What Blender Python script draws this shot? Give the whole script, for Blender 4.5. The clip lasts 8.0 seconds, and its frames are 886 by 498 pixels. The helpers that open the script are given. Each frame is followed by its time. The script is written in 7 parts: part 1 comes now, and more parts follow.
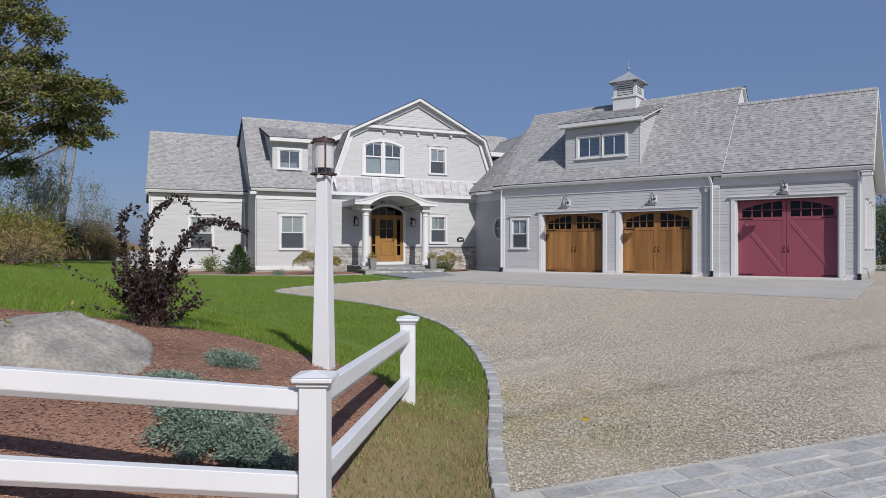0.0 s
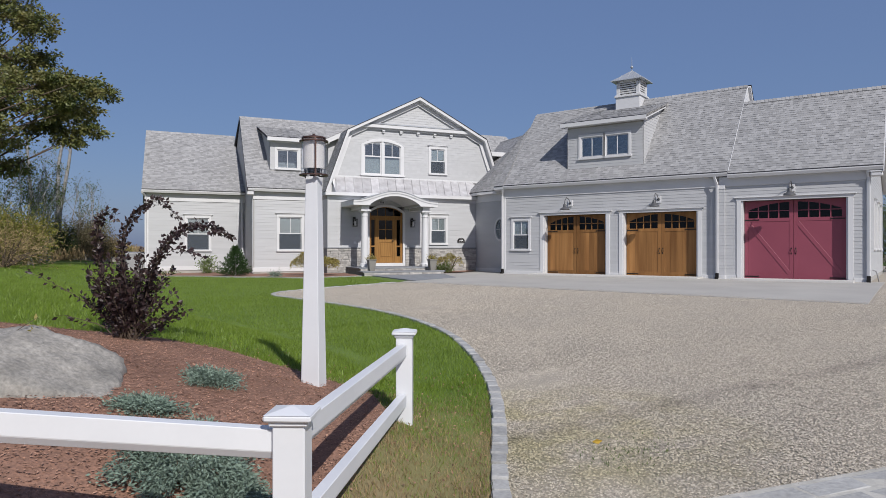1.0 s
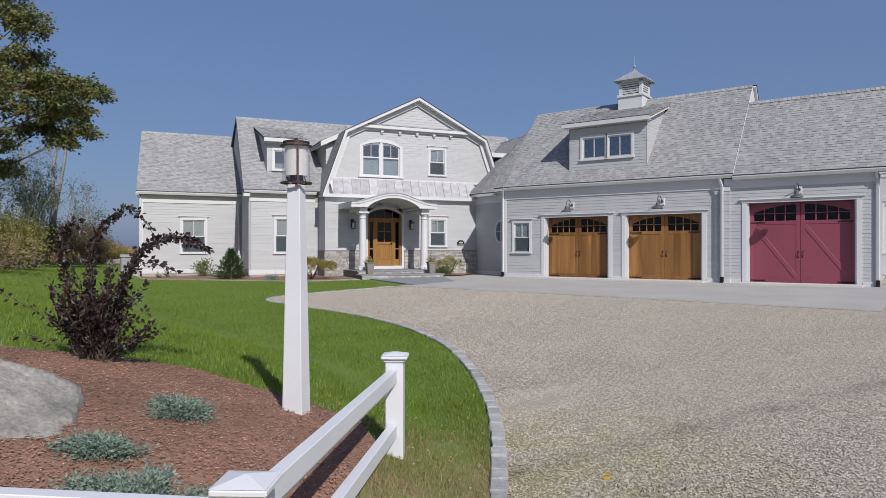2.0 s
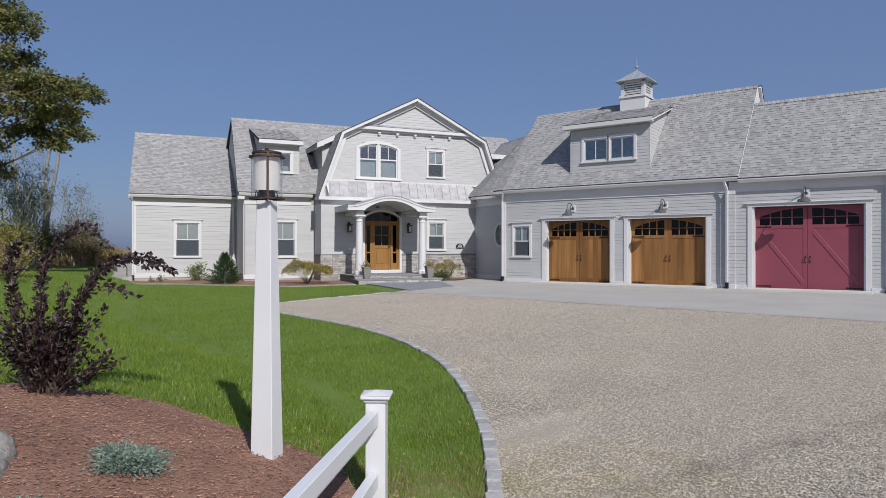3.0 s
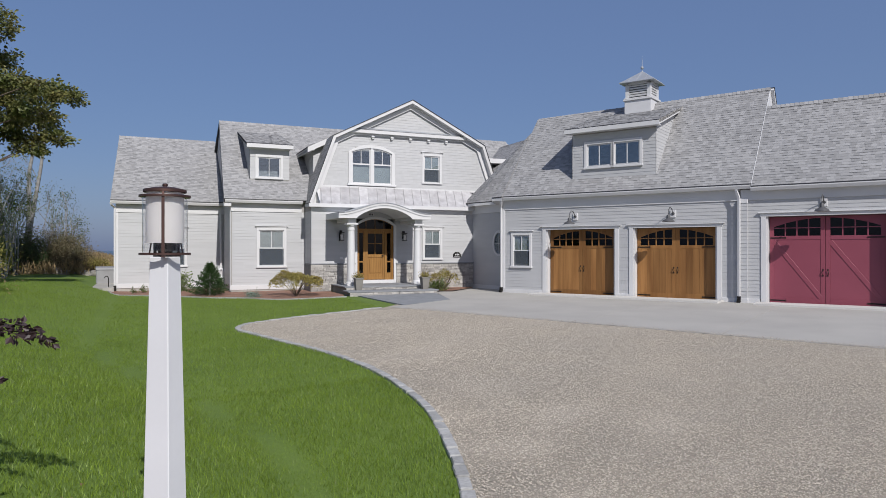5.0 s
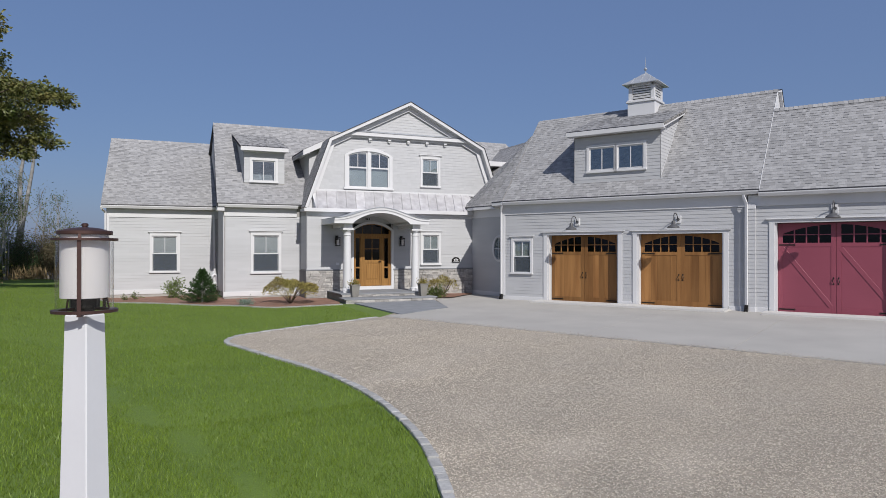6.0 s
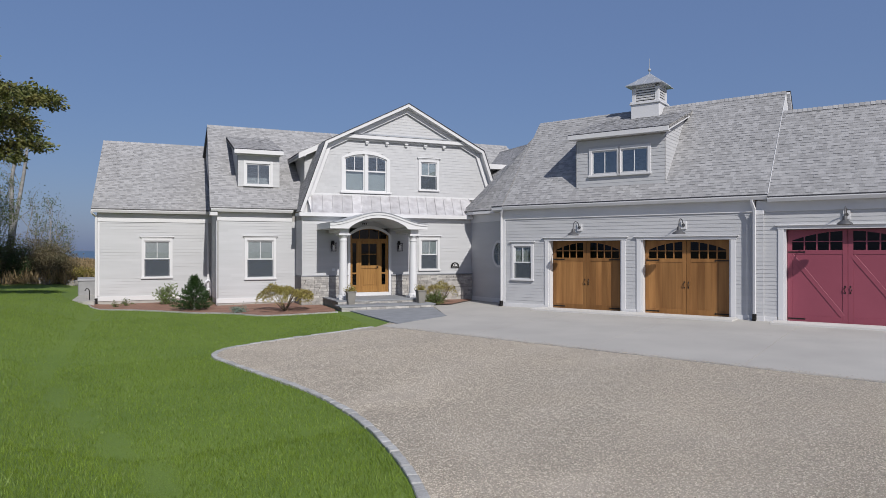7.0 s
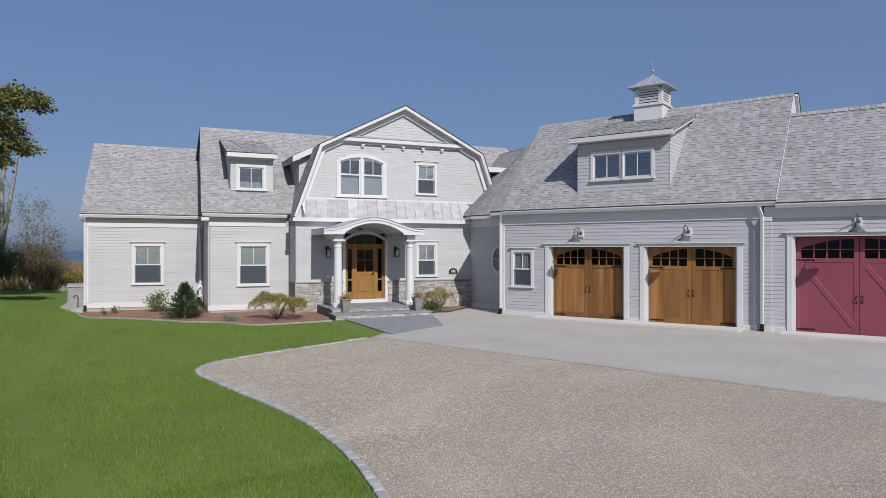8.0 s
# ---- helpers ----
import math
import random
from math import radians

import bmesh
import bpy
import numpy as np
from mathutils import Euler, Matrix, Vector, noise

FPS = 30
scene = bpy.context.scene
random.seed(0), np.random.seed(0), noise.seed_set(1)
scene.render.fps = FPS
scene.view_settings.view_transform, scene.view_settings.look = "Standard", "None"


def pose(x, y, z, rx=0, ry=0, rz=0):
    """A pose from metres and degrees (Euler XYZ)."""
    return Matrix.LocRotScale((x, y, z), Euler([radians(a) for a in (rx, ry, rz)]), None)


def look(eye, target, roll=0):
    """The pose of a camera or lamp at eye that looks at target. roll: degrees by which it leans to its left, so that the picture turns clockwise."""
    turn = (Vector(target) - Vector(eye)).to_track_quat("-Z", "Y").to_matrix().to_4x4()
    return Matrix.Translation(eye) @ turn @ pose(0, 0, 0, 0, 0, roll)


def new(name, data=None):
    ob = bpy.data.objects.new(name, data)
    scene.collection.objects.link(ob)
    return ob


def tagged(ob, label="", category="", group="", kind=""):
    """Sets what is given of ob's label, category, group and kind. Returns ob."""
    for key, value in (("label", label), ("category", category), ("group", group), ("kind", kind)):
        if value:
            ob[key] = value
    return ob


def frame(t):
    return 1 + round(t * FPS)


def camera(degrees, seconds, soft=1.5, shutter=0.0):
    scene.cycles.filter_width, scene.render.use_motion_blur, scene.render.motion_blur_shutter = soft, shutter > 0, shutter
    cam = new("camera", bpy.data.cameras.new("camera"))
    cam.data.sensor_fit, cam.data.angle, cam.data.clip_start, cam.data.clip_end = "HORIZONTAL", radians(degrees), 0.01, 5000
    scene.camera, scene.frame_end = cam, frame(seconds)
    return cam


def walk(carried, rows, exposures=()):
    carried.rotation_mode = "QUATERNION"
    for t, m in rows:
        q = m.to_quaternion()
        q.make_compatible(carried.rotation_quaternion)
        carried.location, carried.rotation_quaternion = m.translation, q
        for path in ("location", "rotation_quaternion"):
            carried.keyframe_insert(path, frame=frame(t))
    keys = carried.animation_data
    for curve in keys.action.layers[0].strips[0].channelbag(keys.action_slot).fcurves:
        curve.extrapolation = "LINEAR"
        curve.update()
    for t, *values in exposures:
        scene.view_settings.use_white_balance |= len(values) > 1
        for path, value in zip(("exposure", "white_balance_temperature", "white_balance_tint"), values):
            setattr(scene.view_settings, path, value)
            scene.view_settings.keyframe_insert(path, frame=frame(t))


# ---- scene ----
cam = camera(67.0, 8.0, soft=0.6)
PATH = [
    (0.0, pose(-15.417, -24.349, 0.981, 90.05, 0.0, -23.84)),
    (0.5, pose(-15.321, -24.153, 1.008, 90.03, 0.0, -23.81)),
    (1.0, pose(-15.225, -23.930, 1.042, 90.04, 0.0, -23.81)),
    (1.5, pose(-15.116, -23.724, 1.090, 90.04, 0.0, -23.79)),
    (3.0, pose(-14.682, -23.018, 1.322, 90.04, 0.0, -23.74)),
    (3.5, pose(-14.515, -22.764, 1.406, 90.04, 0.0, -23.73)),
    (4.0, pose(-14.330, -22.473, 1.500, 90.04, 0.0, -23.72)),
    (4.5, pose(-14.164, -22.196, 1.592, 90.06, 0.0, -23.71)),
    (6.0, pose(-13.694, -21.325, 1.920, 90.07, 0.0, -23.73)),
    (6.5, pose(-13.538, -21.059, 2.029, 90.06, 0.0, -23.69)),
    (7.0, pose(-13.350, -20.755, 2.136, 90.07, 0.0, -23.66)),
    (7.5, pose(-13.170, -20.481, 2.243, 90.07, 0.0, -23.63)),
    (8.0, pose(-12.959, -20.182, 2.365, 90.07, 0.0, -23.58)),
]
walk(cam, PATH)

# ---- light ----
SUN_AZ, SUN_EL = radians(-89.5), radians(39.5)
world = bpy.data.worlds.new("world")
scene.world = world
world.use_nodes = True
wn = world.node_tree.nodes
sky = wn.new("ShaderNodeTexSky")
sky.sky_type = "NISHITA"
sky.sun_disc = False
sky.sun_elevation = SUN_EL
sky.sun_rotation = math.pi / 2 - SUN_AZ
sky.air_density, sky.dust_density, sky.ozone_density = 0.8, 2.0, 3.0
wn["Background"].inputs["Strength"].default_value = 0.124
flatten = wn.new("ShaderNodeGamma")
flatten.inputs["Gamma"].default_value = 0.74
deepen = wn.new("ShaderNodeHueSaturation")
deepen.inputs["Saturation"].default_value = 1.36
world.node_tree.links.new(sky.outputs["Color"], flatten.inputs["Color"])
world.node_tree.links.new(flatten.outputs["Color"], deepen.inputs["Color"])
haze = wn.new("ShaderNodeMix")
haze.data_type = "RGBA"
haze.inputs["Factor"].default_value = 0.45
haze.inputs["B"].default_value = (1.58, 2.12, 4.1, 1)
world.node_tree.links.new(deepen.outputs["Color"], haze.inputs["A"])
world.node_tree.links.new(haze.outputs["Result"], wn["Background"].inputs["Color"])
sun_data = bpy.data.lights.new("sun", "SUN")
sun_data.energy, sun_data.angle, sun_data.color = 4.2, radians(0.53), (1.0, 0.965, 0.92)
sun = new("sun", sun_data)
to_sun = Vector((math.cos(SUN_EL) * math.cos(SUN_AZ), math.cos(SUN_EL) * math.sin(SUN_AZ), math.sin(SUN_EL)))
sun.matrix_world = look(to_sun * 60, (0, 0, 0))
scene.view_settings.exposure = 0.0


# ---- materials ----
def mat(name, a, b=None, scale=3.0, rough=0.7, bump=0.0, bscale=40.0, metal=0.0, island=0.0, rand=0.0, fine=0.0, spec=0.5, stretch=(1, 1, 1), world_space=False):
    """Two colours mixed by large stains, fine grain, variation from piece to piece, and a bump."""
    m = bpy.data.materials.new(name)
    m.use_nodes = True
    n, link = m.node_tree.nodes, m.node_tree.links.new
    p = n["Principled BSDF"]
    p.inputs["Roughness"].default_value, p.inputs["Metallic"].default_value = rough, metal
    p.inputs["Specular IOR Level"].default_value = spec
    b = b or tuple(c * 0.82 for c in a)
    co = n.new("ShaderNodeTexCoord")
    mp = n.new("ShaderNodeMapping")
    mp.inputs["Scale"].default_value = stretch
    if world_space:
        link(n.new("ShaderNodeNewGeometry").outputs["Position"], mp.inputs["Vector"])
    else:
        link(co.outputs["Object"], mp.inputs["Vector"])
    big = n.new("ShaderNodeTexNoise")
    big.inputs["Scale"].default_value, big.inputs["Detail"].default_value = scale, 6
    link(mp.outputs["Vector"], big.inputs["Vector"])
    ramp = n.new("ShaderNodeMapRange")
    ramp.inputs["From Min"].default_value, ramp.inputs["From Max"].default_value = 0.3, 0.7
    link(big.outputs["Fac"], ramp.inputs["Value"])
    mix = n.new("ShaderNodeMix")
    mix.data_type = "RGBA"
    mix.inputs["A"].default_value, mix.inputs["B"].default_value = (*a, 1), (*b, 1)
    link(ramp.outputs["Result"], mix.inputs["Factor"])
    out = mix.outputs["Result"]
    small = n.new("ShaderNodeTexNoise")
    small.inputs["Scale"].default_value, small.inputs["Detail"].default_value = bscale, 4
    link(mp.outputs["Vector"], small.inputs["Vector"])
    for amount, source in ((fine, small.outputs["Fac"]), (island, None), (rand, None)):
        if not amount:
            continue
        if source is None:
            node = n.new("ShaderNodeNewGeometry") if amount == island else n.new("ShaderNodeObjectInfo")
            source = node.outputs["Random Per Island"] if amount == island else node.outputs["Random"]
        mr = n.new("ShaderNodeMapRange")
        mr.inputs["To Min"].default_value, mr.inputs["To Max"].default_value = 1 - amount, 1 + amount
        link(source, mr.inputs["Value"])
        hsv = n.new("ShaderNodeHueSaturation")
        link(mr.outputs["Result"], hsv.inputs["Value"])
        link(out, hsv.inputs["Color"])
        out = hsv.outputs["Color"]
    link(out, p.inputs["Base Color"])
    if bump:
        bu = n.new("ShaderNodeBump")
        bu.inputs["Strength"].default_value, bu.inputs["Distance"].default_value = bump, 0.01
        link(small.outputs["Fac"], bu.inputs["Height"])
        link(bu.outputs["Normal"], p.inputs["Normal"])
    return m


def glass_mat(name, tint=(1, 1, 1), rough=0.0, gloss=0.04):
    m = bpy.data.materials.new(name)
    m.use_nodes = True
    n, link = m.node_tree.nodes, m.node_tree.links.new
    n.remove(n["Principled BSDF"])
    tr, gl, mx, fr, pw, mr = (n.new("ShaderNode" + k) for k in ("BsdfTransparent", "BsdfGlossy", "MixShader", "LayerWeight", "Math", "MapRange"))
    tr.inputs["Color"].default_value = (*tint, 1)
    gl.inputs["Roughness"].default_value = rough
    pw.operation = "POWER"
    pw.inputs[1].default_value = 4.0
    mr.inputs["To Min"].default_value = gloss
    link(fr.outputs["Facing"], pw.inputs[0])
    link(pw.outputs["Value"], mr.inputs["Value"])
    link(mr.outputs["Result"], mx.inputs["Fac"])
    link(tr.outputs["BSDF"], mx.inputs[1])
    link(gl.outputs["BSDF"], mx.inputs[2])
    link(mx.outputs["Shader"], n["Material Output"].inputs["Surface"])
    return m


def leaf_mat(name, a, b, rough=0.55, through_light=0.25):
    m = mat(name, a, b, scale=1.5, rough=rough, island=0.35)
    n, link = m.node_tree.nodes, m.node_tree.links.new
    p = n["Principled BSDF"]
    tl, mx = n.new("ShaderNodeBsdfTranslucent"), n.new("ShaderNodeMixShader")
    source = p.inputs["Base Color"].links[0].from_socket
    link(source, tl.inputs["Color"])
    mx.inputs["Fac"].default_value = through_light
    link(p.outputs["BSDF"], mx.inputs[1])
    link(tl.outputs["BSDF"], mx.inputs[2])
    link(mx.outputs["Shader"], n["Material Output"].inputs["Surface"])
    return m


M_SIDING = mat("siding_paint", (0.462, 0.466, 0.478), (0.432, 0.436, 0.447), scale=0.8, rough=0.6, bump=0.15, bscale=60, island=0.03, stretch=(1, 1, 6))
M_CURVED = mat("siding_paint_curved", (0.462, 0.466, 0.478), (0.432, 0.436, 0.447), scale=0.8, rough=0.6, bump=0.15, bscale=60, stretch=(1, 1, 6))
M_TRIM = mat("trim_paint", (0.62, 0.62, 0.63), (0.58, 0.58, 0.59), scale=1.2, rough=0.45, bump=0.04, bscale=30)
M_VINYL = mat("white_vinyl", (0.665, 0.675, 0.70), (0.615, 0.625, 0.65), scale=2.0, rough=0.35, fine=0.02)
M_CORE = mat("sheathing", (0.35, 0.34, 0.33), rough=0.9)
M_SHINGLE = mat("roof_shingle", (0.318, 0.316, 0.320), (0.288, 0.287, 0.292), scale=0.5, rough=0.95, bump=0.4, bscale=55, island=0.17, fine=0.26, spec=0.2)
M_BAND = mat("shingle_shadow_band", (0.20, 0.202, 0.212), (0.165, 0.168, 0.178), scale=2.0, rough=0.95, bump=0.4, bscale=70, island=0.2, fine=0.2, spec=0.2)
M_DRIP = mat("dark_drip_edge", (0.03, 0.03, 0.035), rough=0.5)
M_METALROOF = mat("zinc_metal", (0.66, 0.65, 0.66), (0.46, 0.445, 0.455), scale=3.5, rough=0.36, metal=0.35, bump=0.06, bscale=5, rand=0.12)
M_GLASS = glass_mat("window_glass", (0.8, 0.86, 0.88), gloss=0.22)
M_DARKGLASS = glass_mat("door_glass", (0.06, 0.085, 0.1), gloss=0.03)
M_SCREEN = glass_mat("insect_screen")
M_SCREEN.node_tree.nodes.remove(M_SCREEN.node_tree.nodes["Map Range"])
M_SCREEN.node_tree.nodes["Mix Shader"].inputs["Fac"].default_value = 0.5
mesh_grey = M_SCREEN.node_tree.nodes.new("ShaderNodeBsdfDiffuse")
mesh_grey.inputs["Color"].default_value = (0.085, 0.10, 0.12, 1)
M_SCREEN.node_tree.links.new(mesh_grey.outputs["BSDF"], M_SCREEN.node_tree.nodes["Mix Shader"].inputs[2])
M_BLIND = mat("roller_blind", (0.37, 0.38, 0.38), rough=0.8)
# the dimness of unlit rooms is put into this dark grey
M_ROOM = mat("dim_room_grey", (0.14, 0.14, 0.145), rough=0.9)
M_CEDAR = mat("cedar_stain", (0.315, 0.158, 0.056), (0.20, 0.092, 0.031), scale=1.0, rough=0.5, spec=0.25, bump=0.12, bscale=24, rand=0.24, fine=0.10, stretch=(6, 6, 0.45))
M_OAK = mat("golden_door_stain", (0.315, 0.168, 0.053), (0.22, 0.11, 0.034), scale=2.0, rough=0.55, spec=0.2, bump=0.1, bscale=30, island=0.06, stretch=(9, 9, 0.7))
M_RED = mat("barn_red_paint", (0.255, 0.058, 0.088), (0.225, 0.050, 0.077), scale=1.0, rough=0.5, bump=0.05, bscale=30)
M_IRON = mat("black_iron", (0.025, 0.023, 0.022), rough=0.5, metal=0.6)
M_GREYMETAL = mat("galvanised_grey", (0.11, 0.11, 0.115), rough=0.5, metal=0.3)
M_COPPER = mat("aged_copper", (0.10, 0.055, 0.045), (0.07, 0.04, 0.036), scale=9, rough=0.5, metal=0.6)
M_STONE = mat("ledge_stone", (0.42, 0.40, 0.375), (0.31, 0.30, 0.29), scale=5, rough=0.9, bump=0.9, bscale=22, rand=0.24, fine=0.3, world_space=True)
M_SAND = mat("sand_joint", (0.47, 0.455, 0.42), (0.36, 0.345, 0.31), scale=6, rough=0.95, bump=0.5, fine=0.2)
M_MORTAR = mat("stone_joint", (0.22, 0.215, 0.21), rough=0.95)
M_BLUESTONE = mat("bluestone", (0.24, 0.25, 0.265), (0.19, 0.20, 0.215), scale=2.5, rough=0.8, bump=0.2, bscale=40, fine=0.06)
M_CONCRETE = mat("broom_concrete", (0.405, 0.388, 0.36), (0.345, 0.33, 0.308), scale=0.6, rough=0.9, bump=0.2, bscale=80, fine=0.06)
M_SILL = mat("sill_concrete", (0.56, 0.55, 0.53), (0.50, 0.49, 0.47), scale=1.2, rough=0.85, bump=0.12, bscale=80, fine=0.05)
M_GRANITE = mat("granite_block", (0.385, 0.383, 0.376), (0.29, 0.288, 0.28), scale=5, rough=0.9, bump=0.9, bscale=28, rand=0.13, fine=0.30, world_space=True)
M_GRAVEL = mat("pea_gravel_bed", (0.345, 0.304, 0.249), (0.312, 0.281, 0.235), scale=0.8, rough=0.95, bump=0.7, bscale=60, fine=0.4)
M_PEBBLE = mat("pea_gravel_stone", (0.375, 0.332, 0.275), (0.342, 0.308, 0.262), scale=0.5, rough=0.85, island=0.43)


def track_and_weed(m):
    """A dark tyre track across the drive's mouth and an olive, weedy patch in its corner."""
    n, link = m.node_tree.nodes, m.node_tree.links.new
    p = n["Principled BSDF"]
    source = p.inputs["Base Color"].links[0].from_socket

    def math_node(kind, *values):
        q = n.new("ShaderNodeMath")
        q.operation = kind
        for i, value in enumerate(values):
            if isinstance(value, (int, float)):
                q.inputs[i].default_value = value
            else:
                link(value, q.inputs[i])
        return q.outputs["Value"]

    def ramp(value, lo, hi, top):
        r = n.new("ShaderNodeMapRange")
        r.inputs["From Min"].default_value, r.inputs["From Max"].default_value = lo, hi
        r.inputs["To Min"].default_value, r.inputs["To Max"].default_value = 0.0, top
        link(value, r.inputs["Value"])
        return r.outputs["Result"]

    def blend(base, factor, colour, kind="MIX"):
        mix = n.new("ShaderNodeMix")
        mix.data_type, mix.blend_type = "RGBA", kind
        link(factor, mix.inputs["Factor"])
        link(base, mix.inputs["A"])
        mix.inputs["B"].default_value = (*colour, 1)
        return mix.outputs["Result"]

    at, xyz, patch = (n.new("ShaderNode" + k) for k in ("NewGeometry", "SeparateXYZ", "TexNoise"))
    link(at.outputs["Position"], xyz.inputs["Vector"])
    link(at.outputs["Position"], patch.inputs["Vector"])
    patch.inputs["Scale"].default_value, patch.inputs["Detail"].default_value = 2.2, 5
    x, y = xyz.outputs["X"], xyz.outputs["Y"]
    off = math_node("ABSOLUTE", math_node("SUBTRACT", y, math_node("MULTIPLY_ADD", x, 0.083, -18.07)))
    track = math_node("MULTIPLY", ramp(off, 0.22, 0.05, 0.9), ramp(patch.outputs["Fac"], 0.3, 0.65, 1.0))
    dx, dy = math_node("ADD", x, 12.1), math_node("ADD", y, 19.2)
    far = math_node("ADD", math_node("MULTIPLY", dx, dx), math_node("MULTIPLY", dy, dy))
    weedy = math_node("MULTIPLY", ramp(far, 3.6, 0.2, 1.0), ramp(patch.outputs["Fac"], 0.35, 0.65, 0.8))
    out = blend(source, weedy, (0.86, 0.86, 0.60), "MULTIPLY")
    out = blend(out, track, (0.66, 0.66, 0.68), "MULTIPLY")
    link(out, p.inputs["Base Color"])


track_and_weed(M_PEBBLE)
track_and_weed(M_GRAVEL)
M_LAWN = mat("lawn_soil", (0.118, 0.182, 0.024), (0.09, 0.148, 0.019), scale=0.5, rough=0.95, bump=0.7, bscale=35, fine=0.3)


def dry_out(m):
    """The lawn thins to dry soil by the fence, with a ragged border."""
    n, link = m.node_tree.nodes, m.node_tree.links.new
    p = n["Principled BSDF"]
    source = p.inputs["Base Color"].links[0].from_socket
    co, xyz, patch, add, ramp, mix = (n.new("ShaderNode" + k) for k in ("TexCoord", "SeparateXYZ", "TexNoise", "Math", "MapRange", "Mix"))
    patch.inputs["Scale"].default_value, patch.inputs["Detail"].default_value = 1.6, 6
    link(co.outputs["Object"], xyz.inputs["Vector"])
    link(co.outputs["Object"], patch.inputs["Vector"])
    add.operation = "MULTIPLY_ADD"
    link(patch.outputs["Fac"], add.inputs[0])
    add.inputs[1].default_value = 4.2
    link(xyz.outputs["Y"], add.inputs[2])
    ramp.inputs["From Min"].default_value, ramp.inputs["From Max"].default_value = -15.9, -17.9
    link(add.outputs["Value"], ramp.inputs["Value"])
    mix.data_type = "RGBA"
    link(ramp.outputs["Result"], mix.inputs["Factor"])
    link(source, mix.inputs["A"])
    mix.inputs["B"].default_value = (0.205, 0.165, 0.085, 1)
    link(mix.outputs["Result"], p.inputs["Base Color"])


dry_out(M_LAWN)
M_GRASS = leaf_mat("grass_blade", (0.18, 0.262, 0.030), (0.14, 0.21, 0.024), 0.5, 0.3)
M_MULCH = mat("bark_mulch", (0.27, 0.15, 0.105), (0.18, 0.098, 0.068), scale=2.0, rough=0.95, bump=1.0, bscale=45, fine=0.6)
M_CHIP = mat("bark_chip", (0.37, 0.215, 0.15), (0.25, 0.138, 0.095), scale=1.0, rough=0.9, island=0.58)
M_ROCK = mat("boulder_granite", (0.33, 0.31, 0.28), (0.185, 0.175, 0.158), scale=4.5, rough=0.92, bump=1.0, bscale=38, fine=0.6)
M_BARK = mat("grey_bark", (0.33, 0.325, 0.32), (0.17, 0.165, 0.155), scale=5, rough=0.95, bump=0.7, bscale=30)
M_TWIG = mat("brown_twig", (0.12, 0.085, 0.06), (0.08, 0.06, 0.045), rough=0.9)
M_OAKLEAF = leaf_mat("oak_leaf", (0.095, 0.13, 0.036), (0.19, 0.165, 0.05), 0.5, 0.25)
M_GREENLEAF = leaf_mat("shrub_leaf", (0.115, 0.15, 0.04), (0.075, 0.11, 0.03))
M_YELLOWLEAF = leaf_mat("yellowing_leaf", (0.20, 0.18, 0.03), (0.13, 0.14, 0.03))
M_PURPLELEAF = leaf_mat("purple_leaf", (0.030, 0.016, 0.019), (0.045, 0.027, 0.024), 0.5, 0.12)
M_JUNIPER = leaf_mat("juniper_needle", (0.20, 0.265, 0.21), (0.14, 0.20, 0.16), 0.7, 0.1)
M_SPRUCE = leaf_mat("spruce_needle", (0.034, 0.078, 0.014), (0.02, 0.05, 0.01), 0.6, 0.1)
M_SPIREA = leaf_mat("spirea_leaf", (0.17, 0.22, 0.075), (0.12, 0.17, 0.055), 0.55, 0.25)
M_MAPLE = leaf_mat("maple_leaf", (0.324, 0.294, 0.084), (0.240, 0.180, 0.054), 0.6, 0.3)
M_SCRUB = leaf_mat("brown_scrub_leaf", (0.17, 0.13, 0.075), (0.11, 0.105, 0.05), 0.6, 0.2)
M_DRYGRASS = leaf_mat("dry_grass", (0.351, 0.257, 0.135), (0.257, 0.189, 0.095), 0.8, 0.2)
M_FIELD = mat("dry_field", (0.15, 0.13, 0.085), (0.10, 0.09, 0.06), scale=0.2, rough=0.95, bump=0.6, bscale=20, fine=0.3)
M_FALLEN = mat("yellow_leaf", (0.55, 0.38, 0.05), (0.45, 0.28, 0.04), rough=0.7)
M_CUPOLA = mat("grey_sheet_metal", (0.40, 0.42, 0.45), (0.35, 0.37, 0.40), scale=2.0, rough=0.45, metal=0.3)
M_WATER = mat("sea_water", (0.03, 0.07, 0.12), (0.025, 0.06, 0.10), scale=0.02, rough=0.3)
M_PLASTIC = mat("grey_plastic", (0.30, 0.30, 0.31), rough=0.5)
M_PLANTER = mat("planter_grey", (0.22, 0.21, 0.19), rough=0.8, bump=0.2)
M_WHITEGLASS = leaf_mat("opal_glass", (0.76, 0.74, 0.73), (0.74, 0.72, 0.71), 0.35, 0.5)
M_CLEAR = glass_mat("clear_cylinder", (0.95, 0.955, 0.96), rough=0.02, gloss=0.07)
M_FOUND = mat("foundation_concrete", (0.40, 0.38, 0.35), (0.32, 0.31, 0.29), rough=0.95, bump=0.2)


# ---- building helpers ----
def thing(name, label, category, group="", kind="", place=None):
    ob = new(name)
    ob.empty_display_size = 0.2
    if place is not None:
        ob.matrix_basis = place
    return tagged(ob, label, category, group, kind)


def part(name, bm, material, parent=None, label="", place=None, smooth=False, weld=False):
    """Links a bmesh as one mesh object under a thing or a part."""
    if weld:
        bmesh.ops.remove_doubles(bm, verts=bm.verts, dist=1e-4)
    bmesh.ops.recalc_face_normals(bm, faces=bm.faces)
    me = bpy.data.meshes.new(name)
    bm.to_mesh(me)
    bm.free()
    if smooth:
        for f in me.polygons:
            f.use_smooth = True
    return link_mesh(name, me, material, parent, label, place)


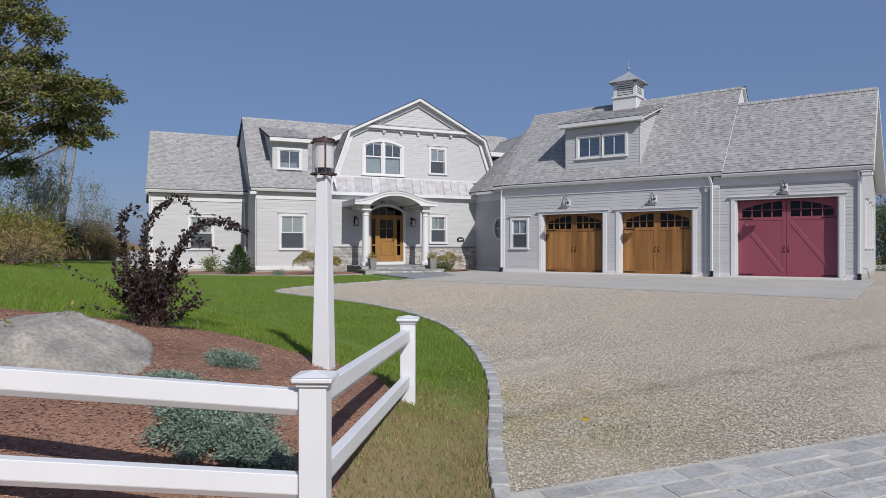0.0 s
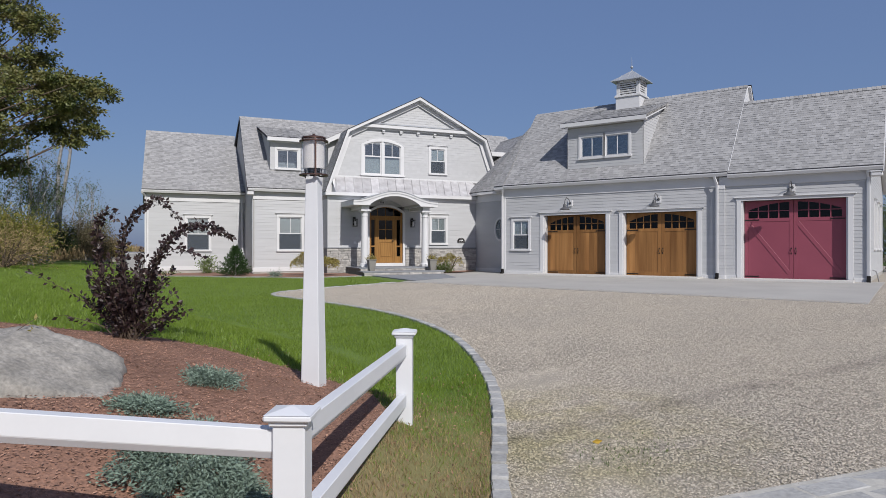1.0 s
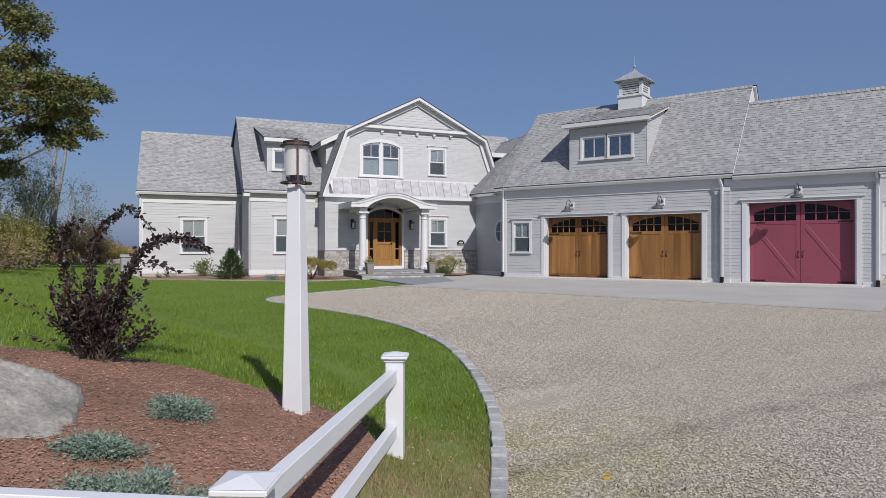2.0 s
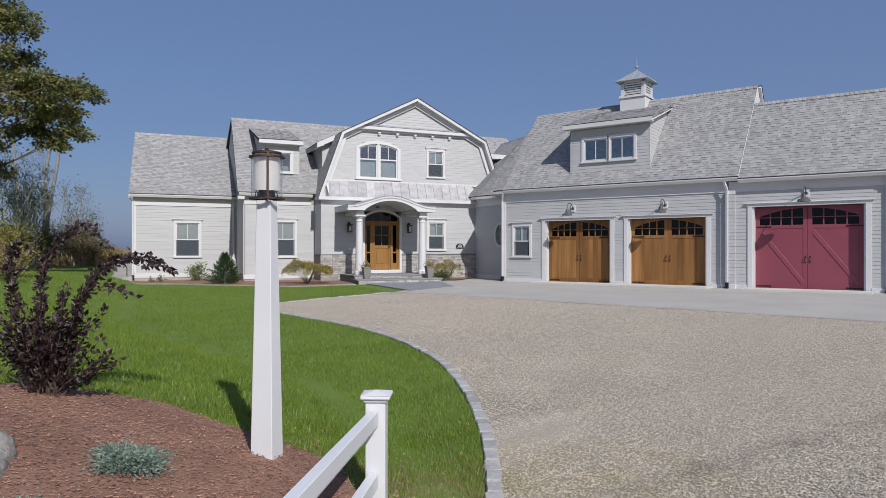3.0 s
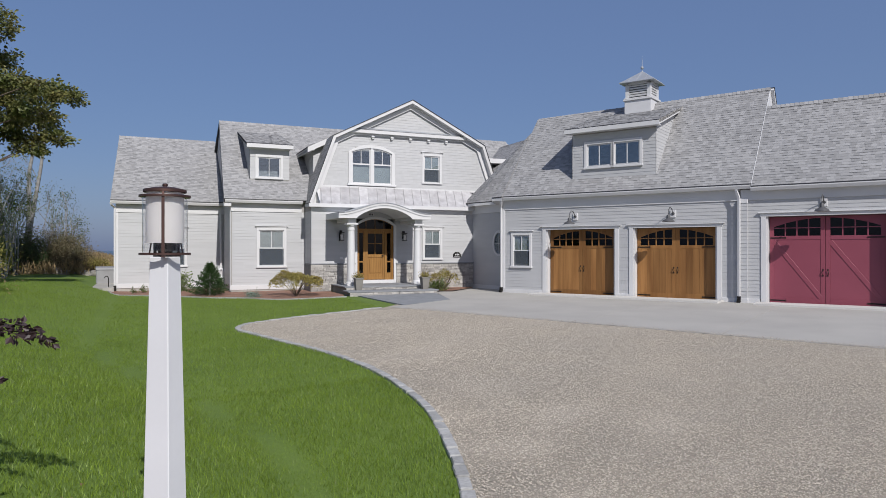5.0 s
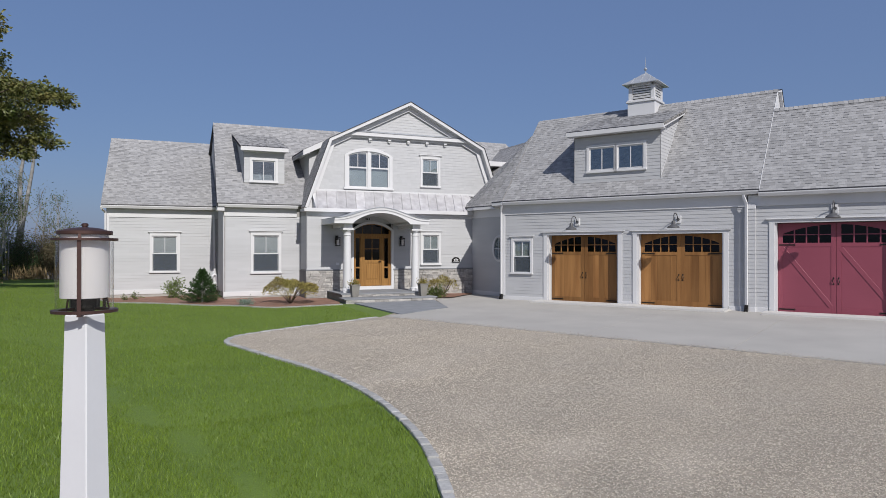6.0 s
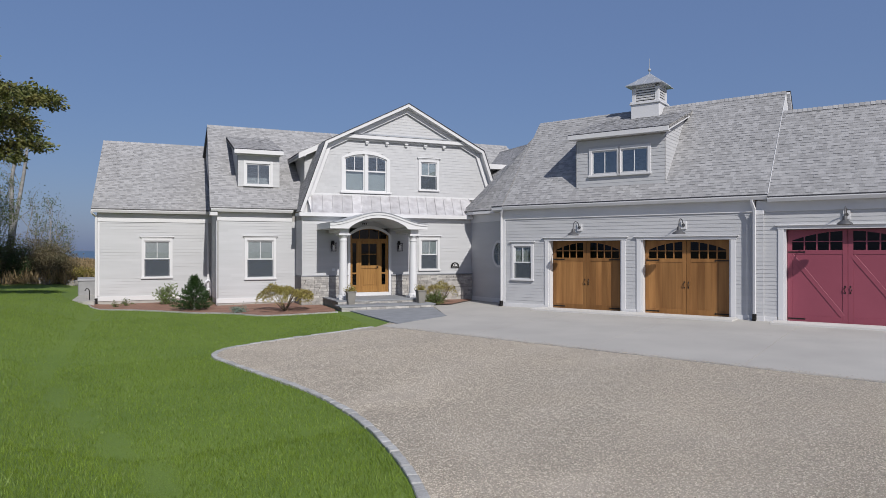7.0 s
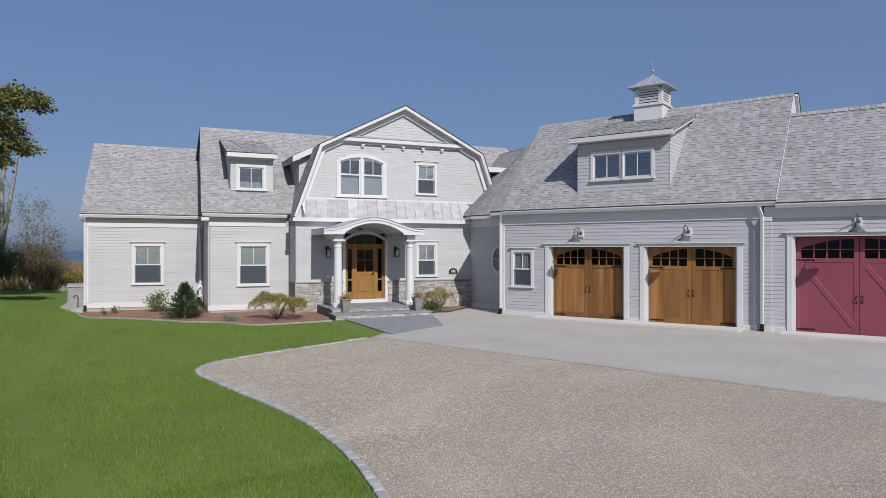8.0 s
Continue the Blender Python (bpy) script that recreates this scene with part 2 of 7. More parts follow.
def link_mesh(name, me, material, parent=None, label="", place=None):
    if material and not me.materials:
        me.materials.append(material)
    ob = new(name, me)
    ob.parent = parent
    if place is not None:
        ob.matrix_basis = place
    if label:
        ob["label"] = label
    return ob


def raw(name, verts, faces, material, parent=None, label="", smooth=False):
    me = bpy.data.meshes.new(name)
    me.from_pydata(verts, [], faces)
    me.update()
    if smooth:
        for f in me.polygons:
            f.use_smooth = True
    return link_mesh(name, me, material, parent, label)


def box(bm, x0, x1, y0, y1, z0, z1, bevel=0.0):
    v = [bm.verts.new(p) for p in ((x0, y0, z0), (x1, y0, z0), (x1, y1, z0), (x0, y1, z0), (x0, y0, z1), (x1, y0, z1), (x1, y1, z1), (x0, y1, z1))]
    fs = [bm.faces.new([v[i] for i in q]) for q in ((0, 3, 2, 1), (4, 5, 6, 7), (0, 1, 5, 4), (1, 2, 6, 5), (2, 3, 7, 6), (3, 0, 4, 7))]
    if bevel:
        es = {e for f in fs for e in f.edges}
        bmesh.ops.bevel(bm, geom=list(es), offset=bevel, segments=1, affect="EDGES")
    return v


def slab(bm, pts, depth):
    """A closed solid from a polygon of 3D points and the vector by which it is pushed."""
    depth = Vector(depth)
    a = [bm.verts.new(p) for p in pts]
    b = [bm.verts.new(Vector(p) + depth) for p in pts]
    n = len(pts)
    bm.faces.new(a)
    bm.faces.new(b[::-1])
    for i in range(n):
        bm.faces.new((a[i], b[i], b[(i + 1) % n], a[(i + 1) % n]))


def beam(bm, p, q, w, h, up=(0, 0, 1)):
    """A straight bar from p to q, w wide and h high about its axis."""
    p, q = Vector(p), Vector(q)
    d = (q - p).normalized()
    side = d.cross(Vector(up)).normalized() * w / 2
    top = side.cross(d).normalized() * h / 2
    slab(bm, [p - side - top, p + side - top, p + side + top, p - side + top], q - p)


def tube(bm, pts, r, n=8, r_end=None, cap=True):
    pts = [Vector(p) for p in pts]
    rings = []
    last = None
    for i, p in enumerate(pts):
        d = (pts[min(i + 1, len(pts) - 1)] - pts[max(i - 1, 0)]).normalized()
        ref = last or (Vector((1, 0, 0)) if abs(d.x) < 0.8 else Vector((0, 1, 0)))
        a = (ref - d * ref.dot(d)).normalized()
        last = a
        b = d.cross(a)
        k = i / max(1, len(pts) - 1)
        rr = r if r_end is None else r + (r_end - r) * k
        rings.append([bm.verts.new(p + (a * math.cos(2 * math.pi * j / n) + b * math.sin(2 * math.pi * j / n)) * rr) for j in range(n)])
    for s, e in zip(rings, rings[1:]):
        for j in range(n):
            bm.faces.new((s[j], s[(j + 1) % n], e[(j + 1) % n], e[j]))
    if cap:
        bm.faces.new(rings[0][::-1])
        bm.faces.new(rings[-1])


def lathe(bm, profile, cx, cy, n=24):
    """A turned body from (radius, height) rows."""
    rings = [[bm.verts.new((cx + r * math.cos(2 * math.pi * j / n), cy + r * math.sin(2 * math.pi * j / n), z)) for j in range(n)] for r, z in profile]
    for s, e in zip(rings, rings[1:]):
        for j in range(n):
            bm.faces.new((s[j], s[(j + 1) % n], e[(j + 1) % n], e[j]))
    bm.faces.new(rings[0][::-1])
    bm.faces.new(rings[-1])


def soften(ob, degrees=35):
    """Rounded faces shade smoothly; edges sharper than the angle stay crisp."""
    for f in ob.data.polygons:
        f.use_smooth = True
    ob.data.set_sharp_from_angle(angle=radians(degrees))
    return ob


def span(poly, b):
    """Where the line at height b crosses a convex polygon of (a, b) points."""
    hits = []
    for (a0, b0), (a1, b1) in zip(poly, poly[1:] + poly[:1]):
        if abs(b1 - b0) < 1e-9:
            if abs(b - b0) < 1e-6:
                hits += [a0, a1]
        elif min(b0, b1) - 1e-9 <= b <= max(b0, b1) + 1e-9:
            hits.append(a0 + (a1 - a0) * (b - b0) / (b1 - b0))
    return (min(hits), max(hits)) if len(hits) > 1 else None


def courses(name, poly, place, row, piece, proud, material, parent, holes=(), label="", seed=1, lift=0.0, kind="stuff", even=False, band=None):
    """Overlapping courses laid on a plane: poly in (along, up), place(a, b, out) gives the point; every piece has a
    proud lower edge. holes: (a0, a1, b0, b1)."""
    rng = random.Random(seed)
    low, high = min(b for _, b in poly), max(b for _, b in poly)
    verts, faces, dark = [], [], []
    tab = 0
    b = low
    while b < high - 0.005:
        t = min(b + row, high)
        lo_b, hi_b = span(poly, b + 1e-4) or (0, 0)
        lo_t, hi_t = span(poly, t - 1e-4) or (lo_b, hi_b)
        m = (b + t) / 2
        cuts = sorted((h[0], h[1]) for h in holes if h[2] < m < h[3])
        runs, x = [], min(lo_b, lo_t)
        for h0, h1 in cuts:
            runs.append((x, h0))
            x = h1
        runs.append((x, max(hi_b, hi_t)))
        for r0, r1 in runs:
            x = r0 - rng.random() * piece * 0.8 if r0 == min(lo_b, lo_t) and not even else r0
            while x < r1 - 1e-4:
                e = min(x + (piece if even else piece * rng.uniform(0.55, 1.25)), r1)
                s0 = max(x, r0)
                tab += 1
                pr = proud * (rng.uniform(1.1, 1.25) if (tab % 2) ^ (rng.random() < 0.2) else rng.uniform(0.6, 0.8)) if band else proud
                q = [min(max(s, lo), hi) for s, lo, hi in ((s0, lo_b, hi_b), (e, lo_b, hi_b), (e, lo_t, hi_t), (s0, lo_t, hi_t))]
                if q[1] - q[0] > 1e-3 or q[2] - q[3] > 1e-3:
                    k = len(verts)
                    verts += [place(q[0], b, pr + lift), place(q[1], b, pr + lift), place(q[2], t, 0.002 + lift), place(q[3], t, 0.002 + lift), place(q[0], b, lift), place(q[1], b, lift)]
                    faces += [(k, k + 1, k + 2, k + 3), (k + 4, k + 5, k + 1, k)]
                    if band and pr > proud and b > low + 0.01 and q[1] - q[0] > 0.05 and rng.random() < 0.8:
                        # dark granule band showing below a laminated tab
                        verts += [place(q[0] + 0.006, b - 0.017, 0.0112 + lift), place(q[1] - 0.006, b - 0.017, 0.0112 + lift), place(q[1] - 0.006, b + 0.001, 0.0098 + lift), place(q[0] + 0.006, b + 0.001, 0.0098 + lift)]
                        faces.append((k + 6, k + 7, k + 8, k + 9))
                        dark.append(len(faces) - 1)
                x = e
        b = t
    ob = raw(name, verts, faces, material, parent, label)
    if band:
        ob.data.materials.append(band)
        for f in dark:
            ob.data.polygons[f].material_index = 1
    if kind:
        ob["kind"] = kind
    return ob


def wall_solid(bm, x0, x1, z0, top, y0, y1, holes, knots=()):
    """A wall from x0 to x1 with a sloping top (a function of x), with holes cut right through."""
    xs = sorted({x0, x1, *[k for k in knots if x0 < k < x1], *[min(max(h[i], x0), x1) for h in holes for i in (0, 1)]})
    for a, b in zip(xs, xs[1:]):
        if b - a < 1e-4:
            continue
        m = (a + b) / 2
        z = z0
        for h in sorted((h for h in holes if h[0] < m < h[1]), key=lambda h: h[2]):
            if h[2] > z:
                slab(bm, [(a, y0, z), (b, y0, z), (b, y0, h[2]), (a, y0, h[2])], (0, y1 - y0, 0))
            z = h[3]
        slab(bm, [(a, y0, z), (b, y0, z), (b, y0, top(b)), (a, y0, top(a))], (0, y1 - y0, 0))


def front(y):
    return lambda a, b, o: (a, y - o, b)


def roof_slope(p0, along, up):
    """place() of a roof plane: from the eave corner p0, unit vectors along and up the slope."""
    p0, along, up = Vector(p0), Vector(along).normalized(), Vector(up).normalized()
    n = along.cross(up).normalized()
    if n.z < 0:
        n = -n
    return lambda a, b, o: tuple(p0 + along * a + up * b + n * o)


def shingle_face(parent, pts, seed, label="", drip=True):
    """A roof face from corner points (eave first two): a slab of deck and the courses of shingles on it."""
    pts = [Vector(p) for p in pts]
    along = (pts[1] - pts[0]).normalized()
    nor = along.cross(pts[2] - pts[0]).normalized()
    if nor.z < 0:
        nor = -nor
    up = nor.cross(along).normalized()
    if up.z < 0:
        up = -up
    poly = [((p - pts[0]).dot(along), (p - pts[0]).dot(up)) for p in pts]
    bm = bmesh.new()
    slab(bm, [p - nor * 0.004 for p in pts], nor * -0.10)
    part("roof_deck", bm, M_CORE, parent)
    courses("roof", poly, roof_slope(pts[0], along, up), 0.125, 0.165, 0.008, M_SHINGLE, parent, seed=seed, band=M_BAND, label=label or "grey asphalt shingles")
    if not drip:
        return
    # dark drip edge along the eave
    bm = bmesh.new()
    slab(bm, [pts[0] + up * -0.02, pts[1] + up * -0.02, pts[1] + up * 0.01 + nor * 0.016, pts[0] + up * 0.01 + nor * 0.016], nor * -0.045)
    part("drip_edge", bm, M_DRIP, parent, "dark drip edge")


def ridge_caps(parent, p, q, seed=1):
    p, q = Vector(p), Vector(q)
    n = max(2, int((q - p).length / 0.14))
    d = (q - p) / n
    side = d.cross(Vector((0, 0, 1))).normalized() * 0.11
    rng = random.Random(seed)
    verts, faces = [], []
    for i in range(n):
        a = p + d * i
        b = a + d * 1.15
        h0, h1 = 0.034 + rng.random() * 0.01, 0.018
        k = len(verts)
        verts += [a - side + Vector((0, 0, -0.085)), a + Vector((0, 0, h0)), a + side + Vector((0, 0, -0.085)), b - side + Vector((0, 0, -0.10)), b + Vector((0, 0, h1)), b + side + Vector((0, 0, -0.10))]
        faces += [(k, k + 1, k + 4, k + 3), (k + 1, k + 2, k + 5, k + 4)]
    raw("ridge_cap", [tuple(v) for v in verts], faces, M_SHINGLE, parent)["kind"] = "stuff"


def gutter(parent, p, q, outward, size=0.12):
    """A white box gutter with a hollow top."""
    p, q, o = Vector(p), Vector(q), Vector(outward).normalized()
    z = Vector((0, 0, 1))
    prof = [(0, 0), (0.0, -size), (size * 0.65, -size), (size, -size * 0.25), (size, 0), (size - 0.012, 0), (size - 0.012, -size * 0.25), (size * 0.62, -size + 0.012), (0.012, -size + 0.012), (0.012, 0)]
    bm = bmesh.new()
    slab(bm, [p + o * a + z * b for a, b in prof], q - p)
    return part("gutter", bm, M_TRIM, parent, "white aluminium gutter")


def downspout(parent, pts, w=0.075):
    bm = bmesh.new()
    for p, q in zip(pts, pts[1:]):
        beam(bm, p, q, w, w * 0.8, up=(0.3, 1, 0.1))
    ob = part("downspout", bm, M_TRIM, parent, "white downspout")
    bm = bmesh.new()
    x, y, z = pts[-1]
    box(bm, x - 0.055, x + 0.055, y - 0.055, y + 0.05, z + 0.01, z + 0.2, 0.012)
    box(bm, x - 0.06, x + 0.06, y - 0.11, y - 0.05, z - 0.02, z + 0.07, 0.012)
    part("boot", bm, M_IRON, ob, "black drain boot")
    return ob


def window(parent, x, y, z, w, h, sashes="double", blind=0.5, place=None, cap=True, arch=0.0, lights=2):
    """A cased window: x, z the lower outer corner of its casing, w and h the casing's outer size, y the wall's face."""
    c = 0.10
    m = pose(x, y, z) if place is None else place
    bm = bmesh.new()
    box(bm, 0, c, -0.035, 0.05, 0.0, h, 0.004)
    box(bm, w - c, w, -0.035, 0.05, 0.0, h, 0.004)
    box(bm, c + 0.001, w - c - 0.001, -0.035, 0.05, h - c - 0.01, h, 0.004)
    win = part("window", bm, M_TRIM, parent, place=m)
    bm = bmesh.new()
    box(bm, -0.02, w + 0.02, -0.075, 0.06, -0.045, 0.03, 0.006)
    part("sill", bm, M_TRIM, win)
    if cap:
        bm = bmesh.new()
        box(bm, -0.03, w + 0.03, -0.05, 0.01, h + 0.001, h + 0.045, 0.004)
        box(bm, -0.07, w + 0.07, -0.085, 0.01, h + 0.046, h + 0.075, 0.006)
        part("head_cap", bm, M_TRIM, win)
    x0, x1, z0, z1 = c, w - c, 0.03, h - c - 0.01
    mid = (z0 + z1) / 2
    f = 0.045
    leaves = ((z0, mid + 0.02, 0.035), (mid - 0.02, z1, 0.008)) if sashes == "double" else ((z0, z1, 0.01),)
    for i, (a, b, dy) in enumerate(leaves):
        bm = bmesh.new()
        box(bm, x0, x0 + f, dy, dy + 0.035, a, b)
        box(bm, x1 - f, x1, dy, dy + 0.035, a, b)
        box(bm, x0 + f, x1 - f, dy, dy + 0.035, a, a + f)
        box(bm, x0 + f, x1 - f, dy, dy + 0.035, b - f, b)
        if i == len(leaves) - 1 and lights > 1:
            for k in range(1, lights):
                xm = x0 + (x1 - x0) * k / lights
                box(bm, xm - 0.011, xm + 0.011, dy - 0.003, dy + 0.03, a + f, b - f)
        part("sash", bm, M_TRIM, win)
        bm = bmesh.new()
        box(bm, x0 + f, x1 - f, dy + 0.015, dy + 0.021, a + f, b - f)
        pane = part("pane", bm, M_GLASS, win, "reflective window glass")
        pane.visible_shadow = False
    if sashes == "double":
        bm = bmesh.new()
        box(bm, x0 + 0.01, x1 - 0.01, 0.0, 0.003, z0 + 0.01, mid - 0.02)
        part("insect_screen", bm, M_SCREEN, win, "fine grey insect screen").visible_shadow = False
    if blind:
        bm = bmesh.new()
        box(bm, x0 + 0.01, x1 - 0.01, 0.05, 0.054, z1 - (z1 - z0) * blind + 0.025, z1)
        part("blind", bm, M_BLIND, win, "pale roller blind half drawn")
    return win


def hole(x, z, w, h):
    """The rough opening behind a casing."""
    return (x + 0.09, x + w - 0.09, z + 0.02, z + h - 0.09)


# ---- ground ----
GA = radians(-59.17)
CG, SG = math.cos(GA), math.sin(GA)


def g2h(u, v, z=0.0):
    return (u * CG - v * SG, u * SG + v * CG, z)


def smooth(t):
    t = min(1.0, max(0.0, t))
    return t * t * (3 - 2 * t)


def plane_z(x, y):
    v = min(0.0, max(-24.0, -x * SG + y * CG))
    return -0.02 - 0.00117 * v * v


KERB = [(-13.36, -20.8), (-12.94, -19.9), (-12.52, -19.13), (-11.95, -18.02), (-11.5, -16.95), (-11.08, -15.7), (-10.68, -14.1), (-10.52, -12.3), (-10.6, -10.65),
        (-10.92, -9.0), (-11.31, -7.7), (-11.73, -6.22), (-11.97, -5.12), (-11.58, -4.27), (-10.3, -3.6), (-9.07, -3.1), (-7.3, -2.3)]


def fine_curve(pts, step=0.05):
    """A smooth curve through the points, in even steps."""
    out = []
    for i in range(len(pts) - 1):
        p0, p1, p2, p3 = (Vector(pts[min(max(k, 0), len(pts) - 1)]) for k in (i - 1, i, i + 1, i + 2))
        for k in range(24):
            t = k / 24
            out.append(0.5 * (2 * p1 + (p2 - p0) * t + (2 * p0 - 5 * p1 + 4 * p2 - p3) * t * t + (3 * p1 - p0 - 3 * p2 + p3) * t ** 3))
    out.append(Vector(pts[-1]))
    even, left = [out[0]], step
    for a, b in zip(out, out[1:]):
        d = (b - a).length
        while left <= d:
            even.append(a + (b - a) * left / d)
            left += step
        left -= d
    return even


KERB_LINE = fine_curve(KERB)
KY, KX = np.array([p.y for p in KERB_LINE]), np.array([p.x for p in KERB_LINE])


def kerb_x(y):
    return float(np.interp(y, KY, KX))


def berm(x, y):
    start = -12.45 - 2.6 * smooth((y + 17) / 12) - 0.35 * max(0.0, -18.3 - y) - 0.7 * max(0.0, -19.5 - y)
    d = max(0.0, start - x)
    rise = 0.44 * d * d / (d + 0.35)
    top = 1.4 - 0.9 * smooth((y + 6) / 16)
    return top * (1 - math.exp(-rise / top))


def ground_z(x, y):
    z = plane_z(x, y) + berm(x, y)
    if y > 14:
        z += 0.4 * smooth((y - 14) / 16) - 8.0 * smooth((y - 36) / 50)
    return z


def axis_steps(fine0, fine1, step, far):
    a = list(np.arange(fine0, fine1 + 1e-6, step))
    s, lo, hi = step, fine0, fine1
    while hi < far:
        s *= 1.35
        lo -= s
        hi += s
        a = [lo] + a + [hi]
    return a


GXS, GYS = axis_steps(-22, 14, 0.5, 700), axis_steps(-26, 22, 0.5, 700)
gv = [(x, y, ground_z(x, y) - (0.03 if x > (kerb_x(max(-20.75, y)) - 0.1 if y < -2.3 else -6.8) and -22.9 < y < 4 and x < 32 else 0.0)) for y in GYS for x in GXS]
nx = len(GXS)
gf = [(j * nx + i, j * nx + i + 1, (j + 1) * nx + i + 1, (j + 1) * nx + i) for j in range(len(GYS) - 1) for i in range(nx - 1)]
ground = tagged(raw("ground", gv, gf, M_LAWN, smooth=True), "green mown lawn ground rising gently to one side", "ground", kind="structure")
ground.data.materials.append(M_FIELD)
for f in ground.data.polygons:
    c = f.center
    if c.y < -27 or abs(c.x) > 45 or c.y > 24:
        f.material_index = 1
bm = bmesh.new()
box(bm, -3000, 3000, 90, 4500, -5.2, -5.0)
tagged(part("water", bm, M_WATER), "blue sea reaching the horizon", "sea", kind="structure")

# gravel drive
DY = [-22.2, -21.4] + list(np.arange(-20.75, -2.3, 0.25)) + [-2.3, -1.2, 0.5, 2.0, 4.0]
dv, df = [], []
cols = [0, 0.15, 0.4, 0.8, 1.5, 2.5, 4, 6, 9, 13, 18, 25, 34]
for y in DY:
    x0 = kerb_x(y) - 0.06 if y <= -2.3 else -7.3 + (y + 2.3) * 0.8
    for c in cols:
        dv.append((x0 + c, y, plane_z(x0 + c, y) + 0.012 * noise.noise((x0 + c, y, 3.0))))
nc = len(cols)
df = [(j * nc + i, j * nc + i + 1, (j + 1) * nc + i + 1, (j + 1) * nc + i) for j in range(len(DY) - 1) for i in range(nc - 1)]
drive = tagged(raw("road_drive", dv, df, M_GRAVEL, smooth=True), "beige and grey pea gravel driveway", "driveway", kind="structure")

# concrete apron before the garage, joints cut across
apron = thing("pavement_apron", "pale broom-finished concrete apron before the garage", "pavement", kind="structure")


def apron_edge(u):
    return -7.35 - 0.105 * (u + 1.74)


us = [-1.75, 1.4, 4.8, 8.2, 11.9]
for a, b in zip(us, us[1:]):
    for v0, v1 in ((None, -3.6), (-3.6, 0.3)):
        bm = bmesh.new()
        q = [g2h(a + 0.006, v0 + 0.006 if v0 else apron_edge(a)), g2h(b - 0.006, v0 + 0.006 if v0 else apron_edge(b)), g2h(b - 0.006, v1 - 0.006), g2h(a + 0.006, v1 - 0.006)]
        slab(bm, [(x, y, plane_z(x, y) + 0.016) for x, y, _ in q], (0, 0, -0.12))
        part("slab", bm, M_CONCRETE, apron)
bm = bmesh.new()
q = [(-7.05, -2.45), (-0.98, 1.5), (0.02, 2.2), (-0.5, 4.4), (-0.62, 5.0), (-0.9, 5.0), (-3.4, 2.9), (-4.45, -0.75), (-6.62, -2.03)]
slab(bm, [(x, y, plane_z(x, y) + 0.014) for x, y in q], (0, 0, -0.12))
part("slab", bm, M_CONCRETE, apron)
# pale raised sills before the garage doors
for u0, u1, v0, v1 in ((-0.34, 6.4, -0.88, -0.045), (7.45, 11.1, -0.95, -0.13)):
    bm = bmesh.new()
    slab(bm, [g2h(u0, v0, 0.04), g2h(u1, v0, 0.04), g2h(u1, v1, 0.05), g2h(u0, v1, 0.05)], (0, 0, -0.1))
    part("door_sill", bm, M_SILL, apron, "paler smooth concrete sill")
walk_path = thing("pavement_walk", "grey bluestone walk leading to the entrance steps", "pavement", kind="structure")
bm = bmesh.new()
q = [(-6.85, 2.5), (-3.5, 2.9), (-4.45, -0.75), (-6.62, -2.05)]
slab(bm, [(x, y, plane_z(x, y) + 0.026) for x, y in q], (0, 0, -0.1))
part("flagstone", bm, M_BLUESTONE, walk_path)


# ---- house ----
house = thing("house", "light grey clapboard house with gambrel gable and grey shingle roofs", "house")
BASE, WTOP = -0.02, 3.72


def band(parent, name, x0, x1, y, z0, z1, out=0.03, mat_=None):
    bm = bmesh.new()
    box(bm, x0, x1, y - out, y + 0.01, z0, z1, 0.004)
    return part(name, bm, mat_ or M_TRIM, parent)


def eave(parent, x0, x1, y, reach, z):
    """Soffit, fascia and gutter along a front eave; y the wall's face, z the gutter's top."""
    bm = bmesh.new()
    box(bm, x0, x1, y - reach, y, z - 0.13, z - 0.10)
    part("soffit", bm, M_TRIM, parent)
    bm = bmesh.new()
    box(bm, x0, x1, y - reach - 0.02, y - reach, z - 0.14, z - 0.012)
    part("fascia", bm, M_TRIM, parent)
    gutter(parent, (x0, y - reach - 0.022, z - 0.035), (x1, y - reach - 0.022, z - 0.035), (0, -1, 0))


# west wing
W1 = (-13.66, 0.99, 1.18, 1.63)
bm = bmesh.new()
wall_solid(bm, -15.27, -10.9, -0.35, lambda x: WTOP, 9.35, 9.5, [hole(*W1)])
part("wall", bm, M_CORE, house, weld=True)
bm = bmesh.new()
slab(bm, [(-15.27, 9.5, -0.35), (-15.27, 17.6, -0.35), (-15.27, 17.6, WTOP), (-15.27, 13.5, 6.98), (-15.27, 9.5, WTOP)], (0.15, 0, 0))
part("wall", bm, M_SIDING, house)
courses("siding", [(-15.24, 0.26), (-10.9, 0.26), (-10.9, 3.28), (-15.24, 3.28)], front(9.345), 0.118, 3.6, 0.0105, M_SIDING, house, [hole(*W1)], "light grey painted clapboards", 11)
band(house, "frieze", -15.29, -10.95, 9.345, 3.27, 3.62, 0.035)
band(house, "water_table", -15.29, -10.95, 9.345, 0.07, 0.26, 0.03)
band(house, "corner_board", -15.31, -15.19, 9.345, 0.27, 3.26, 0.032)
bm = bmesh.new()
box(bm, -15.25, -10.9, 9.34, 9.5, -0.5, 0.068)
part("foundation", bm, M_FOUND, house)
window(house, W1[0], 9.345, W1[1], W1[2], W1[3])
eave(house, -15.48, -10.97, 9.345, 0.17, 3.78)
shingle_face(house, [(-15.48, 9.06, 3.78), (-10.97, 9.06, 3.78), (-10.97, 13.5, 7.10), (-15.30, 13.5, 7.10)], 21)
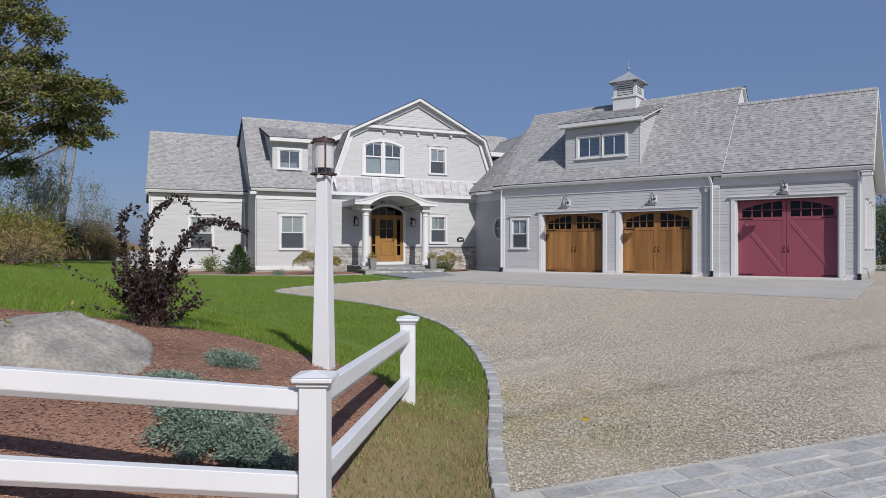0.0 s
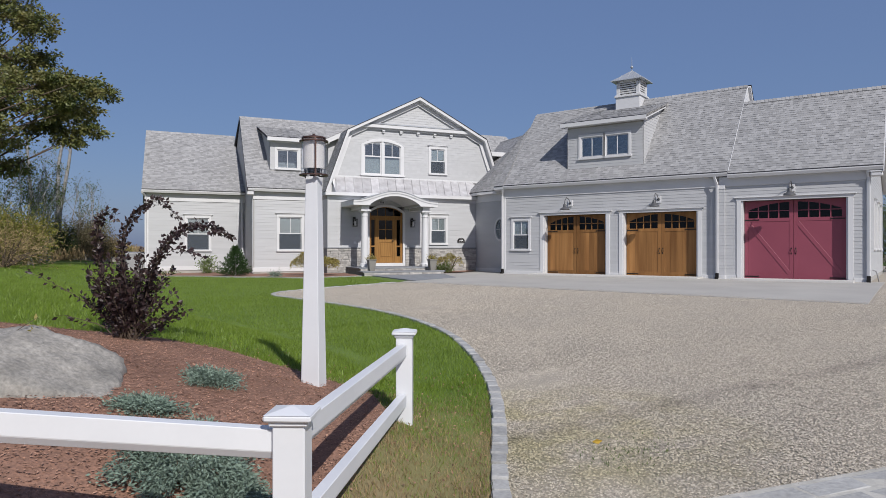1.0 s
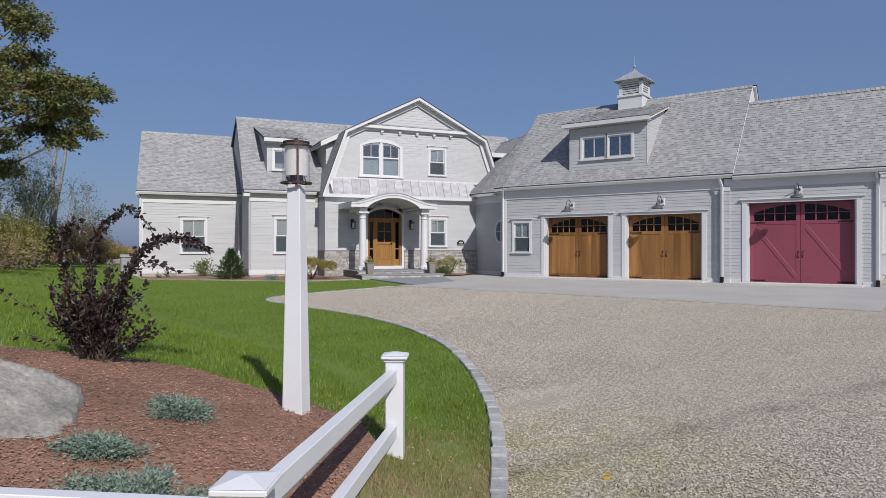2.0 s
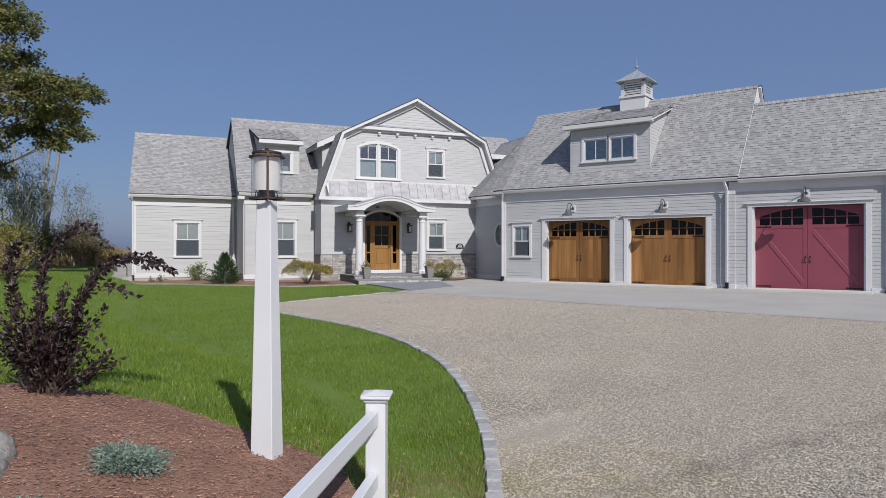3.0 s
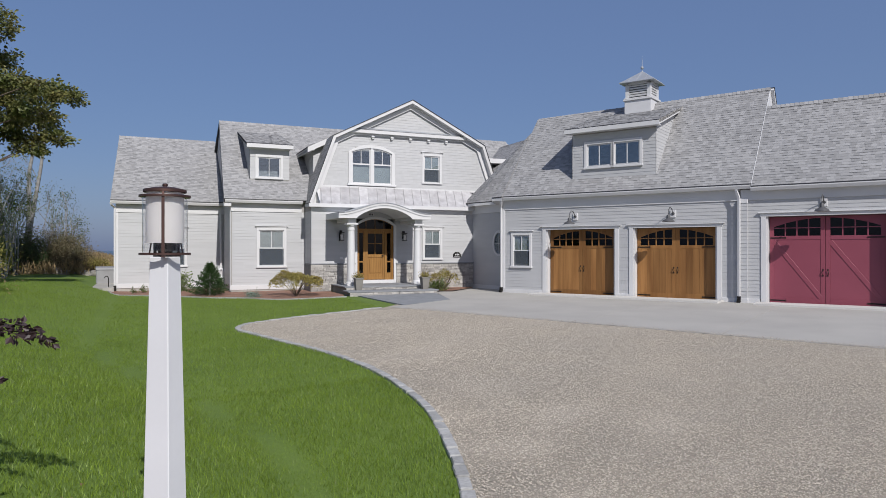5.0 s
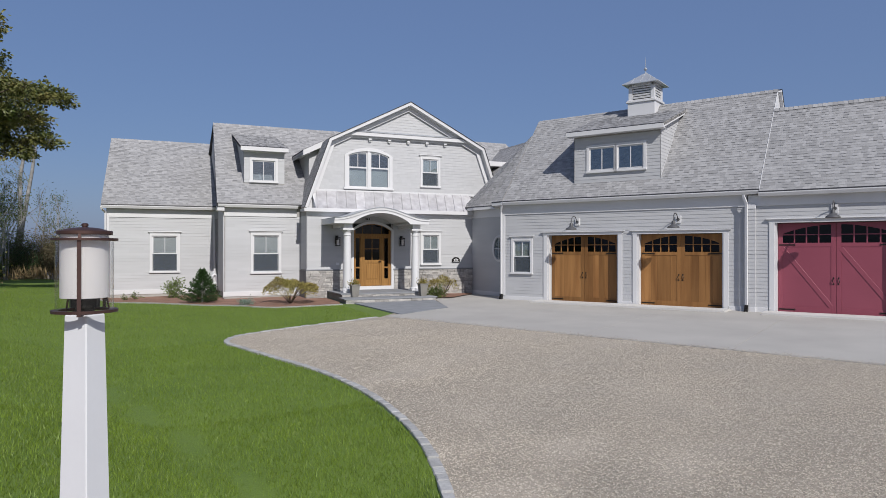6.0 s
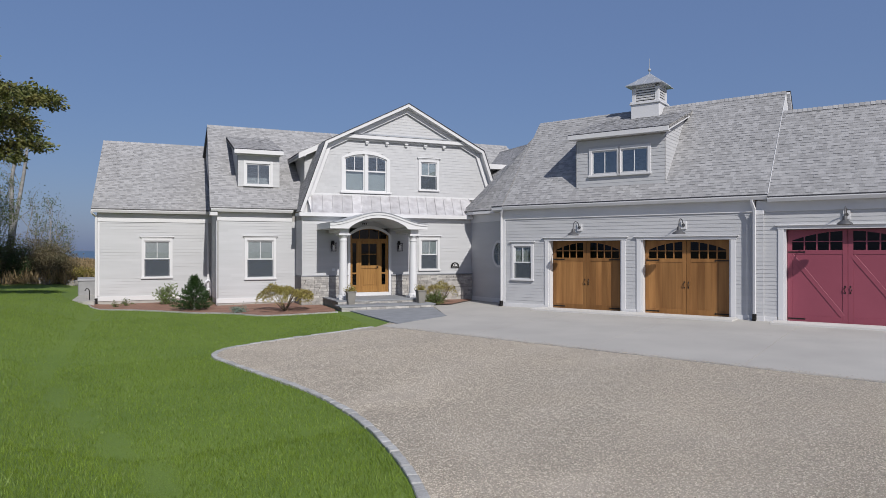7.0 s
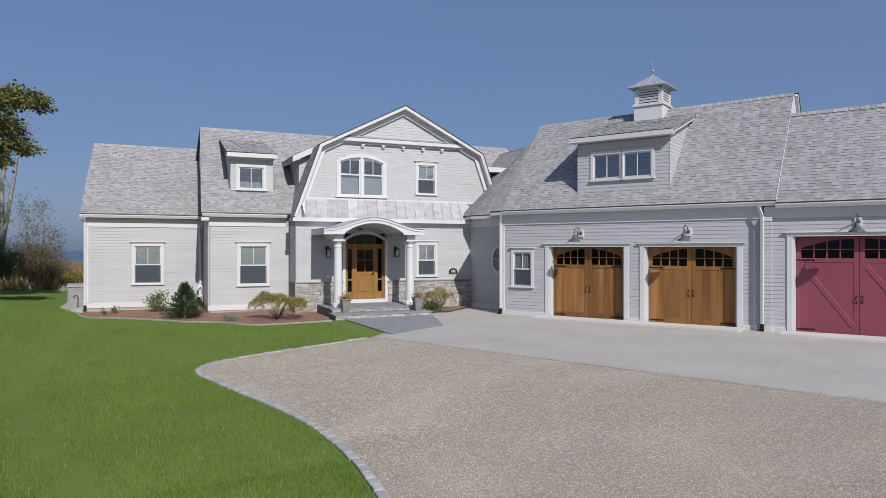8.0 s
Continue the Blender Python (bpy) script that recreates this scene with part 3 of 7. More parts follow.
shingle_face(house, [(-10.97, 18.0, 3.75), (-15.48, 18.0, 3.75), (-15.30, 13.5, 7.10), (-10.97, 13.5, 7.10)], 22)
ridge_caps(house, (-15.30, 13.5, 7.11), (-10.97, 13.5, 7.11))
downspout(house, [(-15.46, 9.04, 3.68), (-15.44, 9.08, 3.58), (-15.31, 9.27, 3.46), (-15.31, 9.27, 0.0)])

# main block
W2 = (-9.92, 0.99, 1.22, 1.63)
bm = bmesh.new()
wall_solid(bm, -10.94, -7.6, -0.35, lambda x: WTOP, 6.61, 6.76, [hole(*W2)])
part("wall", bm, M_CORE, house, weld=True)
bm = bmesh.new()
slab(bm, [(-10.94, 6.62, -0.35), (-10.94, 15.8, -0.35), (-10.94, 15.8, WTOP), (-10.94, 11.2, 7.6), (-10.94, 6.62, WTOP)], (0.15, 0, 0))
part("wall", bm, M_CORE, house, weld=True)
courses("siding", [(6.62, 0.2), (9.4, 0.2), (9.4, 5.9), (6.62, 3.6)], lambda a, b, o: (-10.945 - o, a, b), 0.118, 3.0, 0.0105, M_SIDING, house, (), "light grey painted clapboards", 12)
courses("siding", [(9.4, 3.6), (15.6, 3.6), (11.2, 7.5), (9.4, 6.05)], lambda a, b, o: (-10.945 - o, a, b), 0.118, 3.0, 0.0105, M_SIDING, house, (), "light grey painted clapboards", 13)
courses("siding", [(-10.9, 0.24), (-7.6, 0.24), (-7.6, 3.28), (-10.9, 3.28)], front(6.605), 0.118, 3.4, 0.0105, M_SIDING, house, [hole(*W2)], "light grey painted clapboards", 14)
band(house, "frieze", -10.98, -8.06, 6.605, 3.27, 3.62, 0.035)
band(house, "water_table", -10.98, -7.7, 6.605, 0.05, 0.24, 0.03)
bm = bmesh.new()
box(bm, -10.985, -10.945, 6.585, 6.61, 0.25, 3.26)
box(bm, -10.985, -10.95, 6.611, 6.72, 0.0, 3.62)
part("corner_board", bm, M_SIDING, house)
bm = bmesh.new()
box(bm, -10.92, -7.6, 6.6, 6.76, -0.5, 0.048)
part("foundation", bm, M_FOUND, house)
window(house, W2[0], 6.605, W2[1], W2[2], W2[3])
eave(house, -11.2, -8.06, 6.605, 0.17, 3.77)
shingle_face(house, [(-11.24, 6.32, 3.77), (-7.2, 6.32, 3.77), (-7.2, 11.2, 7.75), (-10.98, 11.2, 7.75)], 23)
shingle_face(house, [(-7.2, 8.9, 5.87), (5.2, 8.9, 5.87), (4.4, 11.2, 7.75), (-7.2, 11.2, 7.75)], 24)
shingle_face(house, [(6.0, 16.2, 3.75), (-11.24, 16.2, 3.75), (-10.98, 11.2, 7.75), (4.4, 11.2, 7.75)], 25)
ridge_caps(house, (-10.98, 11.2, 7.76), (4.4, 11.2, 7.76))
bm = bmesh.new()
for s in (6.32, 16.2):
    slab(bm, [(-11.25, s, 3.60), (-11.25, s, 3.76), (-10.99, 11.2, 7.75), (-10.99, 11.2, 7.60)], (0.03, 0, 0))
    slab(bm, [(-11.22, s, 3.61), (-10.95, s, 3.61), (-10.95, 11.2, 7.57), (-10.96, 11.2, 7.57)], (0, 0, 0.02))
part("rake", bm, M_DRIP, house, "dark metal-clad rake")
bm = bmesh.new()
box(bm, -11.24, -10.95, 6.34, 6.7, 3.45, 3.66, 0.02)
part("eave_return", bm, M_TRIM, house)
downspout(house, [(-11.12, 9.2, 3.4), (-11.06, 9.24, 0.1)])

# small shed dormer on the main roof
DW = (-9.86, 4.77, 1.16, 1.0)
bm = bmesh.new()
wall_solid(bm, -10.08, -8.42, 4.5, lambda x: 6.12, 7.42, 7.55, [hole(*DW)])
for x in (-10.08, -8.54):
    slab(bm, [(x, 7.55, 4.7), (x, 7.55, 6.12), (x, 9.9, 6.85)], (0.12, 0, 0))
part("dormer_wall", bm, M_CORE, house)
courses("siding", [(-10.08, 4.72), (-8.42, 4.72), (-8.42, 6.0), (-10.08, 6.0)], front(7.415), 0.118, 2.0, 0.0105, M_SIDING, house, [hole(*DW)], "light grey painted clapboards", 15)
courses("siding", [(7.42, 4.72), (7.46, 4.72), (9.9, 6.8), (9.3, 6.68), (7.42, 6.1)], lambda a, b, o: (-10.085 - o, a, b), 0.118, 2.0, 0.0105, M_SIDING, house, (), "light grey painted clapboards", 16)
band(house, "frieze", -10.12, -8.38, 7.415, 5.98, 6.1, 0.03)
window(house, DW[0], 7.415, DW[1], DW[2], DW[3], "single", 0, cap=False)
shingle_face(house, [(-10.25, 7.12, 6.2), (-8.3, 7.12, 6.2), (-8.3, 10.4, 7.19), (-10.25, 10.4, 7.19)], 26)
bm = bmesh.new()
box(bm, -10.25, -8.3, 7.1, 7.14, 6.02, 6.185, 0.004)
box(bm, -10.24, -8.31, 7.14, 7.42, 6.03, 6.05)
for x in (-10.25, -8.33):
    slab(bm, [(x, 7.14, 6.04), (x, 7.14, 6.18), (x, 10.3, 7.14), (x, 10.0, 6.95)], (0.03, 0, 0))
part("fascia", bm, M_TRIM, house)

# gambrel cross gable
GY = 5.93
GP = [(-7.94, 3.66), (-6.92, 6.5), (-3.37, 8.29), (0.18, 6.5), (1.2, 3.66)]
AWX0, AWX1, AWZ0, AWS, AWT = -6.20, -4.10, 4.49, 5.90, 6.24
GW = (-2.80, 4.70, 0.95, 1.32)


def gable_top(x):
    return float(np.interp(x, [p[0] for p in GP], [p[1] for p in GP])) - 0.08


ahole = [(-6.1, -4.2, 4.55, 5.96)]
bm = bmesh.new()
wall_solid(bm, -7.6, 0.86, 4.2, gable_top, GY + 0.02, GY + 0.17, ahole + [hole(*GW)], [p[0] for p in GP] + [-7.2, 0.5])
part("wall", bm, M_CORE, house, weld=True)
gpoly = [(-7.7, 4.36), (0.96, 4.36), (0.08, 6.42), (-3.37, 8.16), (-6.82, 6.42)]
courses("siding", gpoly, front(GY + 0.015), 0.118, 0.17, 0.0095, M_SIDING, house, [(-6.12, -4.18, 4.5, 5.90), (-5.9, -4.4, 5.90, 6.10), hole(*GW)], "light grey painted cedar shingles", 17)
for k, (p, q) in enumerate(zip(GP, GP[1:])):
    lower = k in (0, 3)
    y1 = 9.4 if lower else 11.6
    e = [(p[0], 5.645, p[1]), (p[0], y1, p[1]), (q[0], y1, q[1]), (q[0], 5.645, q[1])]
    if p[1] > q[1]:
        e = [e[3], e[2], e[1], e[0]]
    shingle_face(house, e, 30 + k, drip=False)


def mitred(pts, off):
    """The profile shifted inwards by off, its corners mitred."""
    out = []
    for i, p in enumerate(pts):
        ds = [Vector((b[0] - a[0], b[1] - a[1])).normalized() for a, b in zip(pts, pts[1:])]
        na, nb = (Vector((d.y, -d.x)) for d in (ds[max(0, i - 1)], ds[min(len(ds) - 1, i)]))
        m = (na + nb).normalized()
        out.append(Vector(p) + m * off / m.dot(na))
    return out


def rake_run(bm, o0, o1, y0, y1, lift=0.0):
    a, b = mitred(GP, o0), mitred(GP, o1)
    for i in range(len(GP) - 1):
        slab(bm, [(q.x, y0, q.y) for q in (a[i], a[i + 1], b[i + 1], b[i])], (0, y1 - y0, 0))


for nm, o0, o1, y0, y1, mm in (("drip_edge", -0.016, 0.006, 5.575, 5.64, M_DRIP), ("rake", 0.0065, 0.13, 5.6, 5.635, M_TRIM), ("rake_soffit", 0.105, 0.13, 5.636, 5.935, M_TRIM), ("rake_frieze", 0.131, 0.33, 5.845, 5.935, M_TRIM)):
    bm = bmesh.new()
    rake_run(bm, o0, o1, y0, y1)
    part(nm, bm, mm, house, weld=True)
bm = bmesh.new()
box(bm, -6.22, -0.52, GY - 0.19, GY, 6.71, 6.865, 0.01)
box(bm, -6.40, -0.34, GY - 0.05, GY, 6.635, 6.705, 0.004)
part("cornice", bm, M_TRIM, house)
bm = bmesh.new()
slab(bm, [(-6.12, GY - 0.21, 6.868), (-6.12, GY, 6.97), (-6.12, GY, 6.868)], (5.50, 0, 0))
part("cornice_roof", bm, M_CUPOLA, house, "grey metal capping")
for k in range(5):
    bm = bmesh.new()
    x = -5.12 + 0.87 * k
    box(bm, x - 0.07, x + 0.07, GY - 0.11, GY, 6.56, 6.63, 0.008)
    box(bm, x - 0.05, x + 0.05, GY - 0.075, GY, 6.50, 6.559, 0.008)
    part("bracket", bm, M_TRIM, house)
window(house, GW[0], GY + 0.012, GW[1], GW[2], GW[3])

# twin arched window
def arc_z(x, x0, x1, zs, zt):
    """A flat segmental arch from (x0, zs) over zt to (x1, zs)."""
    h, s = (x1 - x0) / 2, zt - zs
    r = (h * h + s * s) / (2 * s)
    return zt - r + math.sqrt(max(0.0, r * r - (x - (x0 + x1) / 2) ** 2))


def arch_band(bm, x0, x1, zs, zt, t, y0, y1, legs=None, n=20):
    """An arched moulding t wide; legs: how far its sides run down."""
    xs = [x0 + (x1 - x0) * i / n for i in range(n + 1)]
    outer = [Vector((x, y0, arc_z(x, x0, x1, zs, zt))) for x in xs]
    inner = [Vector((x0 + t + (x1 - x0 - 2 * t) * i / n, y0, arc_z(x0 + t + (x1 - x0 - 2 * t) * i / n, x0 + t, x1 - t, zs, zt - t))) for i in range(n + 1)]
    for i in range(n):
        slab(bm, [outer[i], outer[i + 1], inner[i + 1], inner[i]], (0, y1 - y0, 0))
    if legs is not None:
        box(bm, x0, x0 + t, y0, y1, legs, zs)
        box(bm, x1 - t, x1, y0, y1, legs, zs)


bm = bmesh.new()
arch_band(bm, AWX0, AWX1, AWS, AWT, 0.15, GY - 0.05, GY + 0.06, AWZ0)
box(bm, -5.21, -5.09, GY - 0.04, GY + 0.06, AWZ0 + 0.05, AWT - 0.15)
aw = part("window", bm, M_TRIM, house, "twin arched window in white casing")
bm = bmesh.new()
box(bm, AWX0 - 0.05, AWX1 + 0.05, GY - 0.09, GY + 0.06, AWZ0 - 0.03, AWZ0 + 0.05, 0.008)
part("sill", bm, M_TRIM, aw)
for x0, x1 in ((-6.05, -5.21), (-5.09, -4.25)):
    zt0, zt1 = arc_z(x0, AWX0 + 0.15, AWX1 - 0.15, AWS, AWT - 0.15), arc_z(x1, AWX0 + 0.15, AWX1 - 0.15, AWS, AWT - 0.15)
    bm = bmesh.new()
    box(bm, x0, x0 + 0.05, GY + 0.0, GY + 0.045, AWZ0 + 0.05, max(AWS, zt0))
    box(bm, x1 - 0.05, x1, GY + 0.0, GY + 0.045, AWZ0 + 0.05, max(AWS, zt1))
    box(bm, x0 + 0.05, x1 - 0.05, GY + 0.0, GY + 0.045, AWZ0 + 0.05, AWZ0 + 0.11)
    box(bm, x0 + 0.05, x1 - 0.05, GY + 0.0, GY + 0.045, 5.36, 5.42)
    xm = (x0 + x1) / 2
    box(bm, xm - 0.014, xm + 0.014, GY + 0.003, GY + 0.03, 5.42, 6.02)
    for i in range(8):
        p, q = x0 + (x1 - x0) * i / 8, x0 + (x1 - x0) * (i + 1) / 8
        za, zb = (arc_z(t, AWX0 + 0.15, AWX1 - 0.15, AWS, AWT - 0.15) for t in (p, q))
        slab(bm, [(p, GY, za - 0.05), (q, GY, zb - 0.05), (q, GY, zb + 0.01), (p, GY, za + 0.01)], (0, 0.045, 0))
    part("sash", bm, M_TRIM, aw)
    bm = bmesh.new()
    box(bm, x0 + 0.05, x1 - 0.05, GY + 0.015, GY + 0.021, AWZ0 + 0.11, 5.36)
    part("pane", bm, M_GLASS, aw, "reflective window glass").visible_shadow = False
    bm = bmesh.new()
    for i in range(8):
        p, q = x0 + 0.05 + (x1 - x0 - 0.1) * i / 8, x0 + 0.05 + (x1 - x0 - 0.1) * (i + 1) / 8
        za, zb = (arc_z(t, AWX0 + 0.15, AWX1 - 0.15, AWS, AWT - 0.15) for t in (p, q))
        slab(bm, [(p, GY + 0.015, 5.42), (q, GY + 0.015, 5.42), (q, GY + 0.015, zb), (p, GY + 0.015, za)], (0, 0.006, 0))
    part("pane", bm, M_GLASS, aw, "reflective window glass", weld=True).visible_shadow = False
    bm = bmesh.new()
    box(bm, x0 + 0.04, x1 - 0.04, GY + 0.1, GY + 0.104, AWZ0 + 0.1, 5.38)
    part("blind", bm, M_BLIND, aw, "pale blind behind the lower sash")

# side dormers of the gambrel
for s, xw, xe, xr in ((-1, -7.45, -7.75, -5.6), (1, 0.72, 1.02, -1.14)):
    bm = bmesh.new()
    slab(bm, [(xw, 7.1, 4.2), (xw, 7.1, 6.15), (xr, 7.1, 6.95), (xr, 7.1, 4.2)], (0, 0.12, 0))
    slab(bm, [(xw, 7.22, 4.2), (xw, 10.0, 4.2), (xw, 10.0, 6.15), (xw, 7.22, 6.15)], (0.12 * -s, 0, 0))
    part("dormer_wall", bm, M_CORE, house)
    lo, hi = sorted((xw, xr))
    poly = [(lo, 4.3), (hi, 4.3), (hi, 6.85 if s < 0 else 6.1), (lo, 6.1 if s < 0 else 6.85)]
    courses("siding", poly, front(7.095), 0.118, 1.5, 0.0105, M_SIDING, house, (), "light grey painted clapboards", 40 + s)
    courses("siding", [(7.1, 4.3), (10.0, 4.3), (10.0, 6.1), (7.1, 6.1)], lambda a, b, o, xw=xw, s=s: (xw + s * (o + 0.004), a, b), 0.118, 2.5, 0.0105, M_SIDING, house, (), "light grey painted clapboards", 44 + s)
    e = [(xe, 6.83, 6.13), (xe, 10.6, 6.13), (xr, 10.6, 7.22), (xr, 6.83, 7.22)]
    shingle_face(house, e, 46 + s)
    bm = bmesh.new()
    slab(bm, [(xe, 6.79, 5.90), (xe, 6.79, 6.12), (xr, 6.79, 7.2), (xr, 6.79, 6.94)], (0, 0.03, 0))
    slab(bm, [(xe, 6.8, 5.98), (xe + 0.3 * -s, 6.8, 6.0), (xe + 0.3 * -s, 10.4, 6.0), (xe, 10.4, 5.98)], (0, 0, 0.03))
    slab(bm, [(xe, 6.825, 5.92), (xe, 10.4, 5.92), (xe, 10.4, 6.12), (xe, 6.825, 6.12)], (0.03 * -s, 0, 0))
    part("fascia", bm, M_TRIM, house)
bm = bmesh.new()
box(bm, 1.0, 2.35, 7.2, 8.6, 5.95, 6.18, 0.01)
part("eave_return", bm, M_TRIM, house)

# standing-seam skirt roof over the entrance storey
SK = [(5.88, 4.36), (5.06, 3.60)]
foot = [-7.62] + [-7.545 + 0.402 * k for k in range(17)] + [-0.45]
head = [-7.42] + [-7.39 + 0.408 * k for k in range(17)] + [-0.45]
for x0, x1, x0t, x1t in zip(foot, foot[1:], head, head[1:]):
    bm = bmesh.new()
    slab(bm, [(x0, SK[1][0], SK[1][1]), (x1, SK[1][0], SK[1][1]), (x1t, SK[0][0], SK[0][1]), (x0t, SK[0][0], SK[0][1])], (0, 0, -0.02))
    slab(bm, [(x1 - 0.014, SK[1][0], SK[1][1]), (x1, SK[1][0], SK[1][1]), (x1t, SK[0][0], SK[0][1]), (x1t - 0.014, SK[0][0], SK[0][1])], (0, -0.026, 0.036))
    part("metal_panel", bm, M_METALROOF, house)
band(house, "flashing", -7.45, 0.9, GY + 0.01, 4.33, 4.42, 0.05)
bm = bmesh.new()
slab(bm, [(-7.6, 5.08, 3.57), (-7.6, 5.95, 4.34), (-7.6, 5.95, 3.3), (-7.6, 5.08, 3.45)], (7.15, 0, 0))
box(bm, -8.06, -7.601, 5.085, 5.94, 3.465, 3.58)
part("roof_deck", bm, M_TRIM, house)
bm = bmesh.new()
box(bm, -8.08, -0.45, 5.04, 5.08, 3.44, 3.585, 0.006)
box(bm, -8.06, -0.45, 5.08, 5.27, 3.44, 3.46)
part("fascia", bm, M_TRIM, house)

# entrance storey
CY = 5.26
W3 = (-3.05, 1.30, 0.94, 1.36)
DOOR = (-6.02, -4.38, 0.32, 3.0)
bm = bmesh.new()
wall_solid(bm, -7.9, -0.6, -0.35, lambda x: 3.6, CY + 0.02, CY + 0.17, [hole(*W3), (DOOR[0], DOOR[1], DOOR[2], DOOR[3])])
wall_solid(bm, -7.9, -7.75, -0.35, lambda x: 3.6, CY + 0.17, 6.62, [])
part("wall", bm, M_CORE, house, weld=True)
courses("siding", [(-7.9, 1.13), (-0.55, 1.13), (-0.55, 3.3), (-7.9, 3.3)], front(CY + 0.015), 0.118, 3.2, 0.0105, M_SIDING, house, [hole(*W3), (-6.1, -4.3, 0, 3.05)], "light grey painted clapboards", 18)
courses("siding", [(CY, 1.13), (6.6, 1.13), (6.6, 3.3), (CY, 3.3)], lambda a, b, o: (-7.905 - o, a, b), 0.118, 3.2, 0.0105, M_SIDING, house, (), "light grey painted clapboards", 19)
band(house, "frieze", -7.95, -0.6, CY + 0.01, 3.28, 3.44, 0.035)
bm = bmesh.new()
box(bm, -7.94, -7.905, CY - 0.012, CY + 0.012, 1.13, 3.275)
box(bm, -7.94, -7.905, CY + 0.013, CY + 0.12, 1.13, 3.275)
part("corner_board", bm, M_SIDING, house)
window(house, W3[0], CY + 0.01, W3[1], W3[2], W3[3])
bm = bmesh.new()
box(bm, -7.99, -6.1, CY - 0.10, CY + 0.02, 1.085, 1.135, 0.008)
box(bm, -4.3, -0.6, CY - 0.10, CY + 0.02, 1.085, 1.135, 0.008)
part("stone_cap", bm, M_BLUESTONE, house, "bluestone water table cap")
bm = bmesh.new()
box(bm, -7.95, -6.1, CY - 0.03, CY + 0.02, -0.4, 1.083)
box(bm, -4.3, -0.6, CY - 0.03, CY + 0.02, -0.4, 1.083)
box(bm, -7.95, -7.9, CY + 0.02, 6.6, -0.4, 1.083)
stone_wall = part("stone_veneer", bm, M_MORTAR, house, "grey ledge stone veneer")

# curved wall of the link between house and garage
ARC = fine_curve([(-0.60, 5.4), (-0.58, 4.9), (-0.53, 4.4), (-0.43, 3.8), (-0.27, 3.2), (-0.08, 2.65), (0.08, 2.25)], 0.05)


def arc_at(a, b, o):
    i = min(len(ARC) - 2, max(0, int(a / 0.05)))
    p, d = ARC[i], (ARC[i + 1] - ARC[i]).normalized()
    q = p + d * (a - i * 0.05)
    return (q.x + d.y * o, q.y - d.x * o, b)


ALEN = (len(ARC) - 1) * 0.05
bm = bmesh.new()
for i in range(0, len(ARC) - 4, 4):
    p, q = ARC[i], ARC[min(i + 4, len(ARC) - 1)]
    slab(bm, [(p.x + 0.02, p.y, -0.35), (q.x + 0.02, q.y, -0.35), (q.x + 0.02, q.y, 3.7), (p.x + 0.02, p.y, 3.7)], (0.15, 0.02, 0))
part("wall", bm, M_CORE, house, weld=True)
courses("siding", [(0, 0.15), (ALEN, 0.15), (ALEN, 3.3), (0, 3.3)], lambda a, b, o: arc_at(a, b, o + 0.005), 0.118, 0.2, 0.0095, M_CURVED, house, (), "light grey clapboards bent round the curved wall", 50, even=True)
for nm, z0, z1, o, mm in (("frieze", 3.3, 3.66, 0.045, M_TRIM), ("water_table", -0.02, 0.16, 0.04, M_TRIM), ("foundation", -0.4, -0.02, 0.01, M_FOUND)):
    rim = [(*arc_at(a, z0, oo)[:2], z) for a in np.linspace(0, ALEN - 0.01, 16) for oo, z in ((o, z0), (o, z1), (o - 0.06, z1), (o - 0.06, z0))]
    sides = [(4 * k + c, 4 * k + (c + 1) % 4, 4 * k + 4 + (c + 1) % 4, 4 * k + 4 + c) for k in range(15) for c in range(4)]
    raw(nm, rim, sides + [(0, 1, 2, 3), (60, 61, 62, 63)], mm, house)
# roof of the link: bent hip and the ridge behind
APEX = Vector(g2h(-2.0, 2.46, 6.72))
er = [Vector(g2h(-1.88, -0.25, 3.79)), Vector((-1.36, 1.98, 3.78)), Vector((-0.46, 3.35, 3.77)), Vector((-0.92, 4.5, 3.76)), Vector((-0.92, 5.6, 3.76))]
for i, (p, q) in enumerate(zip(er, er[1:])):
    shingle_face(house, [p, q, APEX], 52 + i)
    bm = bmesh.new()
    slab(bm, [p + Vector((0, 0, -0.14)), q + Vector((0, 0, -0.14)), q, p], (0.03, 0, 0))
    part("fascia", bm, M_TRIM, house)
bm = bmesh.new()
slab(bm, [p + Vector((0.02, 0, -0.13)) for p in er] + [Vector((0.6, 5.6, 3.63)), Vector((0.6, 1.6, 3.64))], (0, 0, 0.02))
part("soffit", bm, M_TRIM, house)
shingle_face(house, [(-0.95, 9.5, 3.77), (-0.95, 5.0, 3.77), (3.7, 6.2, 7.3), (3.7, 11.0, 7.3)], 57)
shingle_face(house, [(7.4, 5.0, 3.77), (7.4, 11.0, 3.77), (3.7, 11.0, 7.3), (3.7, 6.2, 7.3)], 58)
ridge_caps(house, (3.7, 6.2, 7.31), (3.7, 11.0, 7.31))

# rear walls
bm = bmesh.new()
box(bm, -15.27, -10.9, 17.45, 17.6, -0.35, WTOP)
part("rear_wall", bm, M_SIDING, house)
bm = bmesh.new()
box(bm, -10.9, 4.4, 15.65, 15.8, -0.35, WTOP)
part("rear_wall", bm, M_SIDING, house)
bm = bmesh.new()
box(bm, 6.9, 7.05, 5.3, 11.0, -0.35, WTOP)
box(bm, 4.25, 7.0, 11.0, 11.15, -0.35, WTOP)
box(bm, 4.25, 4.4, 11.2, 15.6, -0.35, WTOP)
part("rear_wall", bm, M_SIDING, house)


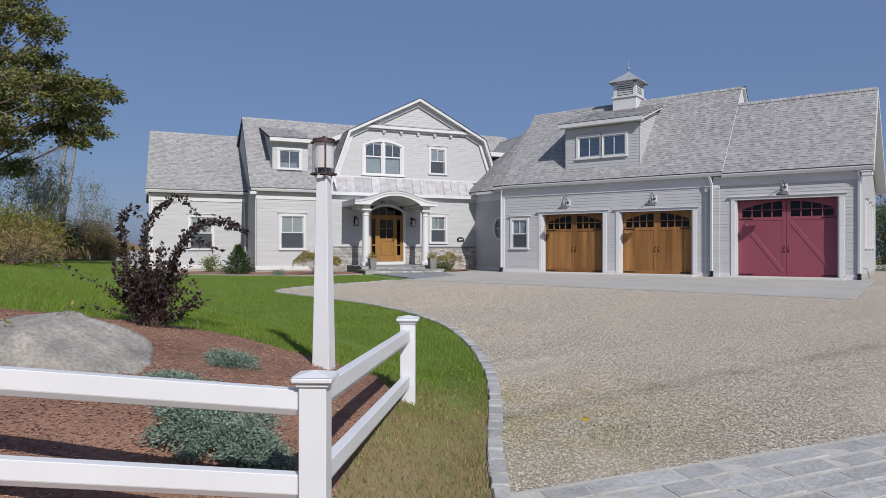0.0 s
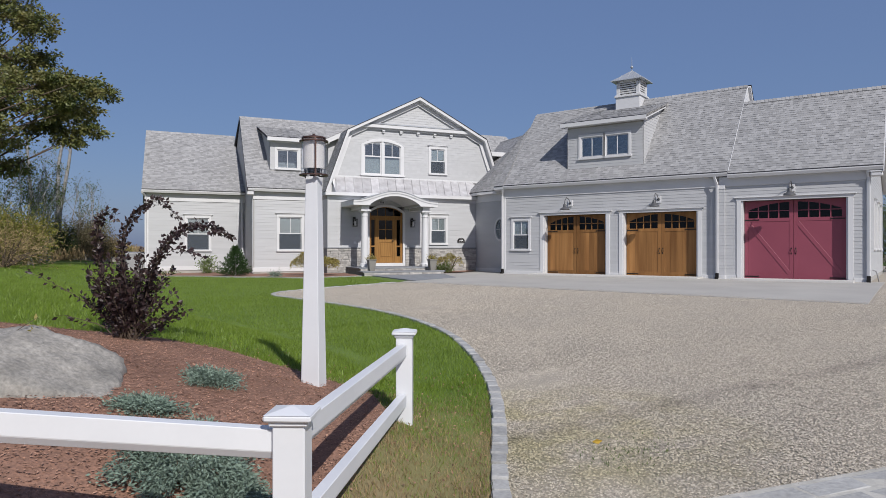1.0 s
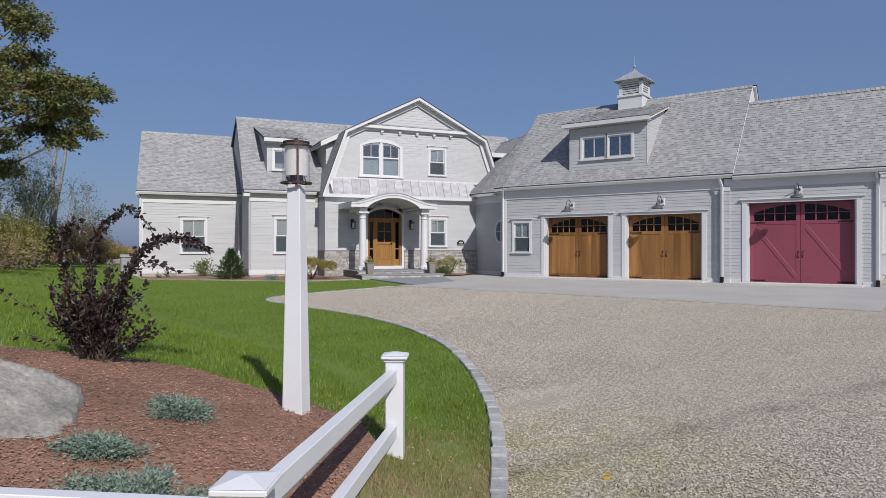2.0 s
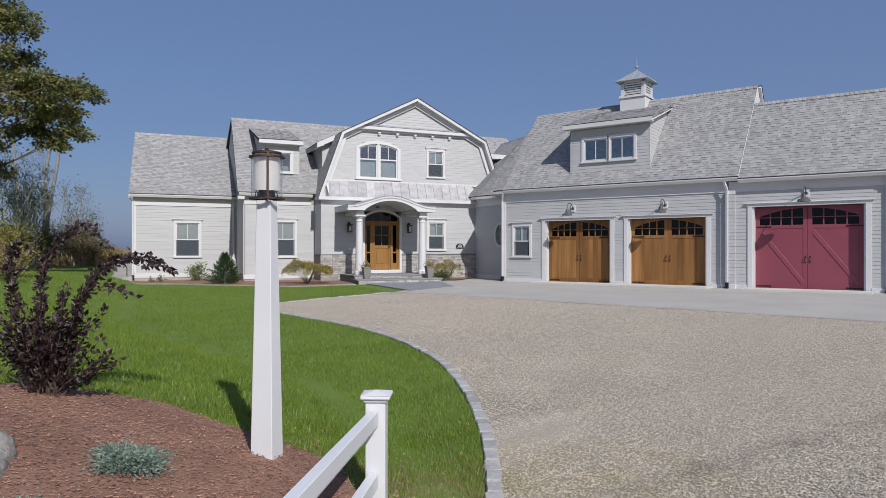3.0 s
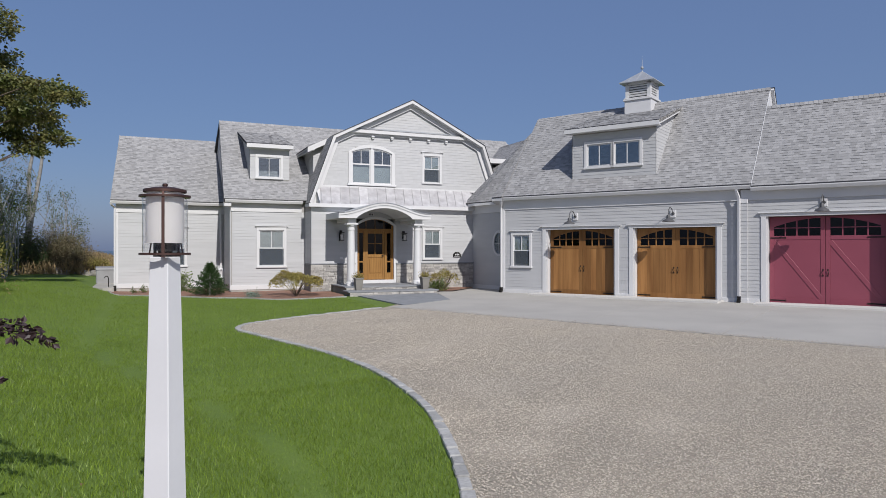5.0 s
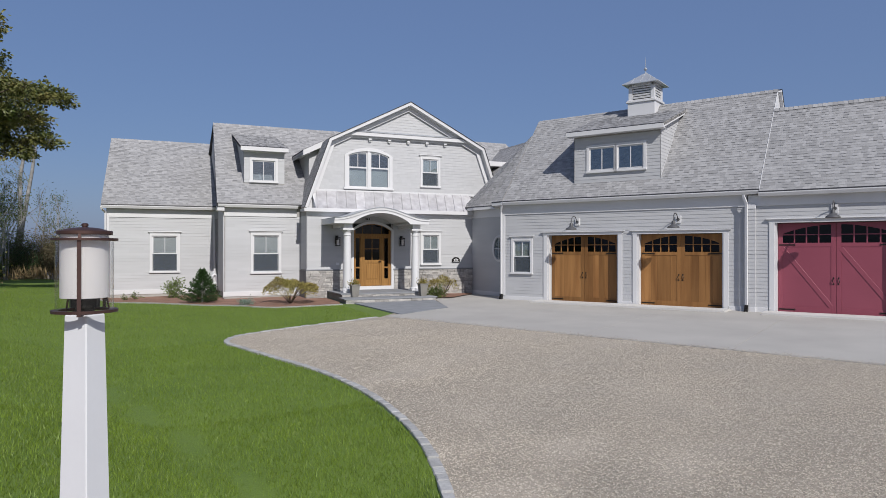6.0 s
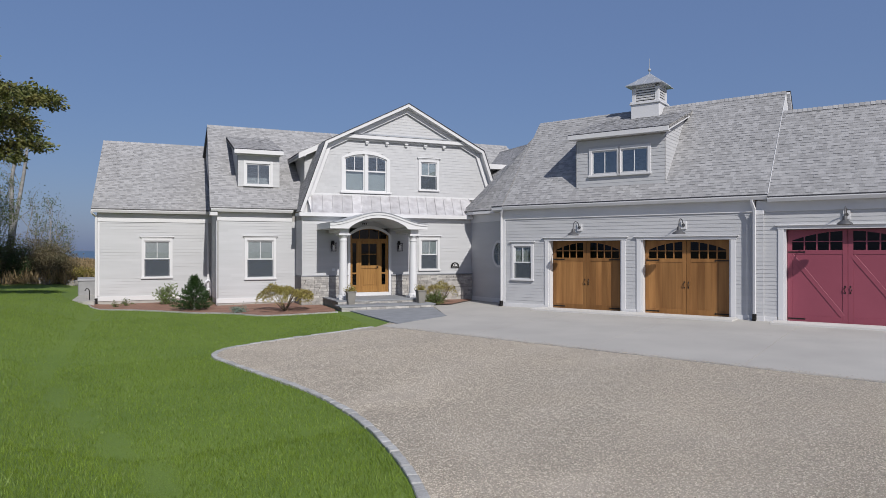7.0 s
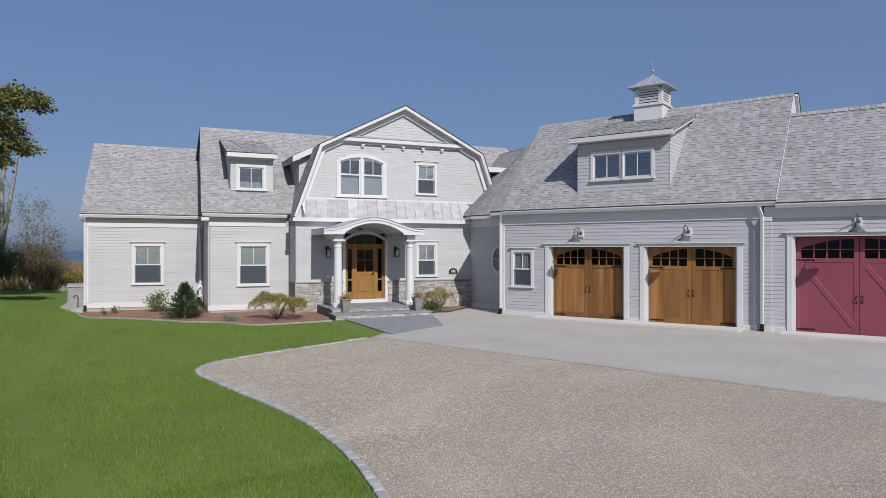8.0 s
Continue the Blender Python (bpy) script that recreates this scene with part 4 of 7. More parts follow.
# ---- garage wing ----
garage = thing("garage", "light grey clapboard garage wing with three carriage doors and cupola", "garage", place=pose(0, 0, 0, 0, 0, -59.17))
W4 = (-1.60, 1.03, 0.92, 1.35)
OPEN = [(-0.06, 2.66, -0.35, 2.46), (3.36, 6.18, -0.35, 2.46)]
bm = bmesh.new()
wall_solid(bm, -1.96, 6.9, -0.35, lambda x: WTOP, 0.02, 0.17, [hole(*W4)] + OPEN)
wall_solid(bm, -1.96, -1.81, -0.35, lambda x: WTOP, 0.17, 6.5, [])
wall_solid(bm, 7.1, 7.25, 3.0, lambda x: WTOP, 0.2, 6.5, [])
slab(bm, [(7.1, -0.1, 3.6), (7.1, 3.16, 7.3), (7.1, 6.4, 3.6)], (0.12, 0, 0))
part("wall", bm, M_CORE, garage, weld=True)
courses("siding", [(-1.94, 0.13), (6.92, 0.13), (6.92, 3.3), (-1.94, 3.3)], front(0.015), 0.118, 3.2, 0.0105, M_SIDING, garage, [hole(*W4), (-0.2, 2.8, 0, 2.5), (3.22, 6.32, 0, 2.5)], "light grey painted clapboards", 60)
band(garage, "frieze", -1.98, 6.88, 0.01, 3.28, 3.66, 0.035)
for x0, x1 in ((-1.98, -0.22), (2.82, 3.2), (6.34, 6.9)):
    band(garage, "water_table", x0, x1, 0.01, -0.03, 0.13, 0.028)
band(garage, "corner_board", -1.99, -1.88, 0.01, 0.14, 3.27, 0.032)
window(garage, W4[0], 0.01, W4[1], W4[2], W4[3], blind=0.5)
bm = bmesh.new()
box(bm, -1.94, -0.2, 0.0, 0.15, -0.5, -0.03)
box(bm, 2.75, 3.3, 0.0, 0.15, -0.5, -0.03)
box(bm, 6.3, 6.95, 0.0, 0.15, -0.5, -0.03)
part("foundation", bm, M_FOUND, garage)
eave(garage, -1.85, 7.262, 0.01, 0.14, 3.80)
shingle_face(garage, [(-1.85, -0.25, 3.79), (7.27, -0.25, 3.79), (7.27, 3.16, 7.50), (-2.0, 3.07, 7.40)], 61)
shingle_face(garage, [(7.27, 6.57, 3.79), (-1.85, 6.57, 3.79), (-2.0, 3.24, 7.40), (7.27, 3.16, 7.50)], 62)
ridge_caps(garage, (-2.0, 3.16, 7.42), (7.27, 3.16, 7.51))
bm = bmesh.new()
slab(bm, [(7.272, 2.3, 6.4), (7.272, 2.3, 6.54), (7.272, 3.16, 7.485), (7.272, 6.57, 3.78), (7.272, 6.57, 3.5)], (0.02, 0, 0))
beam(bm, (7.345, 3.10, 7.44), (7.345, 6.5, 3.75), 0.10, 0.10, up=(1, 0, 0))
part("rake", bm, M_TRIM, garage)
bm = bmesh.new()
beam(bm, (7.345, 3.13, 7.51), (7.345, 6.56, 3.79), 0.02, 0.14, up=(1, 0, 0))
part("drip_edge", bm, M_DRIP, garage)
bm = bmesh.new()
box(bm, 7.1, 7.25, 6.2, 6.4, 3.0, 3.6)
part("rake", bm, M_TRIM, garage)
downspout(garage, [(-1.9, -0.2, 3.68), (-1.94, -0.18, 3.56), (-2.02, -0.06, 3.4), (-2.02, -0.06, 0.0)])
downspout(garage, [(6.82, -0.2, 3.68), (6.82, -0.2, 3.58), (6.895, -0.185, 3.36), (6.895, -0.185, 0.0)])

# red bay, a step forward
RV = -0.08
ROPEN = (7.68, 10.9, -0.35, 2.74)
bm = bmesh.new()
wall_solid(bm, 6.96, 11.48, -0.35, lambda x: WTOP - 0.05, RV + 0.02, RV + 0.17, [ROPEN])
part("wall", bm, M_CORE, garage, weld=True)
bm = bmesh.new()
slab(bm, [(11.34, RV + 0.17, -0.35), (11.34, 9.6, -0.35), (11.34, 9.6, 3.6), (11.34, 2.415, 6.56), (11.34, RV + 0.17, 3.6)], (0.14, 0, 0))
part("wall", bm, M_CORE, garage, weld=True)
courses("siding", [(6.96, 0.13), (11.5, 0.13), (11.5, 3.3), (6.96, 3.3)], front(RV + 0.015), 0.118, 3.2, 0.0105, M_SIDING, garage, [(7.54, 11.04, 0, 2.8)], "light grey painted clapboards", 63)
EW = [(v, 1.05, 0.95, 1.72) for v in (2.5, 4.7, 6.9)]
courses("siding", [(RV, 0.13), (9.6, 0.13), (9.6, 3.55), (2.415, 6.5), (RV, 3.85)], lambda a, b, o: (11.485 + o, a, b), 0.118, 3.2, 0.0105, M_SIDING, garage, [(w[0] + 0.02, w[0] + 0.93, 1.05, 2.7) for w in EW], "light grey painted clapboards", 64)
for w in EW:
    window(garage, 0, 0, 0, w[2], w[3], "single", 0, place=pose(11.488, w[0], w[1], 0, 0, 90), lights=1)
band(garage, "frieze", 6.93, 11.5, RV + 0.01, 3.28, 3.62, 0.035)
for x0, x1 in ((7.15, 7.50), (11.06, 11.5)):
    band(garage, "water_table", x0, x1, RV + 0.01, -0.03, 0.13, 0.028)
bm = bmesh.new()
box(bm, 6.93, 7.14, RV - 0.062, 0.015, -0.03, 3.27)
part("corner_pier", bm, M_SIDING, garage)
courses("siding", [(6.925, 0.13), (7.145, 0.13), (7.145, 3.2), (6.925, 3.2)], front(RV - 0.064), 0.118, 1.0, 0.012, M_SIDING, garage, (), "light grey painted clapboards", 163)
bm = bmesh.new()
box(bm, 6.915, 7.155, RV - 0.085, RV - 0.0, -0.03, 0.135, 0.004)
part("water_table", bm, M_TRIM, garage)
bm = bmesh.new()
box(bm, 6.915, 7.155, RV - 0.085, RV - 0.0, 3.19, 3.33, 0.01)
part("pier_cap", bm, M_TRIM, garage)
bm = bmesh.new()
box(bm, 11.40, 11.52, RV - 0.03, RV + 0.012, 0.14, 3.27)
box(bm, 11.488, 11.52, RV + 0.013, RV + 0.13, 0.0, 3.6)
part("corner_board", bm, M_TRIM, garage)
bm = bmesh.new()
box(bm, 6.96, 7.58, RV, RV + 0.15, -0.5, -0.03)
box(bm, 11.0, 11.48, RV, RV + 0.15, -0.5, -0.03)
box(bm, 11.36, 11.486, RV + 0.15, 9.6, -0.5, 0.125)
part("foundation", bm, M_FOUND, garage)
eave(garage, 7.266, 11.86, RV + 0.01, 0.14, 3.72)
shingle_face(garage, [(7.274, -0.32, 3.71), (11.87, -0.32, 3.71), (11.87, 2.415, 6.69), (7.274, 2.415, 6.69)], 65)
shingle_face(garage, [(11.87, 9.9, 3.65), (7.3, 9.9, 3.65), (7.3, 2.415, 6.69), (11.87, 2.415, 6.69)], 66)
ridge_caps(garage, (7.3, 2.415, 6.70), (11.87, 2.415, 6.70))
bm = bmesh.new()
slab(bm, [(11.86, -0.32, 3.5), (11.86, -0.32, 3.70), (11.86, 2.415, 6.68), (11.86, 9.9, 3.64), (11.86, 9.9, 3.40), (11.86, 2.415, 6.42)], (0.03, 0, 0))
slab(bm, [(11.5, -0.3, 3.5), (11.86, -0.3, 3.5), (11.86, 2.415, 6.46), (11.5, 2.415, 6.46)], (0, 0, 0.02))
slab(bm, [(11.5, 9.85, 3.44), (11.86, 9.85, 3.44), (11.86, 2.415, 6.46), (11.5, 2.415, 6.46)], (0, 0, 0.02))
part("rake", bm, M_TRIM, garage)
bm = bmesh.new()
box(bm, 11.52, 11.85, RV - 0.20, RV + 0.12, 3.36, 3.50, 0.03)
part("eave_return", bm, M_TRIM, garage)
bm = bmesh.new()
slab(bm, [(7.268, -0.26, 3.78), (7.268, 3.15, 7.485), (7.268, 3.15, 7.513), (7.268, -0.26, 3.808)], (0.016, 0, 0))
part("rake_edge", bm, M_TRIM, garage, "pale metal rake edge")
downspout(garage, [(11.45, -0.26, 3.6), (11.45, -0.24, 3.5), (11.47, -0.13, 3.36), (11.47, -0.13, 0.0)])


def carriage_door(u0, u1, v, z0, z1, paint, braces, label):
    """Two side-hung leaves with arched lights over a boarded panel, straps and pulls."""
    w = u1 - u0
    th = 0.05
    bm = bmesh.new()
    box(bm, u0, u1, v + 0.012, v + th, z0, z1 - 0.62)
    ob = part("garage_door", bm, paint, garage, label)
    zl = z1 - 0.60
    for s, (a, b) in enumerate(((u0, u0 + w / 2 - 0.006), (u0 + w / 2 + 0.006, u1))):
        st = 0.125
        bm = bmesh.new()
        box(bm, a, a + st, v - 0.012, v + 0.011, z0, z1, 0.004)
        box(bm, b - st, b, v - 0.012, v + 0.011, z0, z1, 0.004)
        box(bm, a + st + 0.001, b - st - 0.001, v - 0.012, v + 0.011, z0, z0 + 0.18, 0.004)
        box(bm, a + st + 0.001, b - st - 0.001, v - 0.012, v + 0.011, zl - 0.12, zl, 0.004)
        # arched head
        n = 14
        xs = [a + st + (b - a - 2 * st) * i / n for i in range(n + 1)]
        for x, e in zip(xs, xs[1:]):
            za, zb = (arc_z(q, u0 + 0.02, u1 - 0.02, z1 - 0.36, z1 - 0.05) for q in (x, e))
            slab(bm, [(x, v - 0.012, za), (e, v - 0.012, zb), (e, v - 0.012, z1), (x, v - 0.012, z1)], (0, 0.023, 0))
        part("leaf_frame", bm, paint, ob)
        # boards of the panel
        nb = 1 if braces else 5
        for i in range(nb):
            p, q = a + st + (b - a - 2 * st) * i / nb, a + st + (b - a - 2 * st) * (i + 1) / nb
            bm = bmesh.new()
            box(bm, p + 0.0015, q - 0.0015, v - 0.001, v + 0.02, z0 + 0.181, zl - 0.121, 0.002)
            part("board", bm, paint, ob)
        bm = bmesh.new()
        for i in range(1, 4):
            x = a + st + (b - a - 2 * st) * i / 4
            box(bm, x - 0.018, x + 0.018, v - 0.010, v + 0.012, zl, z1 - 0.06)
        box(bm, a + st, b - st, v - 0.009, v + 0.013, zl + 0.235, zl + 0.262)
        part("muntin", bm, paint, ob)
        bm = bmesh.new()
        box(bm, a + st, b - st, v + 0.014, v + 0.02, zl, z1 - 0.05)
        part("pane", bm, M_DARKGLASS, ob, "dark reflecting glass").visible_shadow = False
        if braces:
            bm = bmesh.new()
            beam(bm, (a + st * 0.9, v - 0.004, zl - 0.16), (b - st * 0.9, v - 0.004, z0 + 0.20), 0.022, 0.13, up=(1, 0, 0.6))
            bmesh.ops.bevel(bm, geom=list(bm.edges), offset=0.006, segments=1, affect="EDGES")
            part("brace", bm, paint, ob)
        hx, sg = (a, 1) if s == 0 else (b, -1)
        for z in (zl - 0.06, z0 + 0.09):
            bm = bmesh.new()
            x0, x1 = sorted((hx + 0.02 * sg, hx + 0.44 * sg))
            box(bm, x0, x1, v - 0.02, v - 0.0125, z - 0.018, z + 0.018)
            tube(bm, [(hx + 0.44 * sg, v - 0.016, z - 0.03), (hx + 0.47 * sg, v - 0.016, z), (hx + 0.44 * sg, v - 0.016, z + 0.03)], 0.01, 6)
            part("strap_hinge", bm, M_IRON, ob, "black strap hinge")
        bm = bmesh.new()
        cx = (b - 0.06) if s == 0 else (a + 0.06)
        zc = z0 + 0.98
        tube(bm, [(cx, v - 0.012, zc - 0.085), (cx, v - 0.035, zc - 0.07), (cx + 0.03 * -sg, v - 0.045, zc), (cx, v - 0.035, zc + 0.07), (cx, v - 0.012, zc + 0.085)], 0.009, 8)
        box(bm, cx - 0.018, cx + 0.018, v - 0.018, v - 0.0125, zc - 0.11, zc - 0.07)
        box(bm, cx - 0.018, cx + 0.018, v - 0.018, v - 0.0125, zc + 0.07, zc + 0.115)
        part("pull_handle", bm, M_IRON, ob, "black iron pull")
    return ob


carriage_door(0.0, 2.62, 0.26, 0.01, 2.45, M_CEDAR, False, "honey-brown stained cedar carriage door with arched lights")
carriage_door(3.42, 6.12, 0.26, 0.01, 2.45, M_CEDAR, False, "honey-brown stained cedar carriage door with arched lights")
carriage_door(7.74, 10.84, RV + 0.26, 0.01, 2.73, M_RED, True, "barn-red painted carriage door with diagonal braces")
for u0, u1, y, zt in ((-0.06, 2.68, 0.01, 2.46), (3.36, 6.18, 0.01, 2.46), (7.68, 10.90, RV + 0.01, 2.745)):
    bm = bmesh.new()
    box(bm, u0 - 0.15, u0, y - 0.03, y + 0.15, -0.03, zt + 0.0, 0.003)
    box(bm, u0 - 0.01, u0 + 0.05, y + 0.02, y + 0.32, -0.03, zt - 0.002)
    part("door_casing", bm, M_TRIM, garage)
    bm = bmesh.new()
    box(bm, u1, u1 + 0.15, y - 0.03, y + 0.15, -0.03, zt + 0.0, 0.003)
    box(bm, u1 - 0.05, u1 + 0.01, y + 0.02, y + 0.32, -0.03, zt - 0.002)
    part("door_casing", bm, M_TRIM, garage)
    bm = bmesh.new()
    box(bm, u0 - 0.17, u1 + 0.17, y - 0.035, y + 0.15, zt + 0.002, zt + 0.10, 0.003)
    box(bm, u0 - 0.24, u1 + 0.24, y - 0.085, y + 0.01, zt + 0.102, zt + 0.135, 0.006)
    part("head_cap", bm, M_TRIM, garage)
    bm = bmesh.new()
    box(bm, u0 - 0.14, u1 + 0.14, y - 0.34, y + 0.36, -0.2, 0.008, 0.006)
    part("door_sill", bm, M_CONCRETE, garage, "pale concrete door sill")

bm = bmesh.new()
box(bm, -1.9, 7.2, 6.2, 6.35, -0.35, WTOP)
part("rear_wall", bm, M_SIDING, garage)
bm = bmesh.new()
box(bm, 7.2, 11.4, 9.45, 9.6, -0.35, 3.55)
part("rear_wall", bm, M_SIDING, garage)

# shed dormer
GD = 0.26
GDW = (1.40, 4.74, 2.20, 0.98)
bm = bmesh.new()
wall_solid(bm, 0.92, 4.08, 4.2, lambda x: 6.08, GD + 0.02, GD + 0.14, [(1.5, 2.44, 4.8, 5.65), (2.56, 3.5, 4.8, 5.65)])
for x in (0.92, 3.96):
    slab(bm, [(x, GD + 0.14, 4.3), (x, GD + 0.14, 6.08), (x, 2.6, 6.85)], (0.12, 0, 0))
part("dormer_wall", bm, M_CORE, garage)
courses("siding", [(0.92, 4.36), (4.08, 4.36), (4.08, 6.0), (0.92, 6.0)], front(GD + 0.015), 0.118, 2.4, 0.0105, M_SIDING, garage, [(1.46, 3.54, 4.78, 5.68)], "light grey painted clapboards", 67)
courses("siding", [(GD, 4.36), (GD + 0.05, 4.40), (2.62, 6.88), (GD, 6.05)], lambda a, b, o: (4.085 + o, a, b), 0.118, 2.4, 0.0105, M_SIDING, garage, (), "light grey painted clapboards", 68)
courses("siding", [(GD, 4.36), (GD + 0.05, 4.40), (2.62, 6.88), (GD, 6.05)], lambda a, b, o: (0.915 - o, a, b), 0.118, 2.4, 0.0105, M_SIDING, garage, (), "light grey painted clapboards", 69)
for x in (GDW[0], GDW[0] + 1.06):
    window(garage, x, GD + 0.01, GDW[1], 1.14, GDW[3], "single", 0, cap=False)
shingle_face(garage, [(0.70, 0.0, 6.22), (4.28, 0.0, 6.22), (4.28, 2.85, 7.17), (0.70, 2.85, 7.17)], 70)
bm = bmesh.new()
box(bm, 0.70, 4.28, -0.02, 0.015, 6.05, 6.205, 0.004)
box(bm, 0.71, 4.27, 0.015, GD + 0.01, 6.05, 6.07)
for x in (0.70, 4.25):
    slab(bm, [(x, 0.0, 6.06), (x, 0.0, 6.20), (x, 2.72, 7.12), (x, 2.45, 6.88)], (0.03, 0, 0))
part("fascia", bm, M_TRIM, garage)
bm = bmesh.new()
slab(bm, [(3.96, 0.02, 6.04), (4.26, 0.02, 6.04), (4.26, 2.5, 6.9), (3.96, 2.5, 6.9)], (0, 0, 0.02))
part("soffit", bm, M_TRIM, garage)

# cupola on the ridge
CU, CV = 2.62, 3.10
cupola = thing("cupola", "white louvred cupola with flared grey metal roof", "cupola", place=pose(*g2h(CU, CV, 0), 0, 0, -59.17))
bm = bmesh.new()
box(bm, -0.53, 0.53, -0.53, 0.53, 6.6, 7.58, 0.01)
box(bm, -0.58, 0.58, -0.58, 0.58, 7.581, 7.64, 0.012)
box(bm, -0.56, 0.56, -0.56, 0.56, 7.641, 7.69, 0.012)
part("base", bm, M_TRIM, cupola)
bm = bmesh.new()
for sx in (-1, 1):
    for sy in (-1, 1):
        box(bm, sx * 0.43 - 0.07, sx * 0.43 + 0.07, sy * 0.43 - 0.07, sy * 0.43 + 0.07, 7.69, 8.30)
box(bm, -0.5, 0.5, -0.5, 0.5, 8.20, 8.31)
part("posts", bm, M_TRIM, cupola)
bm = bmesh.new()
box(bm, -0.38, 0.38, -0.38, 0.38, 7.69, 8.2)
part("screen", bm, M_DRIP, cupola)
for k in range(5):
    z = 7.74 + 0.095 * k
    for r in range(4):
        bm = bmesh.new()
        slab(bm, [(-0.36, -0.475, z), (-0.36, -0.488, z + 0.052), (-0.36, -0.42, z + 0.09), (-0.36, -0.40, z + 0.05)], (0.72, 0, 0))
        part("louvre", bm, M_TRIM, cupola, place=pose(0, 0, 0, 0, 0, 90 * r))
prof = [(0.70, 8.28), (0.69, 8.31), (0.48, 8.45), (0.26, 8.62), (0.02, 8.80)]
bm = bmesh.new()
rings = [[bm.verts.new((sx * r, sy * r, z)) for sx, sy in ((-1, -1), (1, -1), (1, 1), (-1, 1))] for r, z in prof]
for s, e in zip(rings, rings[1:]):
    for j in range(4):
        bm.faces.new((s[j], s[(j + 1) % 4], e[(j + 1) % 4], e[j]))
bm.faces.new(rings[0][::-1])
bm.faces.new(rings[-1])
for r in range(4):
    for k in (-0.33, 0.0, 0.33):
        a = pose(0, 0, 0, 0, 0, 90 * r)
        rows = [(q, z) for q, z in prof[1:] if q >= abs(k) + 0.02]
        if k:
            rows.append((abs(k), float(np.interp(-abs(k), [-q for q, _ in prof], [z for _, z in prof]))))
        tube(bm, [a @ Vector((k, -q, z + 0.006)) for q, z in rows], 0.010, 4)
part("roof", bm, M_CUPOLA, cupola, "grey standing-seam metal roof")
bm = bmesh.new()
lathe(bm, [(0.03, 8.78), (0.03, 8.83), (0.012, 8.84), (0.012, 8.88), (0.05, 8.91), (0.066, 8.95), (0.05, 8.99), (0.012, 9.02), (0.008, 9.3), (0.002, 9.42)], 0, 0, 12)
soften(part("finial", bm, M_CUPOLA, cupola, "pale metal ball finial"))


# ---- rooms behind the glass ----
# unseen walls and floors added to close the view, dark to pass for dim rooms
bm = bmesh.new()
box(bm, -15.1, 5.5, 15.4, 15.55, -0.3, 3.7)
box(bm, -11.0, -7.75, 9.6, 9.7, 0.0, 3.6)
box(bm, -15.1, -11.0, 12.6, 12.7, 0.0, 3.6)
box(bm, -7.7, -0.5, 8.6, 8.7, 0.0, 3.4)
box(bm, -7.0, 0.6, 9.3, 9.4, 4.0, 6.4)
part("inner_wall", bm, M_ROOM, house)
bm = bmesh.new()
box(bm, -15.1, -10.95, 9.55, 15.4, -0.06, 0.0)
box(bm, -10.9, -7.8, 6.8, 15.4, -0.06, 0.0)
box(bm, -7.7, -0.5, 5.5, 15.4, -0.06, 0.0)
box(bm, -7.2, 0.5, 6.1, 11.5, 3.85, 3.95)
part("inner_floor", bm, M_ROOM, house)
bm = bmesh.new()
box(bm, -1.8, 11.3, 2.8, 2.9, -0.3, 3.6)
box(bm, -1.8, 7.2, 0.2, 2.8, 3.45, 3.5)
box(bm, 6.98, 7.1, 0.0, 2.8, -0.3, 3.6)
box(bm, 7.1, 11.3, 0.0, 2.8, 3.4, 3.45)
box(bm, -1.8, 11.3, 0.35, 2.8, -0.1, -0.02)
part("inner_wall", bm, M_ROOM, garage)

# ---- entrance porch ----
porch = thing("porch", "white arched entrance porch on two round columns", "porch")
PX0, PX1, PZ = -7.34, -3.50, 2.98
PC = -5.46


def porch_z(x):
    """Top of the porch's front board: level ends sweeping up to a flat arch."""
    k = abs(x - PC) / ((PX1 - PX0) / 2)
    return PZ + 0.12 + 0.41 * (0.5 + 0.5 * math.cos(math.pi * min(1.0, k / 0.97)))


def porch_low(x):
    if abs(x - PC) > 1.12:
        return PZ - 0.06
    return arc_z(x, PC - 1.12, PC + 1.12, PZ + 0.0, PZ + 0.36)


N = 48
xs = [PX0 + (PX1 - PX0) * i / N for i in range(N + 1)]
bm = bmesh.new()
for a, b in zip(xs, xs[1:]):
    slab(bm, [(a, 3.22, porch_low(a + 1e-4)), (b, 3.22, porch_low(b - 1e-4)), (b, 3.22, porch_z(b)), (a, 3.22, porch_z(a))], (0, 0.06, 0))
part("front_board", bm, M_TRIM, porch, weld=True)
bm = bmesh.new()
for a, b in zip(xs, xs[1:]):
    slab(bm, [(a, 3.19, porch_z(a) - 0.055), (b, 3.19, porch_z(b) - 0.055), (b, 3.19, porch_z(b) + 0.03), (a, 3.19, porch_z(a) + 0.03)], (0, 0.03, 0))
part("crown_moulding", bm, M_TRIM, porch, weld=True)
bm = bmesh.new()
for a, b in zip(xs, xs[1:]):
    slab(bm, [(a, 3.165, porch_z(a) + 0.031), (b, 3.165, porch_z(b) + 0.031), (b, 3.165, porch_z(b) + 0.05), (a, 3.165, porch_z(a) + 0.05)], (0, 2.14, 0))
part("roof", bm, M_CUPOLA, porch, "grey metal porch roof", weld=True)
bm = bmesh.new()
inner = [x for x in xs if PC - 1.13 < x < PC + 1.13]
for a, b in zip(inner, inner[1:]):
    slab(bm, [(a, 3.285, porch_low(a)), (b, 3.285, porch_low(b)), (b, 3.285, porch_low(b) + 0.03), (a, 3.285, porch_low(a) + 0.03)], (0, 1.97, 0))
part("vault_ceiling", bm, M_TRIM, porch, weld=True)
